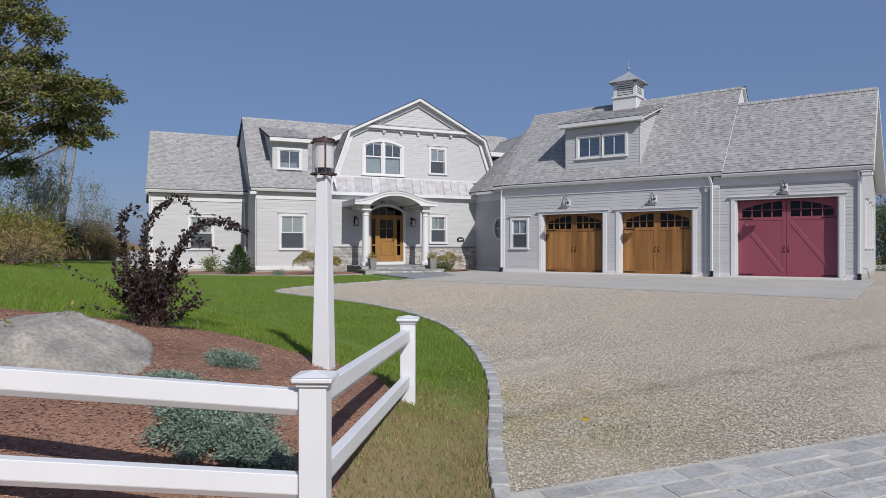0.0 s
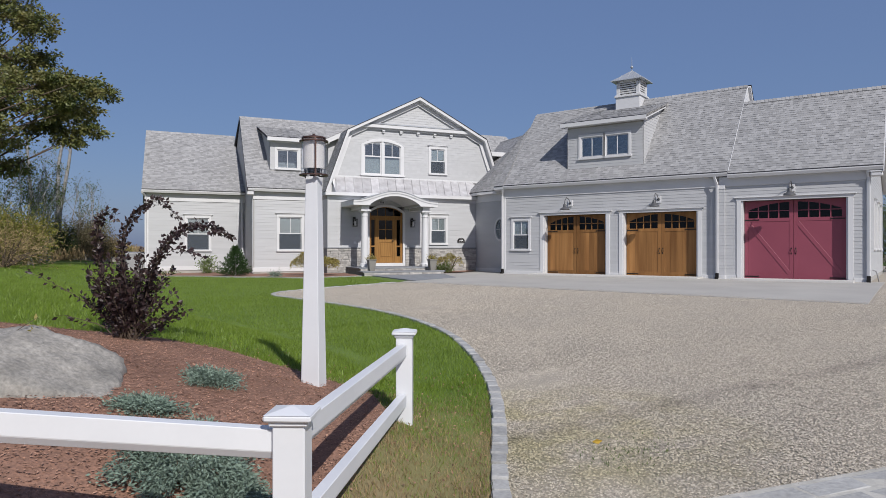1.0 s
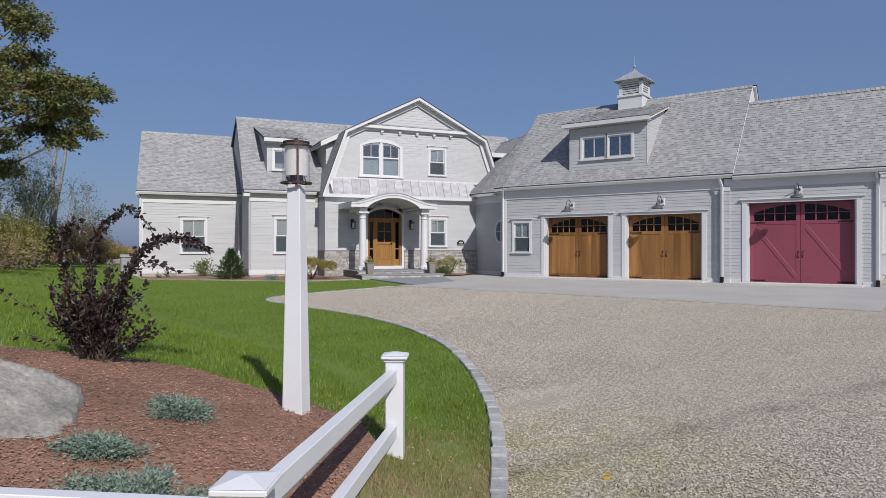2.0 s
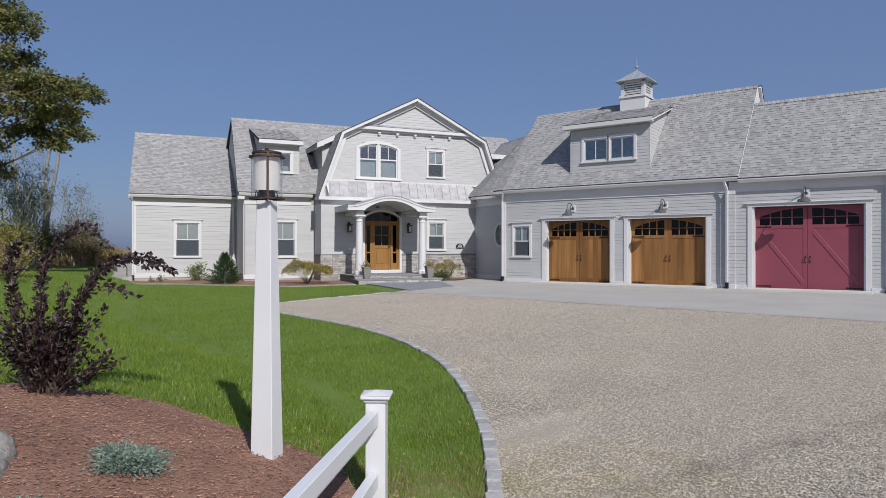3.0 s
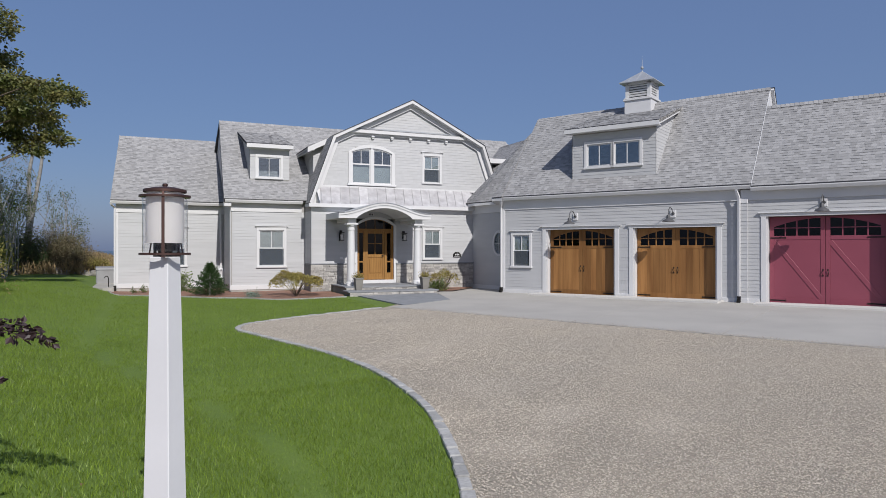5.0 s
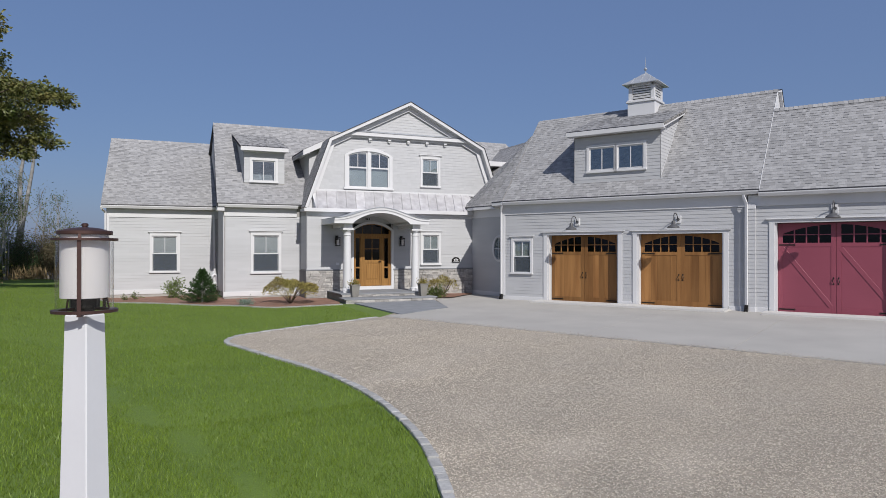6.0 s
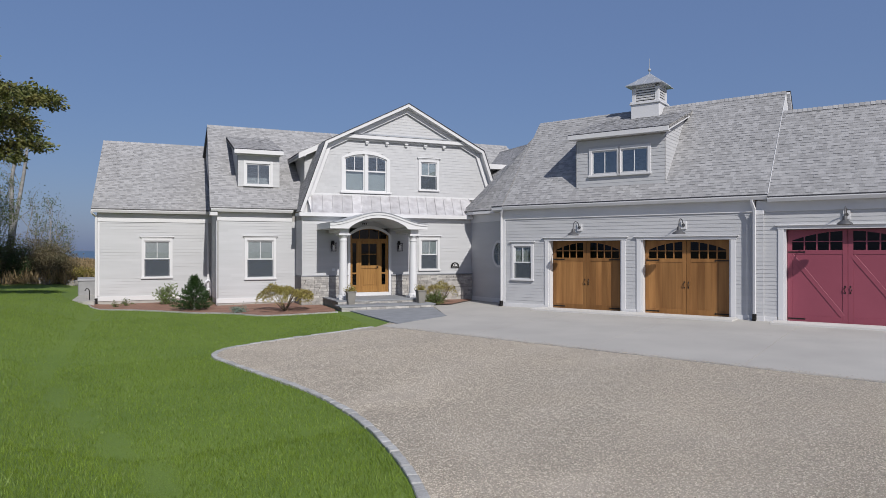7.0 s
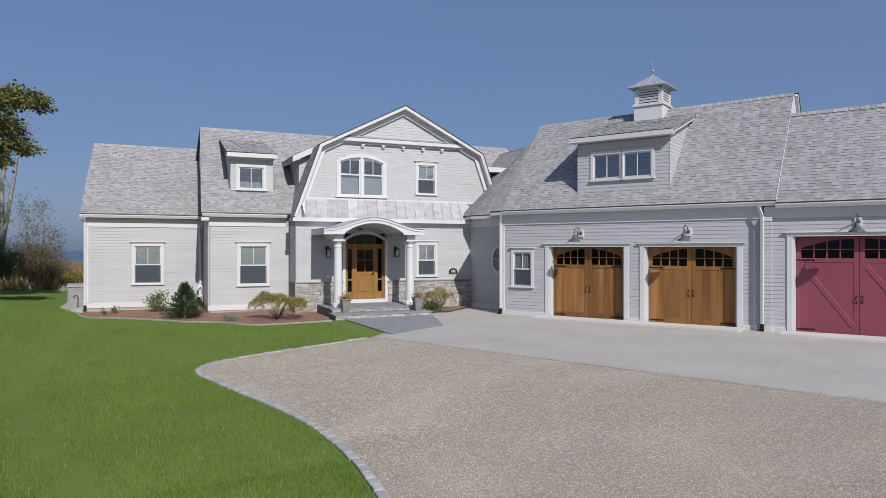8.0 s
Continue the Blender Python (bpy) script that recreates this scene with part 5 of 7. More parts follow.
for x0, x1 in ((PX0, PC - 1.12), (PC + 1.12, PX1)):
    bm = bmesh.new()
    box(bm, x0 + 0.02, x1, 3.285, 5.24, PZ - 0.06, PZ + 0.05)
    bx = -6.74 if x0 < PC - 1 else -3.95
    box(bm, bx - 0.15, bx + 0.15, 3.45, 5.24, PZ - 0.20, PZ - 0.061, 0.01)
    part("beam", bm, M_TRIM, porch)
for cx in (-6.74, -3.95):
    bm = bmesh.new()
    box(bm, cx - 0.21, cx + 0.21, 3.39, 3.81, 0.28, 0.36, 0.01)
    lathe(bm, [(0.20, 0.361), (0.205, 0.40), (0.19, 0.43), (0.165, 0.45), (0.165, 0.47), (0.158, 1.1), (0.135, 2.46), (0.155, 2.47), (0.155, 2.50), (0.14, 2.51), (0.14, 2.58), (0.19, 2.64), (0.19, 2.67)], cx, 3.6, 28)
    box(bm, cx - 0.22, cx + 0.22, 3.38, 3.82, 2.671, 2.74, 0.008)
    box(bm, cx - 0.16, cx + 0.16, 3.44, 3.76, 2.741, 2.915, 0.004)
    soften(part("column", bm, M_TRIM, porch))
for x in (PX0, PX1 - 0.03):
    bm = bmesh.new()
    box(bm, x, x + 0.03, 3.285, 5.24, PZ - 0.058, PZ + 0.148)
    part("side_fascia", bm, M_TRIM, porch)
bm = bmesh.new()
box(bm, PC - 0.12, PC + 0.12, 5.08, 5.10, 3.14, 3.22)
sign = part("number_plate", bm, M_TRIM, porch)
for k in range(3):
    bm = bmesh.new()
    box(bm, PC - 0.10 + 0.07 * k, PC - 0.05 + 0.07 * k, 5.07, 5.08, 3.145, 3.215)
    part("bar", bm, M_IRON, sign)

# steps of bluestone on ledge stone
steps = thing("entrance_steps", "grey bluestone entrance steps on ledge stone risers", "steps")
bm = bmesh.new()
box(bm, -7.08, -3.72, 3.12, 5.25, -0.3, 0.228)
part("base", bm, M_MORTAR, steps)
bm = bmesh.new()
box(bm, -7.16, -3.62, 2.32, 3.12, -0.3, 0.088)
part("base", bm, M_MORTAR, steps)
for x0, x1 in ((-7.14, -3.66),):
    bm = bmesh.new()
    box(bm, x0, x1, 3.06, 5.24, 0.23, 0.282, 0.006)
    part("tread", bm, M_BLUESTONE, steps)
    bm = bmesh.new()
    box(bm, x0 - 0.08, x1 + 0.1, 2.26, 3.059, 0.09, 0.142, 0.006)
    part("tread", bm, M_BLUESTONE, steps)

# ---- entrance door ----
DY0 = CY + 0.04
door = thing("door_entrance", "golden-brown wooden entrance door with sidelights and arched transom", "door", kind="structure")
bm = bmesh.new()
arch_band(bm, -6.12, -4.28, 2.72, 3.1, 0.11, CY - 0.05, CY + 0.05, 0.29)
box(bm, -6.119, -4.281, CY - 0.04, CY + 0.1, 0.283, 0.42)
part("casing", bm, M_TRIM, door, "white arched casing")
bm = bmesh.new()
box(bm, -6.01, -5.93, DY0, DY0 + 0.09, 0.42, 2.72)
box(bm, -4.47, -4.39, DY0, DY0 + 0.09, 0.42, 2.72)
box(bm, -5.70, -5.62, DY0, DY0 + 0.09, 0.42, 2.58)
box(bm, -4.78, -4.70, DY0, DY0 + 0.09, 0.42, 2.58)
box(bm, -5.93, -4.47, DY0 - 0.01, DY0 + 0.09, 2.50, 2.585)
part("door_frame", bm, M_OAK, door)
for x0, x1 in ((-5.929, -5.701), (-4.699, -4.471)):
    bm = bmesh.new()
    box(bm, x0, x0 + 0.032, DY0 + 0.02, DY0 + 0.06, 0.42, 2.5)
    box(bm, x1 - 0.032, x1, DY0 + 0.02, DY0 + 0.06, 0.42, 2.5)
    box(bm, x0 + 0.032, x1 - 0.032, DY0 + 0.02, DY0 + 0.06, 0.42, 0.72)
    box(bm, x0 + 0.032, x1 - 0.032, DY0 + 0.02, DY0 + 0.06, 1.16, 1.22)
    box(bm, x0 + 0.032, x1 - 0.032, DY0 + 0.02, DY0 + 0.06, 2.4, 2.5)
    part("sidelight", bm, M_OAK, door)
    bm = bmesh.new()
    box(bm, x0 + 0.032, x1 - 0.032, DY0 + 0.036, DY0 + 0.042, 0.72, 2.4)
    part("pane", bm, M_DARKGLASS, door).visible_shadow = False
a, b = -5.615, -4.785
bm = bmesh.new()
box(bm, a, a + 0.092, DY0 + 0.015, DY0 + 0.06, 0.43, 2.495, 0.004)
box(bm, b - 0.092, b, DY0 + 0.015, DY0 + 0.06, 0.43, 2.495, 0.004)
box(bm, a + 0.093, b - 0.093, DY0 + 0.015, DY0 + 0.06, 0.43, 0.66, 0.004)
box(bm, a + 0.093, b - 0.093, DY0 + 0.015, DY0 + 0.06, 1.38, 1.50, 0.004)
box(bm, a + 0.093, b - 0.093, DY0 + 0.015, DY0 + 0.06, 2.38, 2.495, 0.004)
box(bm, a + 0.092, b - 0.092, DY0 + 0.035, DY0 + 0.05, 0.66, 1.38)
box(bm, a + 0.17, b - 0.17, DY0 + 0.022, DY0 + 0.04, 0.71, 1.33, 0.012)
box(bm, (a + b) / 2 - 0.014, (a + b) / 2 + 0.014, DY0 + 0.02, DY0 + 0.055, 1.50, 2.38)
box(bm, a + 0.092, b - 0.092, DY0 + 0.021, DY0 + 0.054, 1.945, 1.973)
leaf = part("door_leaf", bm, M_OAK, door)
bm = bmesh.new()
box(bm, a + 0.092, b - 0.092, DY0 + 0.036, DY0 + 0.042, 1.50, 2.38)
part("pane", bm, M_DARKGLASS, leaf).visible_shadow = False
bm = bmesh.new()
tube(bm, [(b - 0.07, DY0 + 0.01, 1.44), (b - 0.07, DY0 - 0.05, 1.44), (b - 0.16, DY0 - 0.055, 1.44)], 0.012, 8)
lathe(bm, [(0.03, 1.41), (0.03, 1.47)], b - 0.07, DY0 + 0.0, 12)
part("door_handle", bm, M_IRON, leaf, "dark bronze lever")
bm = bmesh.new()
arch_band(bm, -6.01, -4.39, 2.72, 2.99, 0.022, DY0 + 0.01, DY0 + 0.07, 2.585)
for x in (-5.6, -5.2, -4.8):
    box(bm, x - 0.009, x + 0.009, DY0 + 0.02, DY0 + 0.05, 2.585, 2.95)
part("transom", bm, M_OAK, door)
bm = bmesh.new()
n = 16
for i in range(n):
    p, q = -5.97 + 1.54 * i / n, -5.97 + 1.54 * (i + 1) / n
    za, zb = (arc_z(t, -6.0, -4.4, 2.70, 2.95) for t in (p, q))
    slab(bm, [(p, DY0 + 0.036, 2.585), (q, DY0 + 0.036, 2.585), (q, DY0 + 0.036, zb), (p, DY0 + 0.036, za)], (0, 0.006, 0))
part("pane", bm, M_DARKGLASS, door).visible_shadow = False


# ---- lamps on the walls ----
def wall_lantern(x, y, z):
    lamp = thing("wall_lantern", "black square wall lantern with clear glass", "lantern", "lanterns beside the entrance", place=pose(x, y, z))
    bm = bmesh.new()
    box(bm, -0.06, 0.06, -0.02, 0.0, -0.14, 0.20, 0.004)
    tube(bm, [(0, -0.01, 0.15), (0, -0.14, 0.17), (0, -0.14, 0.13)], 0.012, 6)
    part("bracket", bm, M_IRON, lamp)
    bm = bmesh.new()
    for sx in (-1, 1):
        for sy in (-1, 1):
            box(bm, sx * 0.078 - 0.007, sx * 0.078 + 0.007, -0.14 + sy * 0.078 - 0.007, -0.14 + sy * 0.078 + 0.007, -0.2, 0.09)
    box(bm, -0.09, 0.09, -0.23, -0.05, -0.225, -0.2, 0.004)
    box(bm, -0.1, 0.1, -0.24, -0.04, 0.09, 0.12, 0.006)
    part("cage", bm, M_IRON, lamp)
    bm = bmesh.new()
    box(bm, -0.065, 0.065, -0.205, -0.075, -0.195, 0.085)
    part("glass", bm, M_CLEAR, lamp).visible_shadow = False
    bm = bmesh.new()
    lathe(bm, [(0.05, -0.19), (0.05, 0.0), (0.04, 0.02)], 0, -0.14, 12)
    part("candle", bm, M_WHITEGLASS, lamp)


wall_lantern(-6.71, CY, 2.30)
wall_lantern(-3.94, CY, 2.30)


def barn_light(u, v, z):
    lamp = thing("barn_light", "dark grey gooseneck barn light on white block", "wall lamp", "barn lights over the garage doors", place=pose(*g2h(u, v, z), 0, 0, -59.17))
    bm = bmesh.new()
    box(bm, -0.09, 0.09, -0.035, 0.02, -0.13, 0.13, 0.006)
    part("block", bm, M_TRIM, lamp, "white mounting block")
    bm = bmesh.new()
    lathe(bm, [(0.055, -0.01), (0.05, 0.01)], 0, 0, 14)
    bmesh.ops.rotate(bm, verts=bm.verts, cent=(0, 0, 0), matrix=Matrix.Rotation(radians(90), 3, "X"))
    bmesh.ops.translate(bm, verts=bm.verts, vec=(0, -0.045, 0))
    tube(bm, [(0, -0.04, 0.0), (0, -0.10, 0.08), (0, -0.2, 0.17), (0, -0.38, 0.2), (0, -0.51, 0.12), (0, -0.55, 0.0), (0, -0.55, -0.08)], 0.016, 8)
    part("arm", bm, M_GREYMETAL, lamp, "curved gooseneck arm")
    bm = bmesh.new()
    lathe(bm, [(0.05, -0.06), (0.06, -0.1), (0.065, -0.17), (0.10, -0.2), (0.17, -0.235), (0.205, -0.29), (0.20, -0.292), (0.16, -0.245), (0.05, -0.2)], 0, -0.55, 24)
    soften(part("shade", bm, M_GREYMETAL, lamp, "flared metal shade"))


barn_light(1.16, 0.0, 2.93)
barn_light(4.76, 0.0, 2.93)
barn_light(9.28, RV, 3.13)

# outlet box on the porch wall
bm = bmesh.new()
box(bm, -6.75, -6.62, CY - 0.03, CY + 0.005, 1.30, 1.40, 0.008)
tagged(part("outlet_box", bm, M_VINYL), "small white outlet box on the porch wall", "outlet")

# plaque
plaque = thing("plaque", "black arched plaque with pale lettering bars", "plaque")
bm = bmesh.new()
n = 14
pts = [(-1.59, CY - 0.03, 1.37), (-1.21, CY - 0.03, 1.37)] + [(-1.40 + 0.19 * math.cos(math.pi * i / n), CY - 0.03, 1.45 + 0.15 * math.sin(math.pi * i / n)) for i in range(n + 1)]
slab(bm, pts, (0, 0.025, 0))
part("board", bm, M_IRON, plaque)
for x0, x1, z0, z1 in ((-1.54, -1.26, 1.395, 1.41), (-1.49, -1.44, 1.45, 1.51), (-1.42, -1.37, 1.45, 1.51), (-1.35, -1.30, 1.45, 1.51), (-1.44, -1.36, 1.545, 1.558)):
    bm = bmesh.new()
    box(bm, x0, x1, CY - 0.035, CY - 0.0305, z0, z1)
    part("bar", bm, M_TRIM, plaque)

# round window in the curved wall
ov = thing("window_oval", "white oval window in the curved wall", "window", kind="structure", place=pose(-0.325, 3.29, 1.97, 0, 0, -72))
bm = bmesh.new()
n = 32
for i in range(n):
    a, b = 2 * math.pi * i / n, 2 * math.pi * (i + 1) / n
    slab(bm, [(0.36 * math.cos(a), -0.03, 0.55 * math.sin(a)), (0.36 * math.cos(b), -0.03, 0.55 * math.sin(b)), (0.28 * math.cos(b), -0.03, 0.46 * math.sin(b)), (0.28 * math.cos(a), -0.03, 0.46 * math.sin(a))], (0, 0.09, 0))
box(bm, -0.012, 0.012, -0.012, 0.03, -0.46, 0.46)
box(bm, -0.28, 0.28, -0.011, 0.029, -0.012, 0.012)
part("window_frame", bm, M_TRIM, ov)
bm = bmesh.new()
slab(bm, [(0.29 * math.cos(2 * math.pi * i / n), 0.005, 0.47 * math.sin(2 * math.pi * i / n)) for i in range(n)], (0, 0.006, 0))
part("pane", bm, M_GLASS, ov).visible_shadow = False
# dark disc standing in for the dim room behind the pane
bm = bmesh.new()
slab(bm, [(0.34 * math.cos(2 * math.pi * i / n), 0.04, 0.52 * math.sin(2 * math.pi * i / n)) for i in range(n)], (0, 0.01, 0))
part("room_shade", bm, M_ROOM, ov)

# vent pipe by the wing
bm = bmesh.new()
tube(bm, [(-11.1, 9.26, 0.05), (-11.1, 9.26, 1.0)], 0.04, 10)
tube(bm, [(-10.98, 9.2, 0.25), (-10.98, 9.2, 0.72), (-11.03, 9.17, 0.83), (-11.1, 9.15, 0.86), (-11.17, 9.15, 0.8), (-11.19, 9.15, 0.68)], 0.05, 10)
tube(bm, [(-11.0, 9.05, 0.2), (-11.0, 9.05, 0.44), (-11.06, 9.03, 0.5), (-11.14, 9.0, 0.44)], 0.04, 10)
tagged(part("vent_pipe", bm, M_VINYL, smooth=True), "white plastic vent pipes bent over by the wall", "vent pipe")
bm = bmesh.new()
box(bm, -11.22, -11.1, 9.2, 9.3, 0.15, 0.42, 0.01)
tagged(part("meter_box", bm, M_IRON), "small dark meter box beside the vent pipes", "meter")

# generator box on its pad
gen = thing("generator", "grey plastic standby generator box beside the house", "generator", place=pose(-15.68, 12.55, ground_z(-15.68, 12.3), 0, 0, 4))
bm = bmesh.new()
box(bm, -0.55, 0.55, -0.40, 0.40, 0.05, 0.72, 0.05)
part("housing", bm, M_PLASTIC, gen)
bm = bmesh.new()
slab(bm, [(-0.56, -0.42, 0.721), (-0.56, 0.42, 0.721), (-0.56, 0.36, 0.80), (-0.56, 0.0, 0.86), (-0.56, -0.36, 0.80)], (1.12, 0, 0))
part("lid", bm, M_PLASTIC, gen)
bm = bmesh.new()
PAD_LINE = fine_curve([(-15.32, 8.5), (-15.75, 8.55), (-16.2, 9.3), (-16.55, 10.5), (-16.8, 11.9), (-16.85, 13.1), (-16.5, 13.9), (-15.32, 14.0)], 0.2)
slab(bm, [(q.x, q.y, ground_z(-15.9, q.y) + 0.05) for q in PAD_LINE], (0, 0, -0.5))
tagged(part("pavement_pad", bm, M_FOUND), "pale concrete pad round the generator", "pad", kind="structure")
bm = bmesh.new()
tube(bm, [(-15.55, 9.3, -0.05), (-15.55, 9.3, 0.5), (-15.58, 9.28, 0.58), (-15.65, 9.24, 0.6), (-15.7, 9.2, 0.52)], 0.018, 8)
tagged(part("standpipe", bm, M_IRON, smooth=True), "dark iron standpipe with a bent neck by the corner", "standpipe")

# hose bib by the red bay
bm = bmesh.new()
tube(bm, [g2h(11.52, 0.9, 0.35), g2h(11.62, 0.9, 0.33), g2h(11.66, 0.9, 0.2), g2h(11.7, 1.0, -0.02), g2h(11.8, 1.2, -0.08)], 0.02, 8)
tagged(part("hose", bm, M_PLASTIC), "grey garden hose hanging from the wall tap", "hose")


# ---- fence ----
def turned(x, y, z, deg):
    return pose(x, y, z, 0, 0, deg)


fence = thing("fence", "white vinyl post and rail fence round the planting bed", "fence")
for x, y, zt in ((-14.685, -21.19, 0.42), (-13.315, -18.83, 0.415), (-17.0, -20.55, 0.68)):
    gz = ground_z(x, y) - 0.1
    bm = bmesh.new()
    box(bm, -0.065, 0.065, -0.065, 0.065, gz, zt - 0.07, 0.004)
    post = part("post", bm, M_VINYL, fence, place=turned(x, y, 0, -26))
    bm = bmesh.new()
    box(bm, -0.078, 0.078, -0.078, 0.078, zt - 0.082, zt - 0.061, 0.006)
    box(bm, -0.096, 0.096, -0.096, 0.096, zt - 0.0605, zt - 0.034, 0.007)
    q = [(-0.094, -0.094), (0.094, -0.094), (0.094, 0.094), (-0.094, 0.094)]
    base = [bm.verts.new((a, b, zt - 0.0335)) for a, b in q]
    tip = [bm.verts.new((a * 0.08, b * 0.08, zt - 0.012)) for a, b in q]
    for i in range(4):
        bm.faces.new((base[i], base[(i + 1) % 4], tip[(i + 1) % 4], tip[i]))
    bm.faces.new(tip)
    bm.faces.new(base[::-1])
    part("cap", bm, M_VINYL, post, "stepped pyramid cap")
for p, q in (((-14.66, -21.12, 0.255), (-13.355, -18.89, 0.218)), ((-14.66, -21.12, -0.145), (-13.355, -18.89, -0.182)),
             ((-14.74, -21.17, 0.255), (-16.95, -20.58, 0.50)), ((-14.74, -21.17, -0.145), (-16.95, -20.58, 0.10))):
    bm = bmesh.new()
    p, q = Vector(p), Vector(q)
    side = (q - p).cross(Vector((0, 0, 1))).normalized()
    slab(bm, [p + side * a + Vector((0, 0, b)) for a, b in ((-0.032, 0.0625), (0.032, 0.0625), (0.032, -0.028), (0.006, -0.0635), (-0.006, -0.0635), (-0.032, -0.028))], q - p)
    bmesh.ops.bevel(bm, geom=list(bm.edges), offset=0.003, segments=1, affect="EDGES")
    part("rail", bm, M_VINYL, fence)

# ---- lamp post ----
LX, LY = -13.93, -18.27
LZ = ground_z(LX, LY)
lamp_post = thing("lamp_post", "white tapered wooden lamp post with copper and opal glass lantern", "lamp post", place=turned(LX, LY, 0, -37.0))
bm = bmesh.new()
for z0, z1, a, b in ((LZ - 0.25, 1.66, 0.086, 0.052),):
    lo = [bm.verts.new((sx * a, sy * a, z0)) for sx, sy in ((-1, -1), (1, -1), (1, 1), (-1, 1))]
    hi = [bm.verts.new((sx * b, sy * b, z1)) for sx, sy in ((-1, -1), (1, -1), (1, 1), (-1, 1))]
    for i in range(4):
        bm.faces.new((lo[i], lo[(i + 1) % 4], hi[(i + 1) % 4], hi[i]))
    bm.faces.new(lo[::-1])
    bm.faces.new(hi)
bmesh.ops.bevel(bm, geom=list(bm.edges), offset=0.004, segments=1, affect="EDGES")
shaft = part("shaft", bm, M_VINYL, lamp_post)
bm = bmesh.new()
box(bm, 0.0700, 0.0755, -0.025, 0.025, 0.06, 0.09)
part("maker_plate", bm, M_PLASTIC, shaft)
bm = bmesh.new()
lathe(bm, [(0.035, 1.62), (0.035, 1.69), (0.055, 1.69), (0.055, 1.735)], 0, 0, 16)
part("socket", bm, M_IRON, lamp_post)


def ring(bm, r0, r1, z0, z1, n=36):
    for i in range(n):
        a, b = 2 * math.pi * i / n, 2 * math.pi * (i + 1) / n
        slab(bm, [(r0 * math.cos(a), r0 * math.sin(a), z0), (r0 * math.cos(b), r0 * math.sin(b), z0), (r1 * math.cos(b), r1 * math.sin(b), z0), (r1 * math.cos(a), r1 * math.sin(a), z0)], (0, 0, z1 - z0))


bm = bmesh.new()
ring(bm, 0.096, 0.122, 1.669, 1.680, 48)
part("bottom_ring", bm, M_COPPER, lamp_post)
bm = bmesh.new()
ring(bm, 0.09, 0.122, 1.957, 1.967, 48)
part("top_ring", bm, M_COPPER, lamp_post)
bm = bmesh.new()
lathe(bm, [(0.085, 1.981), (0.100, 1.981), (0.102, 1.983), (0.102, 1.994), (0.099, 1.997), (0.080, 1.999), (0.075, 2.002), (0.055, 2.007), (0.030, 2.010), (0.012, 2.011), (0.010, 2.014), (0.013, 2.016), (0.013, 2.024), (0.009, 2.027), (0.003, 2.028)], 0, 0, 48)
soften(part("lantern_cap", bm, M_COPPER, lamp_post, "aged copper cap with a knob"), 40)
for k, degrees in enumerate((301, 301 + 150, 301 - 150)):
    a = radians(degrees)
    bm = bmesh.new()
    beam(bm, (0.112 * math.cos(a), 0.112 * math.sin(a), 1.67), (0.112 * math.cos(a), 0.112 * math.sin(a), 1.965), 0.014, 0.006, up=(math.cos(a), math.sin(a), 0))
    beam(bm, (0.03 * math.cos(a), 0.03 * math.sin(a), 1.663), (0.12 * math.cos(a), 0.12 * math.sin(a), 1.663), 0.014, 0.008)
    beam(bm, (0.1 * math.cos(a), 0.1 * math.sin(a), 1.965), (0.098 * math.cos(a), 0.098 * math.sin(a), 1.985), 0.010, 0.006, up=(math.cos(a), math.sin(a), 0))
    part("strap", bm, M_COPPER, lamp_post)
for degrees in (301 + 128, 301 - 128):
    a = radians(degrees)
    bm = bmesh.new()
    tube(bm, [(0.1 * math.cos(a), 0.1 * math.sin(a), 1.678), (0.088 * math.cos(a), 0.088 * math.sin(a), 1.735)], 0.004, 6)
    part("leg", bm, M_COPPER, lamp_post)
n = 48
for name, r, z0, z1 in (("opal_cylinder", 0.090, 1.728, 1.957), ("opal_neck", 0.088, 1.9575, 1.982)):
    bm = bmesh.new()
    lo, hi = ([bm.verts.new((r * math.cos(2 * math.pi * i / n), r * math.sin(2 * math.pi * i / n), z)) for i in range(n)] for z in (z0, z1))
    for i in range(n):
        bm.faces.new((lo[i], lo[(i + 1) % n], hi[(i + 1) % n], hi[i]))
    part(name, bm, M_WHITEGLASS, lamp_post, "frosted white inner glass", smooth=True)
me = bpy.data.meshes.new("clear_cylinder")
n = 40
cv = [(0.106 * math.cos(2 * math.pi * i / n), 0.106 * math.sin(2 * math.pi * i / n), z) for z in (1.682, 1.954) for i in range(n)]
me.from_pydata(cv, [], [(i, (i + 1) % n, n + (i + 1) % n, n + i) for i in range(n)])
clear = link_mesh("clear_cylinder", me, M_CLEAR, lamp_post, "clear outer glass")
clear.visible_shadow = False
for f in me.polygons:
    f.use_smooth = True


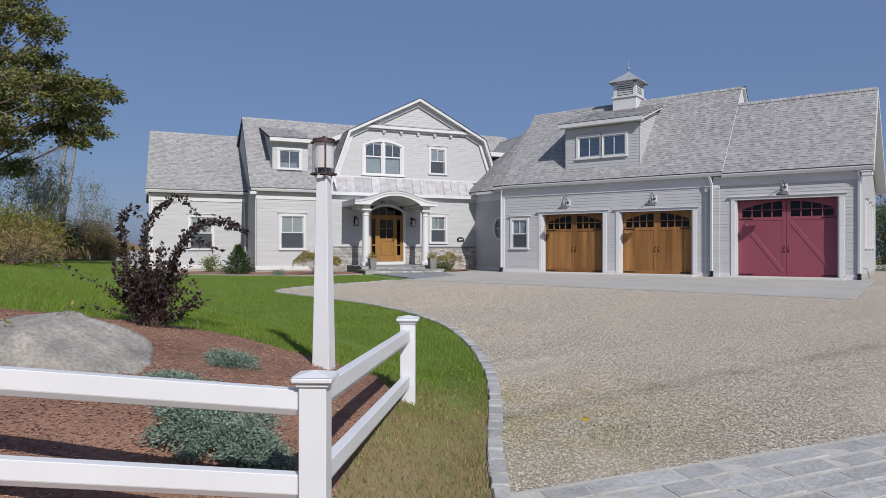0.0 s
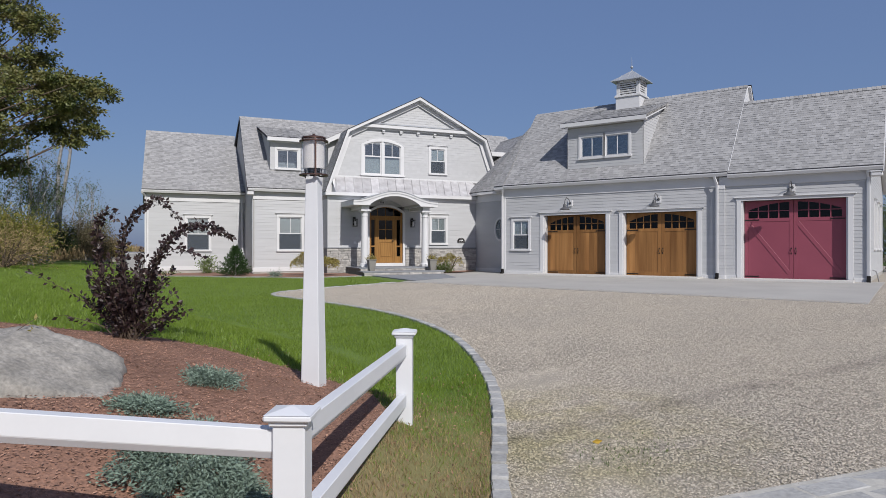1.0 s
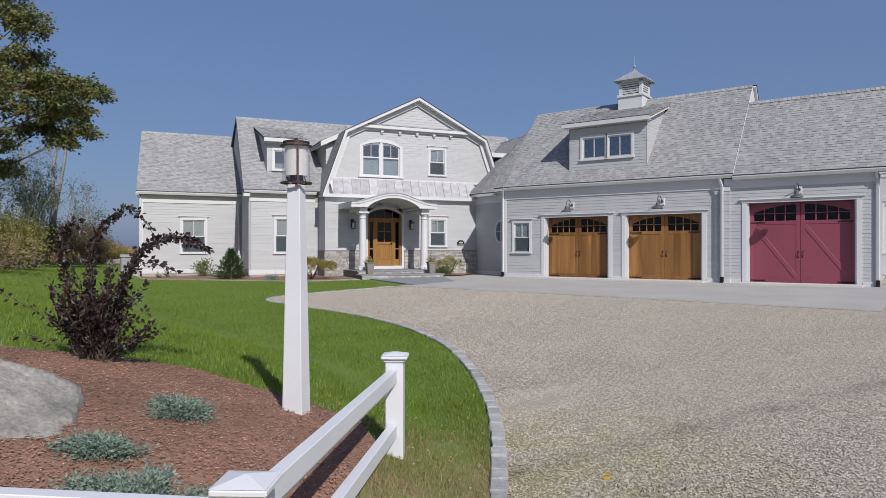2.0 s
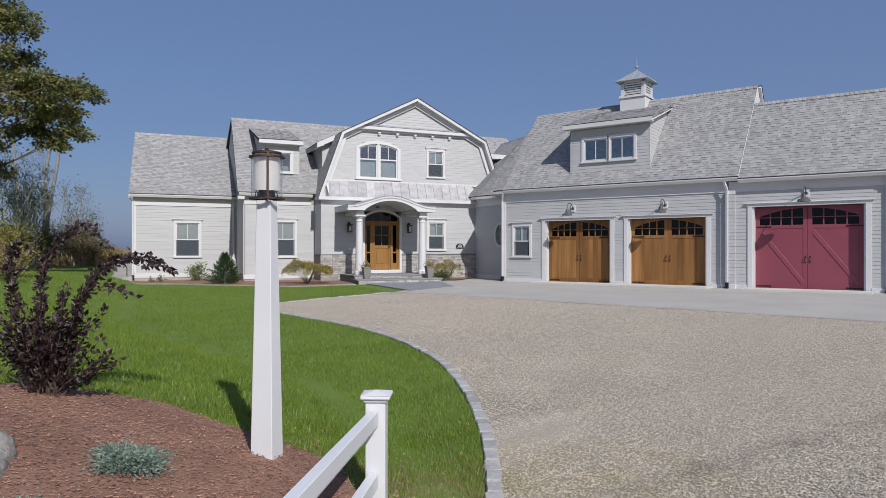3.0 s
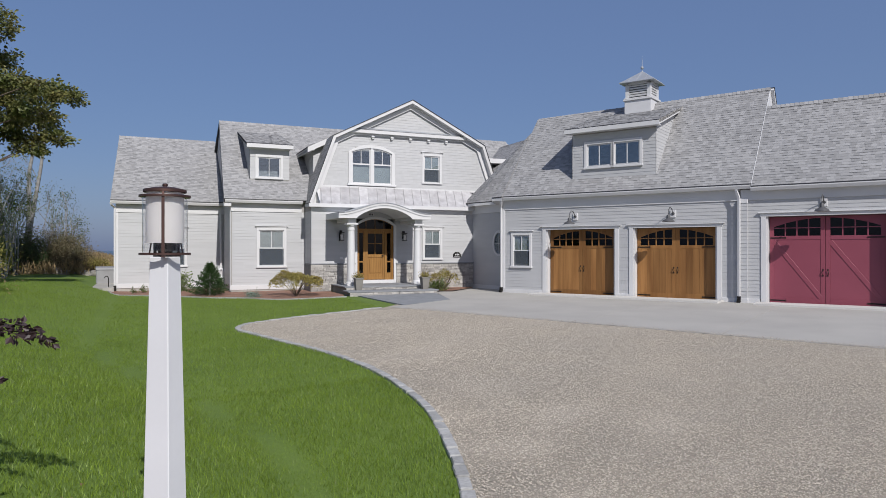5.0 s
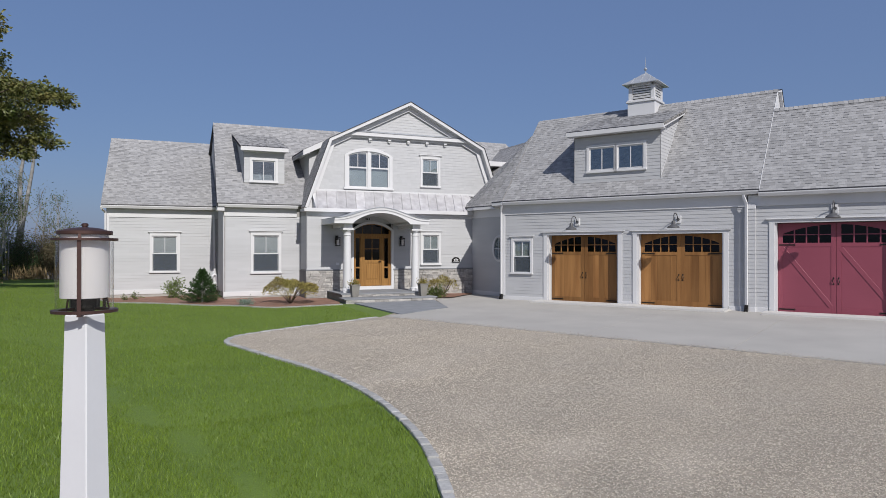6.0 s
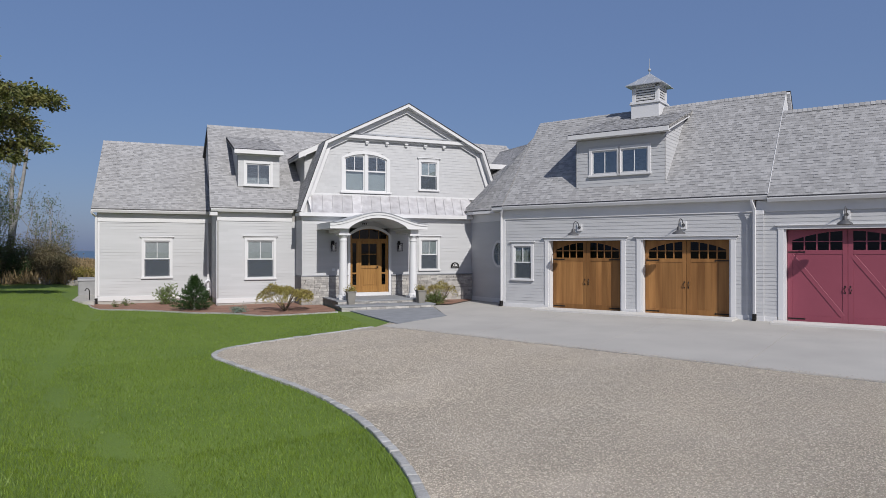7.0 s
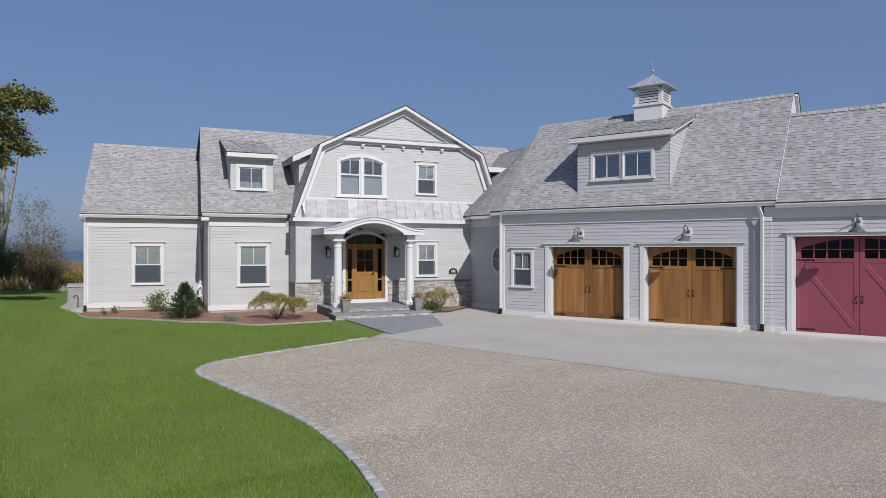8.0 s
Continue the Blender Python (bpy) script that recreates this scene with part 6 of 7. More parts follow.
# ---- planters ----
def planter(x, y, z):
    pot = thing("planter", "tall grey square planter with fading autumn flowers", "planter", "planters beside the steps", place=turned(x, y, z, 0))
    bm = bmesh.new()
    lo = [bm.verts.new((sx * 0.11, sy * 0.11, 0.0)) for sx, sy in ((-1, -1), (1, -1), (1, 1), (-1, 1))]
    hi = [bm.verts.new((sx * 0.16, sy * 0.16, 0.46)) for sx, sy in ((-1, -1), (1, -1), (1, 1), (-1, 1))]
    for i in range(4):
        bm.faces.new((lo[i], lo[(i + 1) % 4], hi[(i + 1) % 4], hi[i]))
    bm.faces.new(lo[::-1])
    bm.faces.new(hi)
    part("pot", bm, M_PLANTER, pot)
    bm = bmesh.new()
    for sx in (-1, 1):
        box(bm, sx * 0.165 - 0.015, sx * 0.165 + 0.015, -0.18, 0.18, 0.44, 0.48, 0.004)
        box(bm, -0.15, 0.15, sx * 0.165 - 0.015, sx * 0.165 + 0.015, 0.44, 0.48)
    part("rim", bm, M_PLANTER, pot)
    return pot


POTS = [planter(-6.62, 3.0, 0.142), planter(-3.98, 2.72, 0.142)]


# ---- plants ----
def leaf_mesh(name, pts, size, material, parent=None, label="", wide=0.5, seed=1, droop=0.0, out=None, jitter=0.35, point=1.0):
    """Many small folded leaves, one at every point; out: directions in which they point."""
    rng = np.random.default_rng(seed)
    pts = np.asarray(pts, float)
    n = len(pts)
    d = rng.normal(size=(n, 3))
    if out is not None:
        d = d * 0.55 + np.asarray(out, float)
    d[:, 2] -= droop
    d /= np.linalg.norm(d, axis=1, keepdims=True) + 1e-9
    s = np.cross(d, rng.normal(size=(n, 3)))
    s /= np.linalg.norm(s, axis=1, keepdims=True) + 1e-9
    u = np.cross(s, d)
    L = size * (1 + jitter * rng.uniform(-1, 1, (n, 1)))
    a = pts
    b = pts + d * L * 0.45 * point + s * L * wide * 0.5 + u * L * 0.08
    c = pts + d * L
    e = pts + d * L * 0.45 * point - s * L * wide * 0.5 + u * L * 0.08
    v = np.stack([a, b, c, e], 1).reshape(-1, 3)
    k = np.arange(n)[:, None] * 4
    f = np.concatenate([k + [0, 1, 2], k + [0, 2, 3]], 1).reshape(-1, 3)
    me = bpy.data.meshes.new(name)
    me.from_pydata(v.tolist(), [], f.tolist())
    me.update()
    return link_mesh(name, me, material, parent, label)


def grow(bm, rng, p, d, length, r, depth, tips, spread=0.6, lift=0.1, sides=6, shrink=0.68, kids=(2, 3), bend=0.18):
    """A branch with its side branches; collects points along the outer twigs."""
    pts = [Vector(p)]
    steps_ = 4
    d = Vector(d).normalized()
    for i in range(steps_):
        d = (d + Vector((rng.uniform(-1, 1), rng.uniform(-1, 1), rng.uniform(-0.6, 1) + lift)) * bend).normalized()
        pts.append(pts[-1] + d * length / steps_)
    tube(bm, pts, r, sides if r > 0.02 else 4, r * 0.6, cap=False)
    if depth <= 1:
        tips += [(q, d) for q in pts[1:]]
    if depth == 0:
        return
    for k in range(rng.randint(*kids)):
        at = pts[rng.randint(2, steps_)]
        nd = (d + Vector((rng.uniform(-1, 1), rng.uniform(-1, 1), rng.uniform(-0.5, 0.8))) * spread).normalized()
        grow(bm, rng, at, nd, length * shrink * rng.uniform(0.8, 1.15), r * 0.55, depth - 1, tips, spread, lift, sides, shrink, kids, bend)


def cluster(rng, tips, per, radius, keep=None):
    """Leaf points gathered round twig points."""
    out, dirs = [], []
    for q, d in tips:
        for _ in range(per):
            o = Vector((rng.gauss(0, 1), rng.gauss(0, 1), rng.gauss(0, 0.8))) * radius
            w = q + o
            if keep is None or keep(w):
                out.append(tuple(w))
                dirs.append(tuple((d * 0.4 + o.normalized() * 0.6)))
    return out, dirs


def spreading_oak(x, y, lean, label, boughs, seed, leaf=0.14, thick=0.22):
    """A trunk and one limb to each bough; a bough (x, z, half width, half height) is a flat spray of leafy twigs."""
    rng = random.Random(seed)
    z = ground_z(x, y)
    tree = thing("oak_tree", label, "tree", "oaks at the lawn's edge")
    bm = bmesh.new()
    top = max(q[1] for q in boughs)
    stem = [Vector((x, y, z - 0.1)), Vector((x + lean * 0.3, y, z + 2.4)), Vector((x + lean * 0.7, y + 0.2, z + 5.2)), Vector((x + lean, y + 0.1, top))]
    tube(bm, stem, thick, 10, thick * 0.3, cap=False)
    pts, dirs = [], []
    for bx_, bz_, rx, rz in boughs:
        c = Vector((bx_, y + rng.uniform(-0.9, 0.9), bz_))
        k = max(0.0, min(0.97, (bz_ - z - abs(bx_ - x) * 0.22) / (top - z)))
        seg = min(2, int(k * 3))
        root = stem[seg].lerp(stem[seg + 1], k * 3 - seg)
        mid = root.lerp(c, 0.55) + Vector((0, rng.uniform(-0.3, 0.3), -0.12 * rx))
        tube(bm, [root, mid, c], 0.045, 6, 0.015, cap=False)
        for _ in range(int(14 + 74 * rx * (rz + 0.25))):
            a, q = rng.uniform(0, 2 * math.pi), math.sqrt(rng.random())
            h = rng.uniform(-1, 1) * math.sqrt(1 - 0.8 * q * q)
            e = c + Vector((math.cos(a) * q * rx * 1.08, math.sin(a) * q * rx, h * rz * 1.05))
            if noise.noise(e * 1.5 + Vector((seed, 0, 0))) < -0.08:
                continue
            tube(bm, [c.lerp(e, 0.15), c.lerp(e, 0.6) + Vector((0, 0, 0.06)), e], 0.012, 3, 0.004, cap=False)
            out = (e - c).normalized()
            for _ in range(30):
                o = Vector((rng.gauss(0, 1), rng.gauss(0, 1), rng.gauss(0, 0.55)))
                pts.append(tuple(e + o * 0.135))
                dirs.append(tuple(out * 0.35 + o * 0.4))
    part("trunk", bm, M_TWIG, tree, "dark brown bark", smooth=True)
    leaf_mesh("crown", pts, leaf, M_OAKLEAF, tree, "dark olive leaves turning brown", 0.6, seed, 0.15, dirs)
    return tree


spreading_oak(-22.6, 8.6, 0.9, "tall oak with layered boughs of dark olive leaves", [
    (-17.1, 7.9, 0.62, 0.32), (-17.8, 8.0, 0.75, 0.42), (-18.6, 7.6, 0.75, 0.50), (-18.3, 6.9, 0.95, 0.45), (-19.1, 6.8, 0.65, 0.42),
    (-17.5, 6.25, 0.48, 0.26), (-18.35, 5.85, 0.5, 0.42), (-19.4, 6.2, 0.65, 0.4), (-20.5, 5.6, 0.8, 0.5), (-20.6, 4.5, 0.6, 0.35),
    (-19.2, 10.2, 0.5, 0.5), (-19.9, 10.4, 0.9, 0.65), (-19.6, 9.3, 0.7, 0.4), (-20.3, 8.9, 0.9, 0.45), (-19.85, 8.3, 0.65, 0.3),
    (-20.8, 8.0, 0.9, 0.45), (-20.8, 7.0, 0.8, 0.45), (-20.9, 10.6, 1.0, 0.9), (-21.8, 9.4, 1.1, 1.0), (-22.0, 7.2, 1.1, 1.1), (-20.4, 11.6, 0.8, 0.6), (-21.8, 5.6, 0.9, 0.6)], 5)
spreading_oak(-23.8, 4.5, 0.5, "leafy oak with a dense dark green crown", [
    (-23.2, 8.6, 1.5, 1.0), (-24.4, 9.4, 1.6, 1.1), (-22.8, 7.0, 1.3, 0.8), (-24.5, 6.6, 1.6, 1.0), (-23.4, 5.2, 1.2, 0.7), (-23.6, 10.8, 1.3, 0.9),
    (-20.4, 7.3, 0.9, 0.5), (-19.2, 6.9, 0.8, 0.4), (-18.5, 6.5, 0.7, 0.35), (-17.6, 6.5, 0.65, 0.3), (-18.3, 7.4, 0.6, 0.3), (-17.3, 7.3, 0.45, 0.25), (-20.9, 5.6, 0.9, 0.5)], 9)


def bare_tree(x, y, stems, label, seed):
    """Pale bare stems (lean, height, thickness) with thin twigs and few leaves near the top."""
    rng = random.Random(seed)
    z = ground_z(x, y)
    tree = thing("bare_tree", label, "tree", "bare stems behind the thicket")
    bm = bmesh.new()
    tips = []
    for lean, h, r in stems:
        pts = [Vector((x + lean * 0.15, y, z - 0.1)), Vector((x + lean * 0.3 + rng.uniform(-0.15, 0.15), y + 0.1, z + h * 0.35)), Vector((x + lean * 0.75 + rng.uniform(-0.15, 0.15), y - 0.1, z + h * 0.7)), Vector((x + lean, y, z + h))]
        tube(bm, pts, r, 8, r * 0.4, cap=False)
        for k in range(9):
            t = rng.uniform(0.35, 1.0)
            i = min(2, int(t * 3))
            at = pts[i].lerp(pts[i + 1], t * 3 - i)
            grow(bm, rng, at, (rng.uniform(-1, 1), rng.uniform(-0.6, 0.6), rng.uniform(0.2, 0.9)), rng.uniform(0.7, 1.4), 0.018, 2, tips, 0.7, 0.1, 4)
    part("trunk", bm, M_BARK, tree, "pale grey bark", smooth=True)
    pts, dirs = cluster(rng, tips, 1, 0.12)
    leaf_mesh("crown", pts, 0.10, M_GREENLEAF, tree, "few grey-green leaves", 0.5, seed, 0.1, dirs)


bare_tree(-20.3, 20.0, [(0.75, 7.6, 0.15), (1.2, 7.9, 0.14)], "twin pale bare stems leaning apart", 15)
bare_tree(-20.9, 19.6, [(-0.5, 6.9, 0.14)], "pale bare stem leaning aside", 16)


def sapling(x, y, h, seed, leaves=0):
    rng = random.Random(seed)
    z = ground_z(x, y)
    tree = thing("sapling", "thin grey sapling with sparse leaves", "tree", "saplings in the thicket")
    bm = bmesh.new()
    tips = []
    for k in range(3):
        grow(bm, rng, (x + rng.uniform(-0.2, 0.2), y, z - 0.05), (rng.uniform(-0.25, 0.25), rng.uniform(-0.2, 0.2), 1), h * 0.62, 0.04, 3, tips, 0.6, 0.25, 5, 0.55, (2, 4), 0.1)
    part("trunk", bm, M_BARK, tree)
    pts, dirs = cluster(rng, tips, 3 if not leaves else leaves, 0.16)
    leaf_mesh("crown", pts, 0.09, M_GREENLEAF, tree, "", 0.5, seed, 0.1, dirs)


for k, (x, y, h) in enumerate(((-19.8, 8.0, 4.2), (-20.1, 16.0, 4.6), (-18.6, 18.6, 4.0), (-20.6, 6.0, 4.0), (-17.9, 19.2, 3.0), (-20.2, 13.6, 4.2), (-21.8, 5.0, 4.2))):
    sapling(x, y + 1.2, h, 60 + k, 4 if k % 2 else 2)


def shrub(name, label, x, y, w, h, seed, material, leaf=0.06, count=2600, twigs=9, wide=0.5, category="shrub", group="", flat=0.0, base=0.0, stems=True, dense=0.0):
    """A rounded bush: twigs fanning out of one foot and leaves in uneven clumps."""
    rng = random.Random(seed)
    z = ground_z(x, y)
    ob = thing(name, label, category, group)
    bm = bmesh.new()
    tips = []
    for k in range(twigs):
        a = 2 * math.pi * k / twigs + rng.uniform(-0.3, 0.3)
        s = rng.uniform(0.25, 1.0)
        end = Vector((x + math.cos(a) * w / 2 * s, y + math.sin(a) * w / 2 * s, z + h * (1 - 0.55 * s * s) * rng.uniform(0.75, 1.0)))
        mid = Vector((x, y, z)).lerp(end, 0.55) + Vector((rng.uniform(-1, 1), rng.uniform(-1, 1), flat)) * 0.08 * w
        pts = [Vector((x + rng.uniform(-0.03, 0.03), y + rng.uniform(-0.03, 0.03), z - 0.02)), mid, end]
        tube(bm, pts, 0.012 * max(0.5, w), 4, 0.004, cap=False)
        tips += [(mid.lerp(end, q), (end - mid).normalized()) for q in (0.15, 0.4, 0.65, 0.85, 1.0)]
        if base:
            tips += [(pts[0].lerp(mid, q), (mid - pts[0]).normalized()) for q in (0.35, 0.7)]
    part("stems", bm, M_TWIG, ob)
    per = max(1, count // len(tips))
    pts, dirs = cluster(rng, tips, per, 0.13 * w + dense, lambda p: p.z > z)
    leaf_mesh("foliage", pts, leaf, material, ob, "", wide, seed, 0.0, dirs)
    return ob


shrub("thicket_bush", "yellow-green thicket bush at the lawn's edge", -18.9, -2.0, 2.6, 1.1, 70, M_DRYGRASS, 0.10, 3000, 18, 0.2, group="thicket")
for k, (x, y, w, h, m) in enumerate(((-20.6, -1.0, 3.0, 2.0, M_YELLOWLEAF), (-19.2, 1.5, 2.6, 1.8, M_YELLOWLEAF), (-21.4, 2.5, 3.0, 3.0, M_GREENLEAF), (-19.6, 3.6, 2.0, 1.6, M_YELLOWLEAF), (-20.3, 5.4, 2.6, 2.3, M_GREENLEAF),
                                     (-20.6, 7.0, 2.4, 2.5, M_GREENLEAF), (-21.2, 10.5, 1.8, 2.6, M_GREENLEAF), (-18.0, 19.0, 2.3, 1.9, M_SCRUB), (-21.2, 17.6, 2.2, 2.0, M_GREENLEAF), (-17.2, 19.9, 1.9, 1.2, M_DRYGRASS), (-19.1, 19.4, 3.1, 3.1, M_SCRUB), (-20.5, 19.2, 2.9, 3.1, M_GREENLEAF), (-18.2, 20.4, 2.4, 2.6, M_SCRUB), (-22.5, -3.5, 3.0, 2.2, M_GREENLEAF), (-16.7, 19.0, 1.4, 0.9, M_MAPLE))):
    shrub("thicket_bush", "tangled bush in the thicket", x, y, w, h * (0.95 if y < 7 else 0.78), 71 + k, m, 0.085, 6500, 26, group="thicket")
shrub("evergreen", "dark evergreen bush at the thicket's edge", -19.3, 17.9, 1.3, 1.9, 90, M_SPRUCE, 0.07, 3000, 14, 0.3, base=1)

bx_, by_, _ = g2h(12.3, 13.0)
shrub("evergreen", "dark green tall bush behind the garage's end", bx_, by_, 3.2, 3.9, 95, M_GREENLEAF, 0.1, 14000, 40, base=1)



def fieldstone(x, y, size, seed):
    """A rough stone of the low tumbled wall at the thicket's foot."""
    rng = random.Random(seed)
    bm = bmesh.new()
    bmesh.ops.create_icosphere(bm, subdivisions=3, radius=1.0)
    for v in bm.verts:
        p = v.co.copy()
        k = max(abs(p.x), abs(p.y), abs(p.z)) ** -0.6
        v.co = Vector((p.x * 1.3, p.y * 0.9, p.z * 0.62)) * size * k * (1 + 0.22 * noise.noise(p * 1.6 + Vector((seed, 0, 0))) + 0.06 * noise.noise(p * 6))
    tagged(part("fieldstone", bm, M_ROCK, place=pose(x, y, ground_z(x, y) + size * 0.28, rng.uniform(-12, 12), rng.uniform(-12, 12), rng.uniform(0, 180)), smooth=True), "rough grey fieldstone at the thicket's foot", "stone", "tumbled stones by the thicket")


for k in range(9):
    fieldstone(-20.6 + 0.52 * k, 18.3 - 0.09 * k + 0.35 * math.sin(k * 2.3), 0.26 + 0.09 * math.sin(k * 1.7 + 1), 300 + k)

# purple-leaved ninebark with arching canes
BX, BY = -15.38, -17.15
BZ = ground_z(BX, BY)
bush = thing("ninebark_bush", "dark purple-leaved bush with long arching canes", "bush")
rng = random.Random(31)
bm = bmesh.new()
cane_pts, cane_dir = [], []


def cane(stops, leaves, depth, spread=0.012, bare=0.2):
    """One cane through (sideways, height) stops, bowed back by depth, with leaves all along but its foot."""
    n = len(stops)
    pts = []
    for p in fine_curve([(s * 0.00272, h * 0.00272) for s, h in stops], 0.045):
        k = min(1.0, p.y / 0.9)
        pts.append(Vector((BX + p.x * 0.915 + depth * k * 0.404, BY - p.x * 0.404 + depth * k * 0.915, BZ + p.y - 0.02)))
    pts = [p + Vector((rng.uniform(-1, 1), rng.uniform(-1, 1), rng.uniform(-1, 1))) * 0.007 for p in pts]
    tube(bm, pts, 0.006, 4, 0.0018, cap=False)
    for i in range(max(2, int(len(pts) * bare)), len(pts)):
        d = (pts[i] - pts[i - 1]).normalized()
        for _ in range(leaves):
            q = pts[i - 1].lerp(pts[i], rng.random())
            o = Vector((rng.gauss(0, 1), rng.gauss(0, 1), rng.gauss(0, 1)))
            cane_pts.append(tuple(q + o * spread))
            cane_dir.append(tuple(d * 0.7 + o * 0.45))


# the long arching ones
cane([(-15, 0), (-70, 150), (-105, 300), (-112, 400), (-100, 436)], 9, 0.05)
cane([(-10, 0), (-75, 170), (-110, 330), (-95, 425), (-60, 440), (-45, 415)], 9, 0.0)
cane([(0, 0), (-35, 200), (-40, 360), (0, 440), (65, 488), (112, 468), (148, 425)], 9, 0.1)
cane([(5, 0), (-20, 180), (-30, 330), (10, 430), (60, 470), (95, 482)], 8, 0.04)
cane([(15, 0), (60, 200), (105, 330), (165, 385), (235, 402), (295, 385), (352, 350)], 13, 0.05)
cane([(20, 0), (75, 210), (120, 320), (180, 370), (250, 392), (310, 372)], 11, -0.05)
cane([(20, 0), (85, 230), (150, 310), (205, 312), (275, 282)], 7, -0.1)
cane([(-10, 0), (-90, 100), (-180, 160), (-260, 205), (-330, 236), (-366, 222)], 2, 0.0)
cane([(-10, 0), (-90, 60), (-160, 82), (-205, 95), (-242, 92)], 2, -0.1)
# the dense body
for k in range(52):
    s = max(-178, min(185, rng.gauss(0, 1) * 96))
    h = (325 - 0.0052 * s * s) * rng.uniform(0.45, 1.0)
    cane([(rng.uniform(-28, 28), 0), (s * 0.42, h * 0.45), (s * 0.8, h * 0.82), (s * 1.02 + rng.uniform(-8, 8), h)], 5, rng.uniform(-0.38, 0.38), bare=0.36)
part("cane", bm, M_TWIG, bush)["kind"] = "stuff"
leaf_mesh("foliage", cane_pts, 0.045, M_PURPLELEAF, bush, "glossy dark purple leaves", 0.62, 32, 0.0, cane_dir)

# small plants by the house
shrub("spirea_shrub", "light green open shrub against the wing's wall", -12.75, 8.35, 0.8, 0.8, 101, M_SPIREA, 0.09, 900, 12, base=1)
def dwarf_maple(x, y, w, h, seed, label, count):
    rng = random.Random(seed)
    z = ground_z(x, y)
    ob = thing("maple_shrub", label, "shrub", "dwarf maples by the house")
    bm = bmesh.new()
    for k in range(13):
        a = 2 * math.pi * k / 13 + rng.uniform(-0.2, 0.2)
        r = w * rng.uniform(0.15, 0.4)
        tube(bm, [(x + rng.uniform(-0.04, 0.04), y, z), (x + math.cos(a) * r * 0.5, y + math.sin(a) * r * 0.5, z + h * 0.34), (x + math.cos(a) * r, y + math.sin(a) * r, z + h * 0.72)], 0.018, 5, 0.006, cap=False)
    part("stems", bm, M_TWIG, ob)
    pts, dirs = [], []
    while len(pts) < count:
        a, q = rng.uniform(0, 2 * math.pi), math.sqrt(rng.random())
        px, py = math.cos(a) * q, math.sin(a) * q
        lump = noise.noise((px * 2.4 + seed, py * 2.4, 0.5))
        if lump < -0.22:
            continue
        pz = h * (0.34 + 0.5 * math.sqrt(1 - 0.9 * q * q) + 0.24 * lump) - rng.random() ** 2 * 0.22
        pts.append((x + px * w / 2, y + py * w / 2, z + pz))
        dirs.append((px * 0.8, py * 0.8, -0.25))
    leaf_mesh("foliage", pts, 0.085, M_MAPLE, ob, "fine gold-green leaves", 0.3, seed, 0.1, dirs)


dwarf_maple(-8.95, 3.35, 1.95, 1.05, 3, "weeping gold-green dwarf maple on bare stems", 4300)
dwarf_maple(-2.5, 4.2, 1.3, 0.95, 5, "small thin dwarf maple beside the steps", 1100)
shrub("day_lily", "clump of light green strap leaves beside the steps", -3.1, 3.45, 0.7, 0.42, 104, M_GREENLEAF, 0.2, 420, 12, 0.12, "plant", base=1)
shrub("low_plant", "low grey-green plant in the mulch bed", -10.5, 3.6, 0.6, 0.2, 105, M_JUNIPER, 0.05, 700, 12, base=1, category="plant")
shrub("low_plant", "small tuft of green in the mulch bed", -14.2, 8.2, 0.35, 0.35, 106, M_GREENLEAF, 0.06, 180, 7, base=1, category="plant")
shrub("low_plant", "small tuft of green in the mulch bed", -14.6, 8.0, 0.3, 0.25, 107, M_GREENLEAF, 0.06, 140, 7, base=1, category="plant")

# dwarf spruce
SX, SY = -11.85, 5.35
SZ = ground_z(SX, SY)
spruce = thing("dwarf_spruce", "dense dark green dwarf spruce in the mulch bed", "tree")
bm = bmesh.new()
tube(bm, [(SX, SY, SZ - 0.05), (SX, SY, SZ + 1.3)], 0.04, 8, 0.006)
part("trunk", bm, M_BARK, spruce)
rng = random.Random(41)
sp, sd = [], []
for k in range(150):
    t = (k + rng.random()) / 150
    a = k * 2.4 + rng.uniform(-0.3, 0.3)
    reach = 0.82 * (1 - t) ** 0.95 * (0.85 + 0.15 * min(1.0, t * 5)) * rng.uniform(0.55, 1.15) + 0.05
    for q in range(int(28 + 60 * reach)):
        f = rng.random() ** 0.6
        side = rng.gauss(0, 0.05 + 0.05 * reach) * (1.2 - f)
        rr = reach * f
        sp.append((SX + math.cos(a) * rr - math.sin(a) * side, SY + math.sin(a) * rr + math.cos(a) * side, SZ + t * 1.16 + 0.03 + 0.10 * f * f + rng.gauss(0, 0.02)))
        sd.append((math.cos(a) * 0.8, math.sin(a) * 0.8, 0.45))
leaf_mesh("foliage", sp, 0.075, M_SPRUCE, spruce, "", 0.28, 42, 0.0, sd)


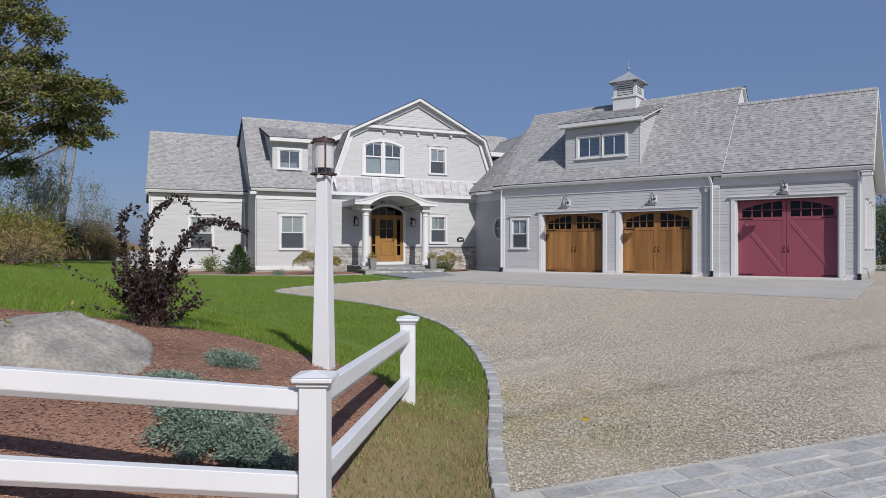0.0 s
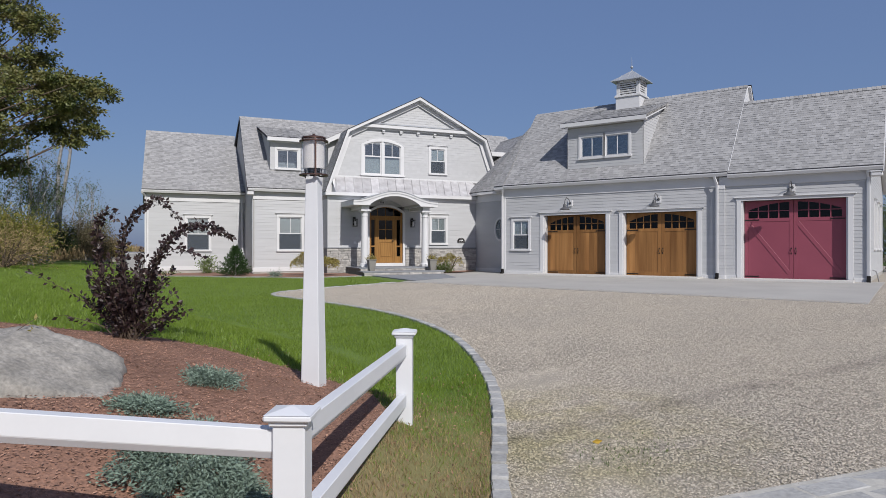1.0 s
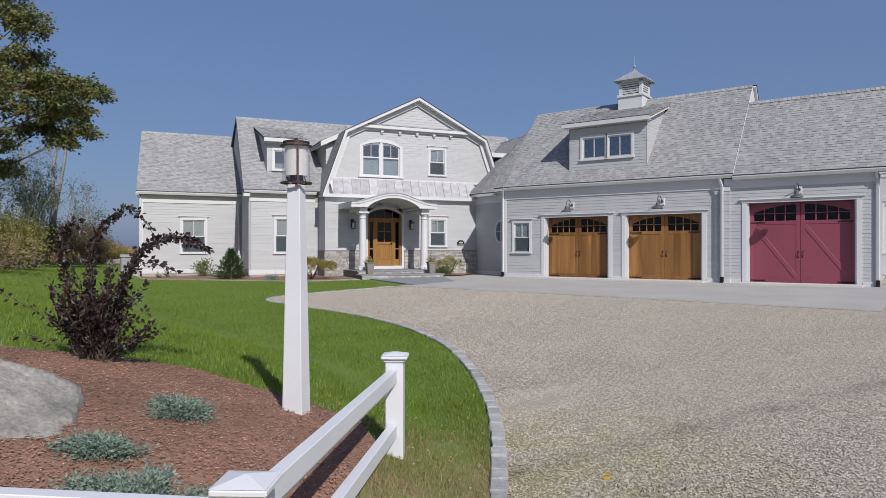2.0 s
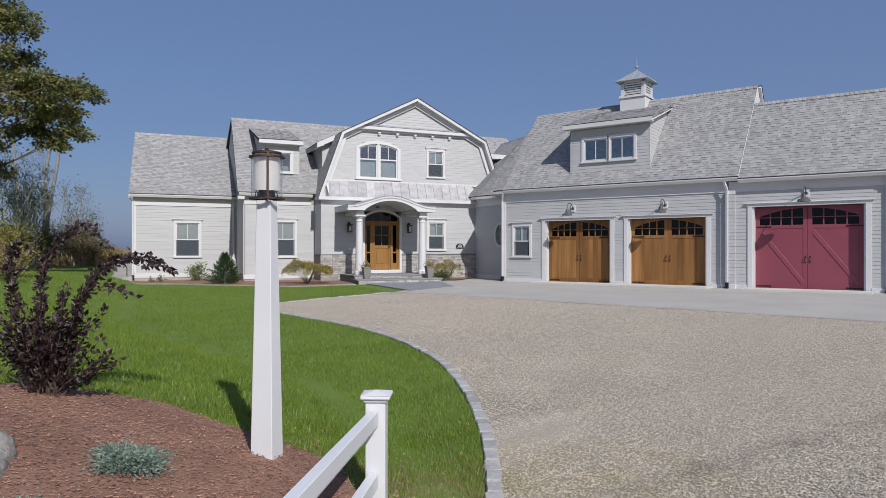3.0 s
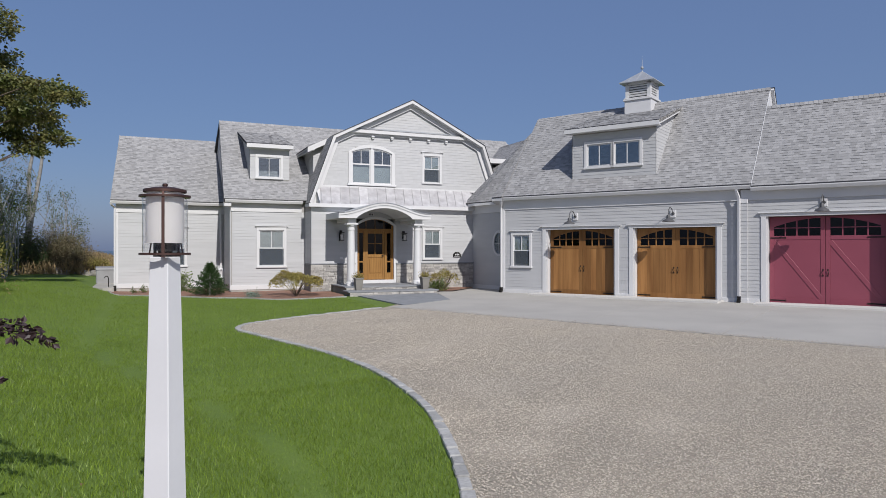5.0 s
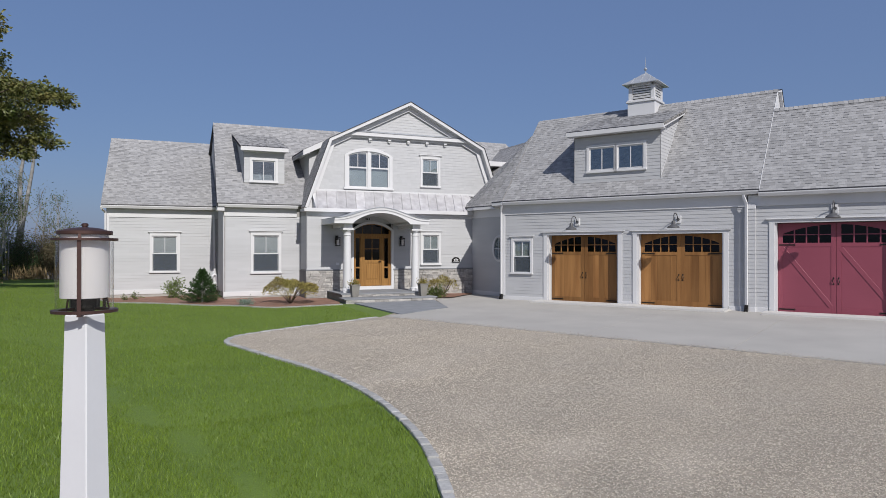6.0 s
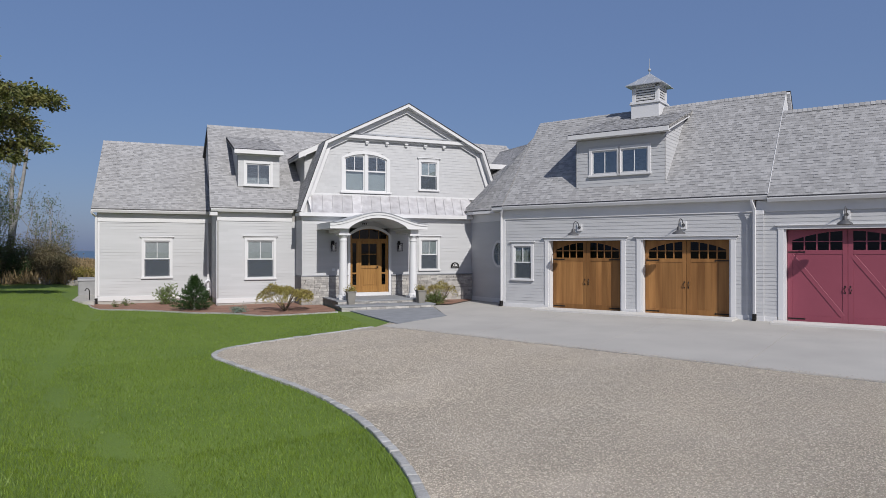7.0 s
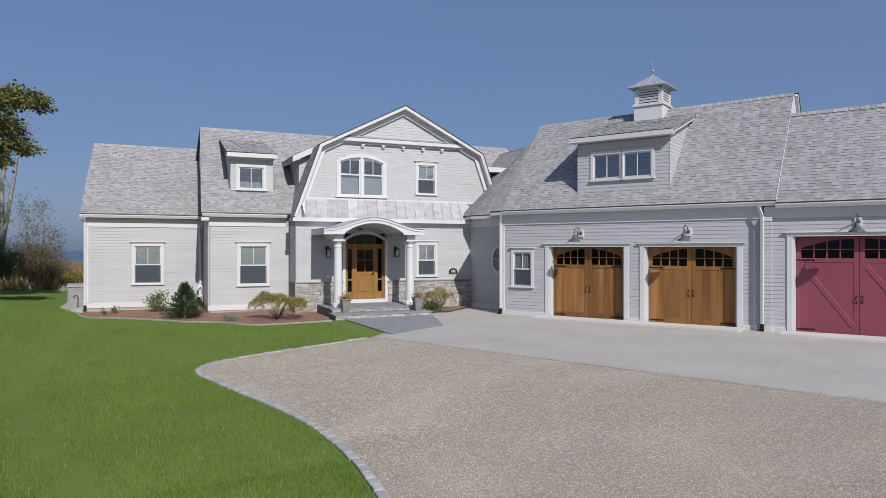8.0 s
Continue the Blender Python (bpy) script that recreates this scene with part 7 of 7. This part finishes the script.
# spreading junipers
def juniper(x, y, w, d, h, seed, count):
    rng = random.Random(seed)
    ob = thing("juniper", "low blue-green spreading juniper on bark mulch", "shrub", "junipers in the bed")
    bm = bmesh.new()
    pts, dirs = [], []
    for k in range(int(24 * w + 14)):
        a = rng.uniform(0, 2 * math.pi)
        s = math.sqrt(rng.uniform(0.1, 1.0))
        ex, ey = x + math.cos(a) * w / 2 * s, y + math.sin(a) * d / 2 * s
        foot = Vector((x + math.cos(a) * w * 0.06, y + math.sin(a) * d * 0.06, ground_z(x, y)))
        end = Vector((ex, ey, ground_z(ex, ey) + h * (1 - 0.6 * s * s) * rng.uniform(0.6, 1.1)))
        mid = foot.lerp(end, 0.5) + Vector((0, 0, h * 0.3))
        tube(bm, [foot, mid, end], 0.008, 4, 0.003, cap=False)
        for _ in range(count):
            t = rng.uniform(0.3, 1.05)
            q = mid.lerp(end, (t - 0.5) * 2) if t > 0.5 else foot.lerp(mid, t * 2)
            o = Vector((rng.gauss(0, 1), rng.gauss(0, 1), rng.gauss(0, 0.6)))
            pts.append(tuple(q + o * 0.038))
            dirs.append(tuple((end - mid).normalized() * 0.8 + Vector((o.x, o.y, 0.5)) * 0.5))
    part("stems", bm, M_TWIG, ob)
    leaf_mesh("foliage", pts, 0.024, M_JUNIPER, ob, "", 0.42, seed, 0.0, dirs)


juniper(-15.02, -20.1, 0.85, 0.7, 0.25, 51, 520)
juniper(-14.85, -20.3, 0.5, 0.5, 0.17, 52, 460)
juniper(-14.78, -18.66, 0.44, 0.36, 0.085, 53, 240)
juniper(-15.22, -19.4, 0.42, 0.3, 0.07, 54, 150)

# flowers in the planters
for k, pot in enumerate(POTS):
    rng = random.Random(80 + k)
    at = pot.matrix_basis.translation
    pts = [(rng.gauss(0, 0.09), rng.gauss(0, 0.09), 0.46 + abs(rng.gauss(0, 0.09))) for _ in range(420)]
    leaf_mesh("flowers", pts, 0.05, M_MAPLE, pot, "brown and orange fading flowers", 0.5, 81 + k, 0.0, [(0, 0, 0.5)] * 420)["kind"] = "stuff"
    bm = bmesh.new()
    for j in range(12):
        tube(bm, [(0, 0, 0.44), (rng.gauss(0, 0.1), rng.gauss(0, 0.1), 0.65 + rng.random() * 0.2)], 0.004, 4, 0.002)
    part("stems", bm, M_TWIG, pot)

# ---- boulder ----
CUTS = (((0.42, -0.12, 0.9), (0.115, 0, 0.42)), ((0.82, 0.1, 0.57), (0.77, 0, 0.12)), ((0.97, 0.28, -0.05), (0.80, 0, 0.0)), ((-0.14, -0.12, 0.98), (-0.2, 0, 0.36)),
        ((0.08, -0.78, 0.62), (0.2, -0.42, 0.22)), ((0.55, -0.8, 0.25), (0.6, -0.36, 0.0)), ((0, -1, 0.1), (0, -0.6, -0.1)), ((-0.4, -0.7, 0.58), (-0.5, -0.3, 0.2)),
        ((0, 0.9, 0.4), (0, 0.5, 0.1)), ((-1, 0, 0.2), (-0.95, 0, 0)), ((0, 0, -1), (0, 0, -0.5)))
bm = bmesh.new()
bmesh.ops.create_icosphere(bm, subdivisions=6, radius=1.0)
for v in bm.verts:
    p = v.co.normalized()
    total = 0.0
    for nn, at in CUTS:
        nn = Vector(nn).normalized()
        c = nn.dot(p)
        if c > 0.02:
            total += (c / nn.dot(Vector(at))) ** 150
    r = total ** (-1 / 150)
    q = p * r
    k = 0.026 * noise.noise(q * 3.1 + Vector((3, 1, 7))) + 0.018 * noise.noise(q * 8) + 0.010 * noise.noise(q * 21) + 0.008 * noise.noise(q * 48) - 0.03 * max(0.0, 0.06 - abs(noise.noise(q * 2.3 + Vector((9, 2, 4)))))
    v.co = q * (1 + k * 1.4) * 1.08
boulder = tagged(part("boulder", bm, M_ROCK, place=turned(-16.22, -18.72, 0.03, -22), smooth=True), "large pale grey granite boulder half sunk in mulch", "boulder")
bm = bmesh.new()
rng = random.Random(14)
dry, dryd = [], []
for k in range(7):
    p = Vector((-16.35 + rng.uniform(-0.5, 0.3), -18.75 + rng.uniform(-0.1, 0.15), 0.32))
    q = p + Vector((rng.uniform(0.1, 0.5), rng.uniform(-0.05, 0.3), rng.uniform(0.05, 0.25)))
    tube(bm, [p, p.lerp(q, 0.5) + Vector((0, 0, 0.04)), q], 0.005, 4, 0.002)
    for _ in range(16):
        dry.append(tuple(p.lerp(q, rng.random()) + Vector((rng.gauss(0, 1), rng.gauss(0, 1), rng.gauss(0, 1))) * 0.02))
vine = tagged(thing("dry_vine", "dry brown vine trailing over the boulder", "vine"))
part("stems", bm, M_TWIG, vine)
leaf_mesh("foliage", dry, 0.05, M_MAPLE, vine, "", 0.4, 15)


# ---- mulch beds ----
def bed(name, outline, label, lift, inner=None):
    """A mulched bed that follows the ground: its outline filled and cut into small faces."""
    bm = bmesh.new()
    vs = [bm.verts.new((x, y, 0)) for x, y in outline]
    bm.faces.new(vs)
    bmesh.ops.triangulate(bm, faces=bm.faces)
    xs_, ys_ = [p[0] for p in outline], [p[1] for p in outline]
    for x in np.arange(math.floor(min(xs_)), max(xs_), 0.4):
        bmesh.ops.bisect_plane(bm, geom=bm.verts[:] + bm.edges[:] + bm.faces[:], plane_co=(x, 0, 0), plane_no=(1, 0, 0))
    for y in np.arange(math.floor(min(ys_)), max(ys_), 0.4):
        bmesh.ops.bisect_plane(bm, geom=bm.verts[:] + bm.edges[:] + bm.faces[:], plane_co=(0, y, 0), plane_no=(0, 1, 0))
    for v in bm.verts:
        v.co.z = ground_z(v.co.x, v.co.y) + lift
    return tagged(part(name, bm, M_MULCH, smooth=True), label, "mulch bed", kind="structure")


def inside(x, y, poly):
    odd = False
    for (x0, y0), (x1, y1) in zip(poly, poly[1:] + poly[:1]):
        if (y0 > y) != (y1 > y) and x < (x1 - x0) * (y - y0) / (y1 - y0) + x0:
            odd = not odd
    return odd


BED1 = [(-14.95, -22.0), (-14.85, -21.25), (-14.15, -20.0), (-13.42, -18.78), (-13.42, -18.3), (-13.75, -17.95), (-14.15, -17.6), (-14.55, -17.15), (-15.1, -16.92), (-15.9, -16.8), (-16.8, -16.4), (-18.0, -15.7), (-19.5, -15.5), (-19.5, -20.5), (-17.5, -22.0)]
EDGE = [(-15.5, 8.7), (-15.26, 7.5), (-13.8, 6.3), (-12.6, 5.0), (-11.86, 4.1), (-11.2, 3.7), (-10.66, 3.2), (-10.2, 2.4), (-9.6, 2.0), (-8.65, 1.95), (-7.3, 2.05)]
EDGE_LINE = fine_curve(EDGE, 0.05)
BED2 = [(p.x, p.y) for p in EDGE_LINE[::6]] + [(-7.2, 3.0), (-7.2, 5.3), (-7.9, 5.3), (-7.9, 6.6), (-10.9, 6.6), (-10.9, 9.35), (-15.3, 9.35)]
BED3 = [(-3.55, 3.2), (-2.6, 3.0), (-1.7, 3.9), (-0.9, 4.6), (-0.8, 5.3), (-3.55, 5.3)]
bed("ground_bed", BED1, "reddish-brown bark mulch bed behind the fence", 0.02)
bed("ground_bed", BED2, "reddish-brown bark mulch bed along the house", 0.03)
bed("ground_bed", BED3, "small bark mulch bed beside the steps", 0.05)
rng = np.random.default_rng(5)
chips = []
while len(chips) < 52000:
    x, y = rng.uniform(-17.6, -13.1), rng.uniform(-21.6, -16.3)
    if inside(x, y, BED1):
        chips.append((x, y, ground_z(x, y) + 0.022 + rng.uniform(0, 0.012)))
mulch = leaf_mesh("bark_chips", chips, 0.029, M_CHIP, None, "", 0.34, 6, 0.0, np.tile([0, 0, 0.05], (len(chips), 1)), 0.5)
me = mulch.data
arr = np.empty(len(me.vertices) * 3)
me.vertices.foreach_get("co", arr)
arr = arr.reshape(-1, 4, 3)
arr[:, :, 2] = arr[:, :1, 2] + (arr[:, :, 2] - arr[:, :1, 2]) * 0.22
me.vertices.foreach_set("co", arr.ravel())
tagged(mulch, "loose reddish-brown bark chips on the bed", "mulch", kind="stuff")

# stone edging of the house bed
edging = thing("edging", "pale stone edging round the house bed", "edging", kind="structure")
bm = bmesh.new()
for a, b in zip(EDGE_LINE[::5], EDGE_LINE[5::5]):
    d = (b - a).normalized() * 0.002
    a, b = a + d, b - d
    w = Vector((-(b - a).y, (b - a).x)).normalized() * 0.035
    slab(bm, [(p.x, p.y, ground_z(p.x, p.y) - 0.05) for p in (a - w, b - w, b + w, a + w)], (0, 0, 0.095))
ob = part("edge_stone", bm, M_GRANITE, edging)
ob["kind"] = "stuff"


def block_mesh(name, material, seed, edge=0.05, rough=0.03):
    """A unit block with softened, uneven edges, standing on z = 0."""
    r = random.Random(seed)
    bm = bmesh.new()
    box(bm, -0.5, 0.5, -0.5, 0.5, 0, 1)
    bmesh.ops.bevel(bm, geom=list(bm.edges), offset=edge, segments=1, affect="EDGES")
    for v in bm.verts:
        v.co += Vector((r.uniform(-1, 1), r.uniform(-1, 1), r.uniform(-1, 0.4))) * rough
    bmesh.ops.recalc_face_normals(bm, faces=bm.faces)
    me = bpy.data.meshes.new(name)
    bm.to_mesh(me)
    bm.free()
    me.materials.append(material)
    return me


# ---- granite kerb ----
kerb = thing("kerb", "grey granite block kerb between lawn and gravel", "kerb", kind="structure")
blocks = [block_mesh("kerb_stone", M_GRANITE, 20 + k, 0.06, 0.035) for k in range(5)]
rnd = random.Random(9)
i = 0
while i < len(KERB_LINE) - 7:
    n = min(rnd.choice((4, 5, 5, 6)), len(KERB_LINE) - 1 - i)
    a, b = KERB_LINE[i], KERB_LINE[i + n]
    c = (a + b) / 2
    d = b - a
    nrm = Vector((-d.y, d.x)).normalized()
    c = c + nrm * 0.072
    ob = link_mesh("kerb_stone", blocks[rnd.randrange(5)], None, kerb)
    gz = plane_z(c.x, c.y)
    ob.matrix_basis = Matrix.LocRotScale((c.x, c.y, gz - 0.16), Euler((rnd.uniform(-0.02, 0.02), rnd.uniform(-0.02, 0.02), math.atan2(d.y, d.x) + rnd.uniform(-0.02, 0.02))), (d.length - 0.008, 0.128 + rnd.uniform(-0.014, 0.014), 0.183 + rnd.uniform(-0.006, 0.008)))
    i += n

# ---- granite setts across the drive's mouth ----
setts = thing("pavement_setts", "band of grey granite setts across the drive's mouth", "pavement", kind="structure")
bm = bmesh.new()
for k in range(20):
    xa, xb = -13.35 + k * 0.5, -12.85 + k * 0.5
    ya, yb = -20.6 - 0.112 * (xa + 13.35), -20.6 - 0.112 * (xb + 13.35)
    slab(bm, [(x, y, plane_z(x, y) + 0.0095) for x, y in ((xa, ya), (xb, yb), (xb, yb - 1.7), (xa, ya - 1.7))], (0, 0, -0.06))
part("sett_bed", bm, M_SAND, setts, weld=True)
setm = [block_mesh("sett", M_GRANITE, 40 + k, 0.045, 0.035) for k in range(5)]
way, across = Vector((1, -0.112)).normalized(), Vector((0.112, 1)).normalized()
for row in range(7):
    s = rnd.uniform(0, 0.2)
    while s < (7.5 if row < 5 else 6.0):
        L = rnd.uniform(0.26, 0.46) if row else rnd.uniform(0.3, 0.5)
        c = Vector((-13.2, -20.66)) + way * (s + L / 2) - across * (0.09 + row * 0.215)
        ob = link_mesh("sett", setm[rnd.randrange(5)], None, setts)
        gz = plane_z(c.x, c.y)
        slope = Vector((plane_z(c.x + 0.5, c.y) - plane_z(c.x - 0.5, c.y), plane_z(c.x, c.y + 0.5) - plane_z(c.x, c.y - 0.5)))
        tilt = Vector((0, 0, 1)).rotation_difference(Vector((-slope.x, -slope.y, 1)).normalized()).to_matrix().to_4x4()
        ob.matrix_basis = Matrix.Translation((c.x, c.y, gz - 0.128)) @ tilt @ Matrix.LocRotScale((0, 0, 0), Euler((rnd.uniform(-0.006, 0.006), rnd.uniform(-0.006, 0.006), math.atan2(way.y, way.x) + rnd.uniform(-0.012, 0.012))), (L - 0.007, 0.188 + rnd.uniform(-0.008, 0.008), 0.143 + rnd.uniform(-0.004, 0.004)))
        s += L

# ---- ledge stones ----
stonem = [block_mesh("ledge_stone", M_STONE, 60 + k) for k in range(6)]


def ledge(parent, x0, x1, z0, z1, y):
    z = z0
    while z < z1 - 0.01:
        h = min(rnd.choice((0.04, 0.055, 0.065, 0.08, 0.10)), z1 - z)
        x = x0
        while x < x1 - 0.01:
            w = min(rnd.uniform(0.10, 0.36), x1 - x)
            if x1 - x - w < 0.08:
                w = x1 - x
            ob = link_mesh("ledge_stone", stonem[rnd.randrange(6)], None, parent)
            t = 0.055 + rnd.uniform(0, 0.03)
            ob.matrix_basis = Matrix.LocRotScale((x + w / 2, y - t / 2, z + 0.003), None, (w - 0.006, t, h - 0.006))
            x += w
        z += h


ledge(stone_wall, -7.98, -6.12, -0.08, 1.083, CY - 0.02)
ledge(stone_wall, -4.28, -0.62, -0.08, 1.083, CY - 0.02)
ledge(steps, -7.08, -3.72, 0.142, 0.229, 3.14)
ledge(steps, -7.16, -3.62, -0.06, 0.089, 2.34)

# ---- loose gravel ----
rng = np.random.default_rng(11)
octa = np.array([(1, 0, 0), (-1, 0, 0), (0, 1, 0), (0, -1, 0), (0, 0, 1)], float)
of = np.array([(0, 2, 4), (2, 1, 4), (1, 3, 4), (3, 0, 4)])
P = []
for dens, y0, y1, reach in ((3900, -21.9, -17.0, 7.5), (2500, -17.0, -13.0, 15.0), (1700, -13.0, -6.0, 14.0), (1300, -6.0, -3.0, 9.0)):
    cnt = int(dens * (y1 - y0) * reach)
    y = rng.uniform(y0, y1, cnt)
    x = np.interp(y, KY, KX) - 0.03 + rng.uniform(0, 1, cnt) * reach
    ok = ((-x * SG + y * CG) < np.where(x * CG + y * SG < 11.95, -7.4 + rng.exponential(0.09, cnt) - 0.105 * (x * CG + y * SG + 1.74), 0.3)) & (y > -20.62 - 0.112 * (x + 13.35))
    big = 1.0 if dens > 3000 else (1.05 if dens > 2000 else 1.15)
    P.append(np.stack([x[ok], y[ok], np.full(ok.sum(), big)], 1))
P = np.concatenate(P)
v = np.clip(-P[:, 0] * SG + P[:, 1] * CG, -24, 0)
pz = -0.02 - 0.00117 * v * v
along = P[:, 0] * CG + P[:, 1] * SG
pz = np.where((v > -7.36 - 0.105 * (along + 1.74)) & (along > -1.7) & (along < 11.9), pz + 0.018, pz)
n = len(P)
ang = rng.uniform(0, 2 * np.pi, n)
sx, sy, sz = (rng.uniform(0.007, 0.0165, n) * P[:, 2], rng.uniform(0.006, 0.0125, n) * P[:, 2], rng.uniform(0.0037, 0.008, n) * P[:, 2])
loc = octa[None] * np.stack([sx, sy, sz], 1)[:, None, :]
loc = loc + rng.uniform(-0.25, 0.25, (n, 5, 3)) * np.stack([sx, sy, sz], 1)[:, None, :]
ca, sa = np.cos(ang)[:, None], np.sin(ang)[:, None]
wx, wy = loc[:, :, 0] * ca - loc[:, :, 1] * sa, loc[:, :, 0] * sa + loc[:, :, 1] * ca
verts = np.stack([wx + P[:, :1], wy + P[:, 1:2], loc[:, :, 2] + (pz + 0.004)[:, None]], 2).reshape(-1, 3)
faces = (np.arange(n)[:, None, None] * 5 + of[None]).reshape(-1, 3)
me = bpy.data.meshes.new("gravel")
me.from_pydata(verts.tolist(), [], faces.tolist())
tagged(link_mesh("gravel", me, M_PEBBLE), "loose beige and grey pea gravel", "gravel", kind="stuff")

# fallen leaf and small weeds on the gravel
fallen = leaf_mesh("fallen_leaf", [(-12.0, -19.55, plane_z(-12.0, -19.55) + 0.02)], 0.085, M_FALLEN, None, "", 0.6, 3, 0.0, [(0.8, 0.2, 0.1)])
tagged(fallen, "single yellow fallen leaf on the gravel", "leaf")
wp = [(-11.95 + rng.normal() * 0.22, -19.85 + rng.normal() * 0.15) for _ in range(260)]
weeds = leaf_mesh("weeds", [(x, y, plane_z(x, y)) for x, y in wp], 0.03, M_GREENLEAF, None, "", 0.25, 4, 0.0, [(0, 0, 0.8)] * 260)
tagged(weeds, "thin green weeds in the gravel", "weeds", kind="stuff")

lit = np.stack([rng.uniform(-14.9, -11.3, 3200), rng.uniform(-21.2, -16.6, 3200)], 1)
lit = lit[(lit[:, 0] < np.interp(np.clip(lit[:, 1], -20.8, -2.3), KY, KX) - 0.2) & (rng.random(len(lit)) < np.clip((-16.4 - lit[:, 1]) / 3.0, 0.05, 0.7))]
litter = leaf_mesh("leaf_litter", [(x, y, ground_z(x, y) + 0.025) for x, y in lit], 0.022, M_CHIP, None, "", 0.5, 24, 0.0, np.tile([0, 0, 0.2], (len(lit), 1)))
tagged(litter, "small brown leaf scraps on the thin lawn", "leaf litter", kind="stuff")

# ---- grass ----
rng = np.random.default_rng(12)
G = []
for dens, x0, x1, y0, y1, size in ((3900, -14.9, -11.0, -21.6, -17.0, 0.046), (2300, -18.5, -10.5, -17.4, -12.0, 0.05), (1400, -20.0, -10.3, -12.2, -5.0, 0.05), (750, -22.0, -7.0, -5.0, 3.2, 0.052), (380, -22.0, -11.0, 3.0, 14.0, 0.056)):
    cnt = int(dens * (x1 - x0) * (y1 - y0))
    G.append(np.stack([rng.uniform(x0, x1, cnt), rng.uniform(y0, y1, cnt), np.full(cnt, size)], 1))
G = np.concatenate(G)
kx = np.interp(np.clip(G[:, 1], -20.8, -2.3), KY, KX)
keep = G[:, 0] < kx - 0.16
keep &= ~((G[:, 1] > -2.3) & (G[:, 0] > -6.80))
G = G[keep]


def inside_many(p, poly):
    odd = np.zeros(len(p), bool)
    for (x0, y0), (x1, y1) in zip(poly, poly[1:] + poly[:1]):
        if y0 == y1:
            continue
        cross = (y0 > p[:, 1]) != (y1 > p[:, 1])
        odd ^= cross & (p[:, 0] < (x1 - x0) * (p[:, 1] - y0) / (y1 - y0) + x0)
    return odd


G = G[~inside_many(G, BED1) & ~inside_many(G, BED2) & ~inside_many(G, [(q.x, q.y) for q in PAD_LINE])]
vv = np.clip(-G[:, 0] * SG + G[:, 1] * CG, -24, 0)
st = np.clip((G[:, 1] + 17) / 12, 0, 1)
st = -12.45 - 2.6 * st * st * (3 - 2 * st) - 0.35 * np.maximum(0, -18.3 - G[:, 1]) - 0.7 * np.maximum(0, -19.5 - G[:, 1])
dd = np.maximum(0, st - G[:, 0])
tp = np.clip((G[:, 1] + 6) / 16, 0, 1)
tp = 1.4 - 0.9 * tp * tp * (3 - 2 * tp)
gz_ = -0.02 - 0.00117 * vv * vv + tp * (1 - np.exp(-0.44 * dd * dd / (dd + 0.35) / tp))
n = len(G)
a = rng.uniform(0, 2 * np.pi, n)
h = G[:, 2] * rng.uniform(0.6, 1.25, n)
w = 0.0032 * (G[:, 2] / 0.05) ** 1.25 * rng.uniform(0.8, 1.3, n)
lean = rng.normal(0, 0.45, (n, 2)) * h[:, None]
b0 = np.stack([G[:, 0] - np.cos(a) * w, G[:, 1] - np.sin(a) * w, gz_ - 0.004], 1)
b1 = np.stack([G[:, 0] + np.cos(a) * w, G[:, 1] + np.sin(a) * w, gz_ - 0.004], 1)
tip = np.stack([G[:, 0] + lean[:, 0], G[:, 1] + lean[:, 1], gz_ + h], 1)
dry = (G[:, 1] < -17.6 + 0.5 * np.sin(G[:, 0] * 3)) & (rng.random(n) < np.clip((-17.6 - G[:, 1]) / 2.2, 0, 0.78))
for name, m, material, label in (("grass", ~dry, M_GRASS, "short green mown grass"), ("dry_grass", dry, M_DRYGRASS, "thin dry grass along the kerb")):
    k = int(m.sum())
    vs = np.stack([b0[m], b1[m], tip[m]], 1).reshape(-1, 3)
    me = bpy.data.meshes.new(name)
    me.from_pydata(vs.tolist(), [], np.arange(k * 3).reshape(-1, 3).tolist())
    tagged(link_mesh(name, me, material), label, "grass", kind="stuff")

# dune grass towards the sea
rng = np.random.default_rng(13)
cnt = 36000
x, y = rng.uniform(-30, -13.5, cnt), 17 + 24 * rng.random(cnt)
pts = [(p, q, ground_z(p, q)) for p, q in zip(x, y)]
pts = [p for p in pts if noise.noise((p[0] * 0.7, p[1] * 0.7, 2.0)) > -0.15]
cnt = len(pts)
dune = leaf_mesh("dune_grass", pts, 0.55, M_DRYGRASS, None, "", 0.05, 14, 0.0, np.tile([0, 0, 1.5], (cnt, 1)), 0.6)
tagged(dune, "tall tan dune grass behind the house", "grass", kind="stuff")
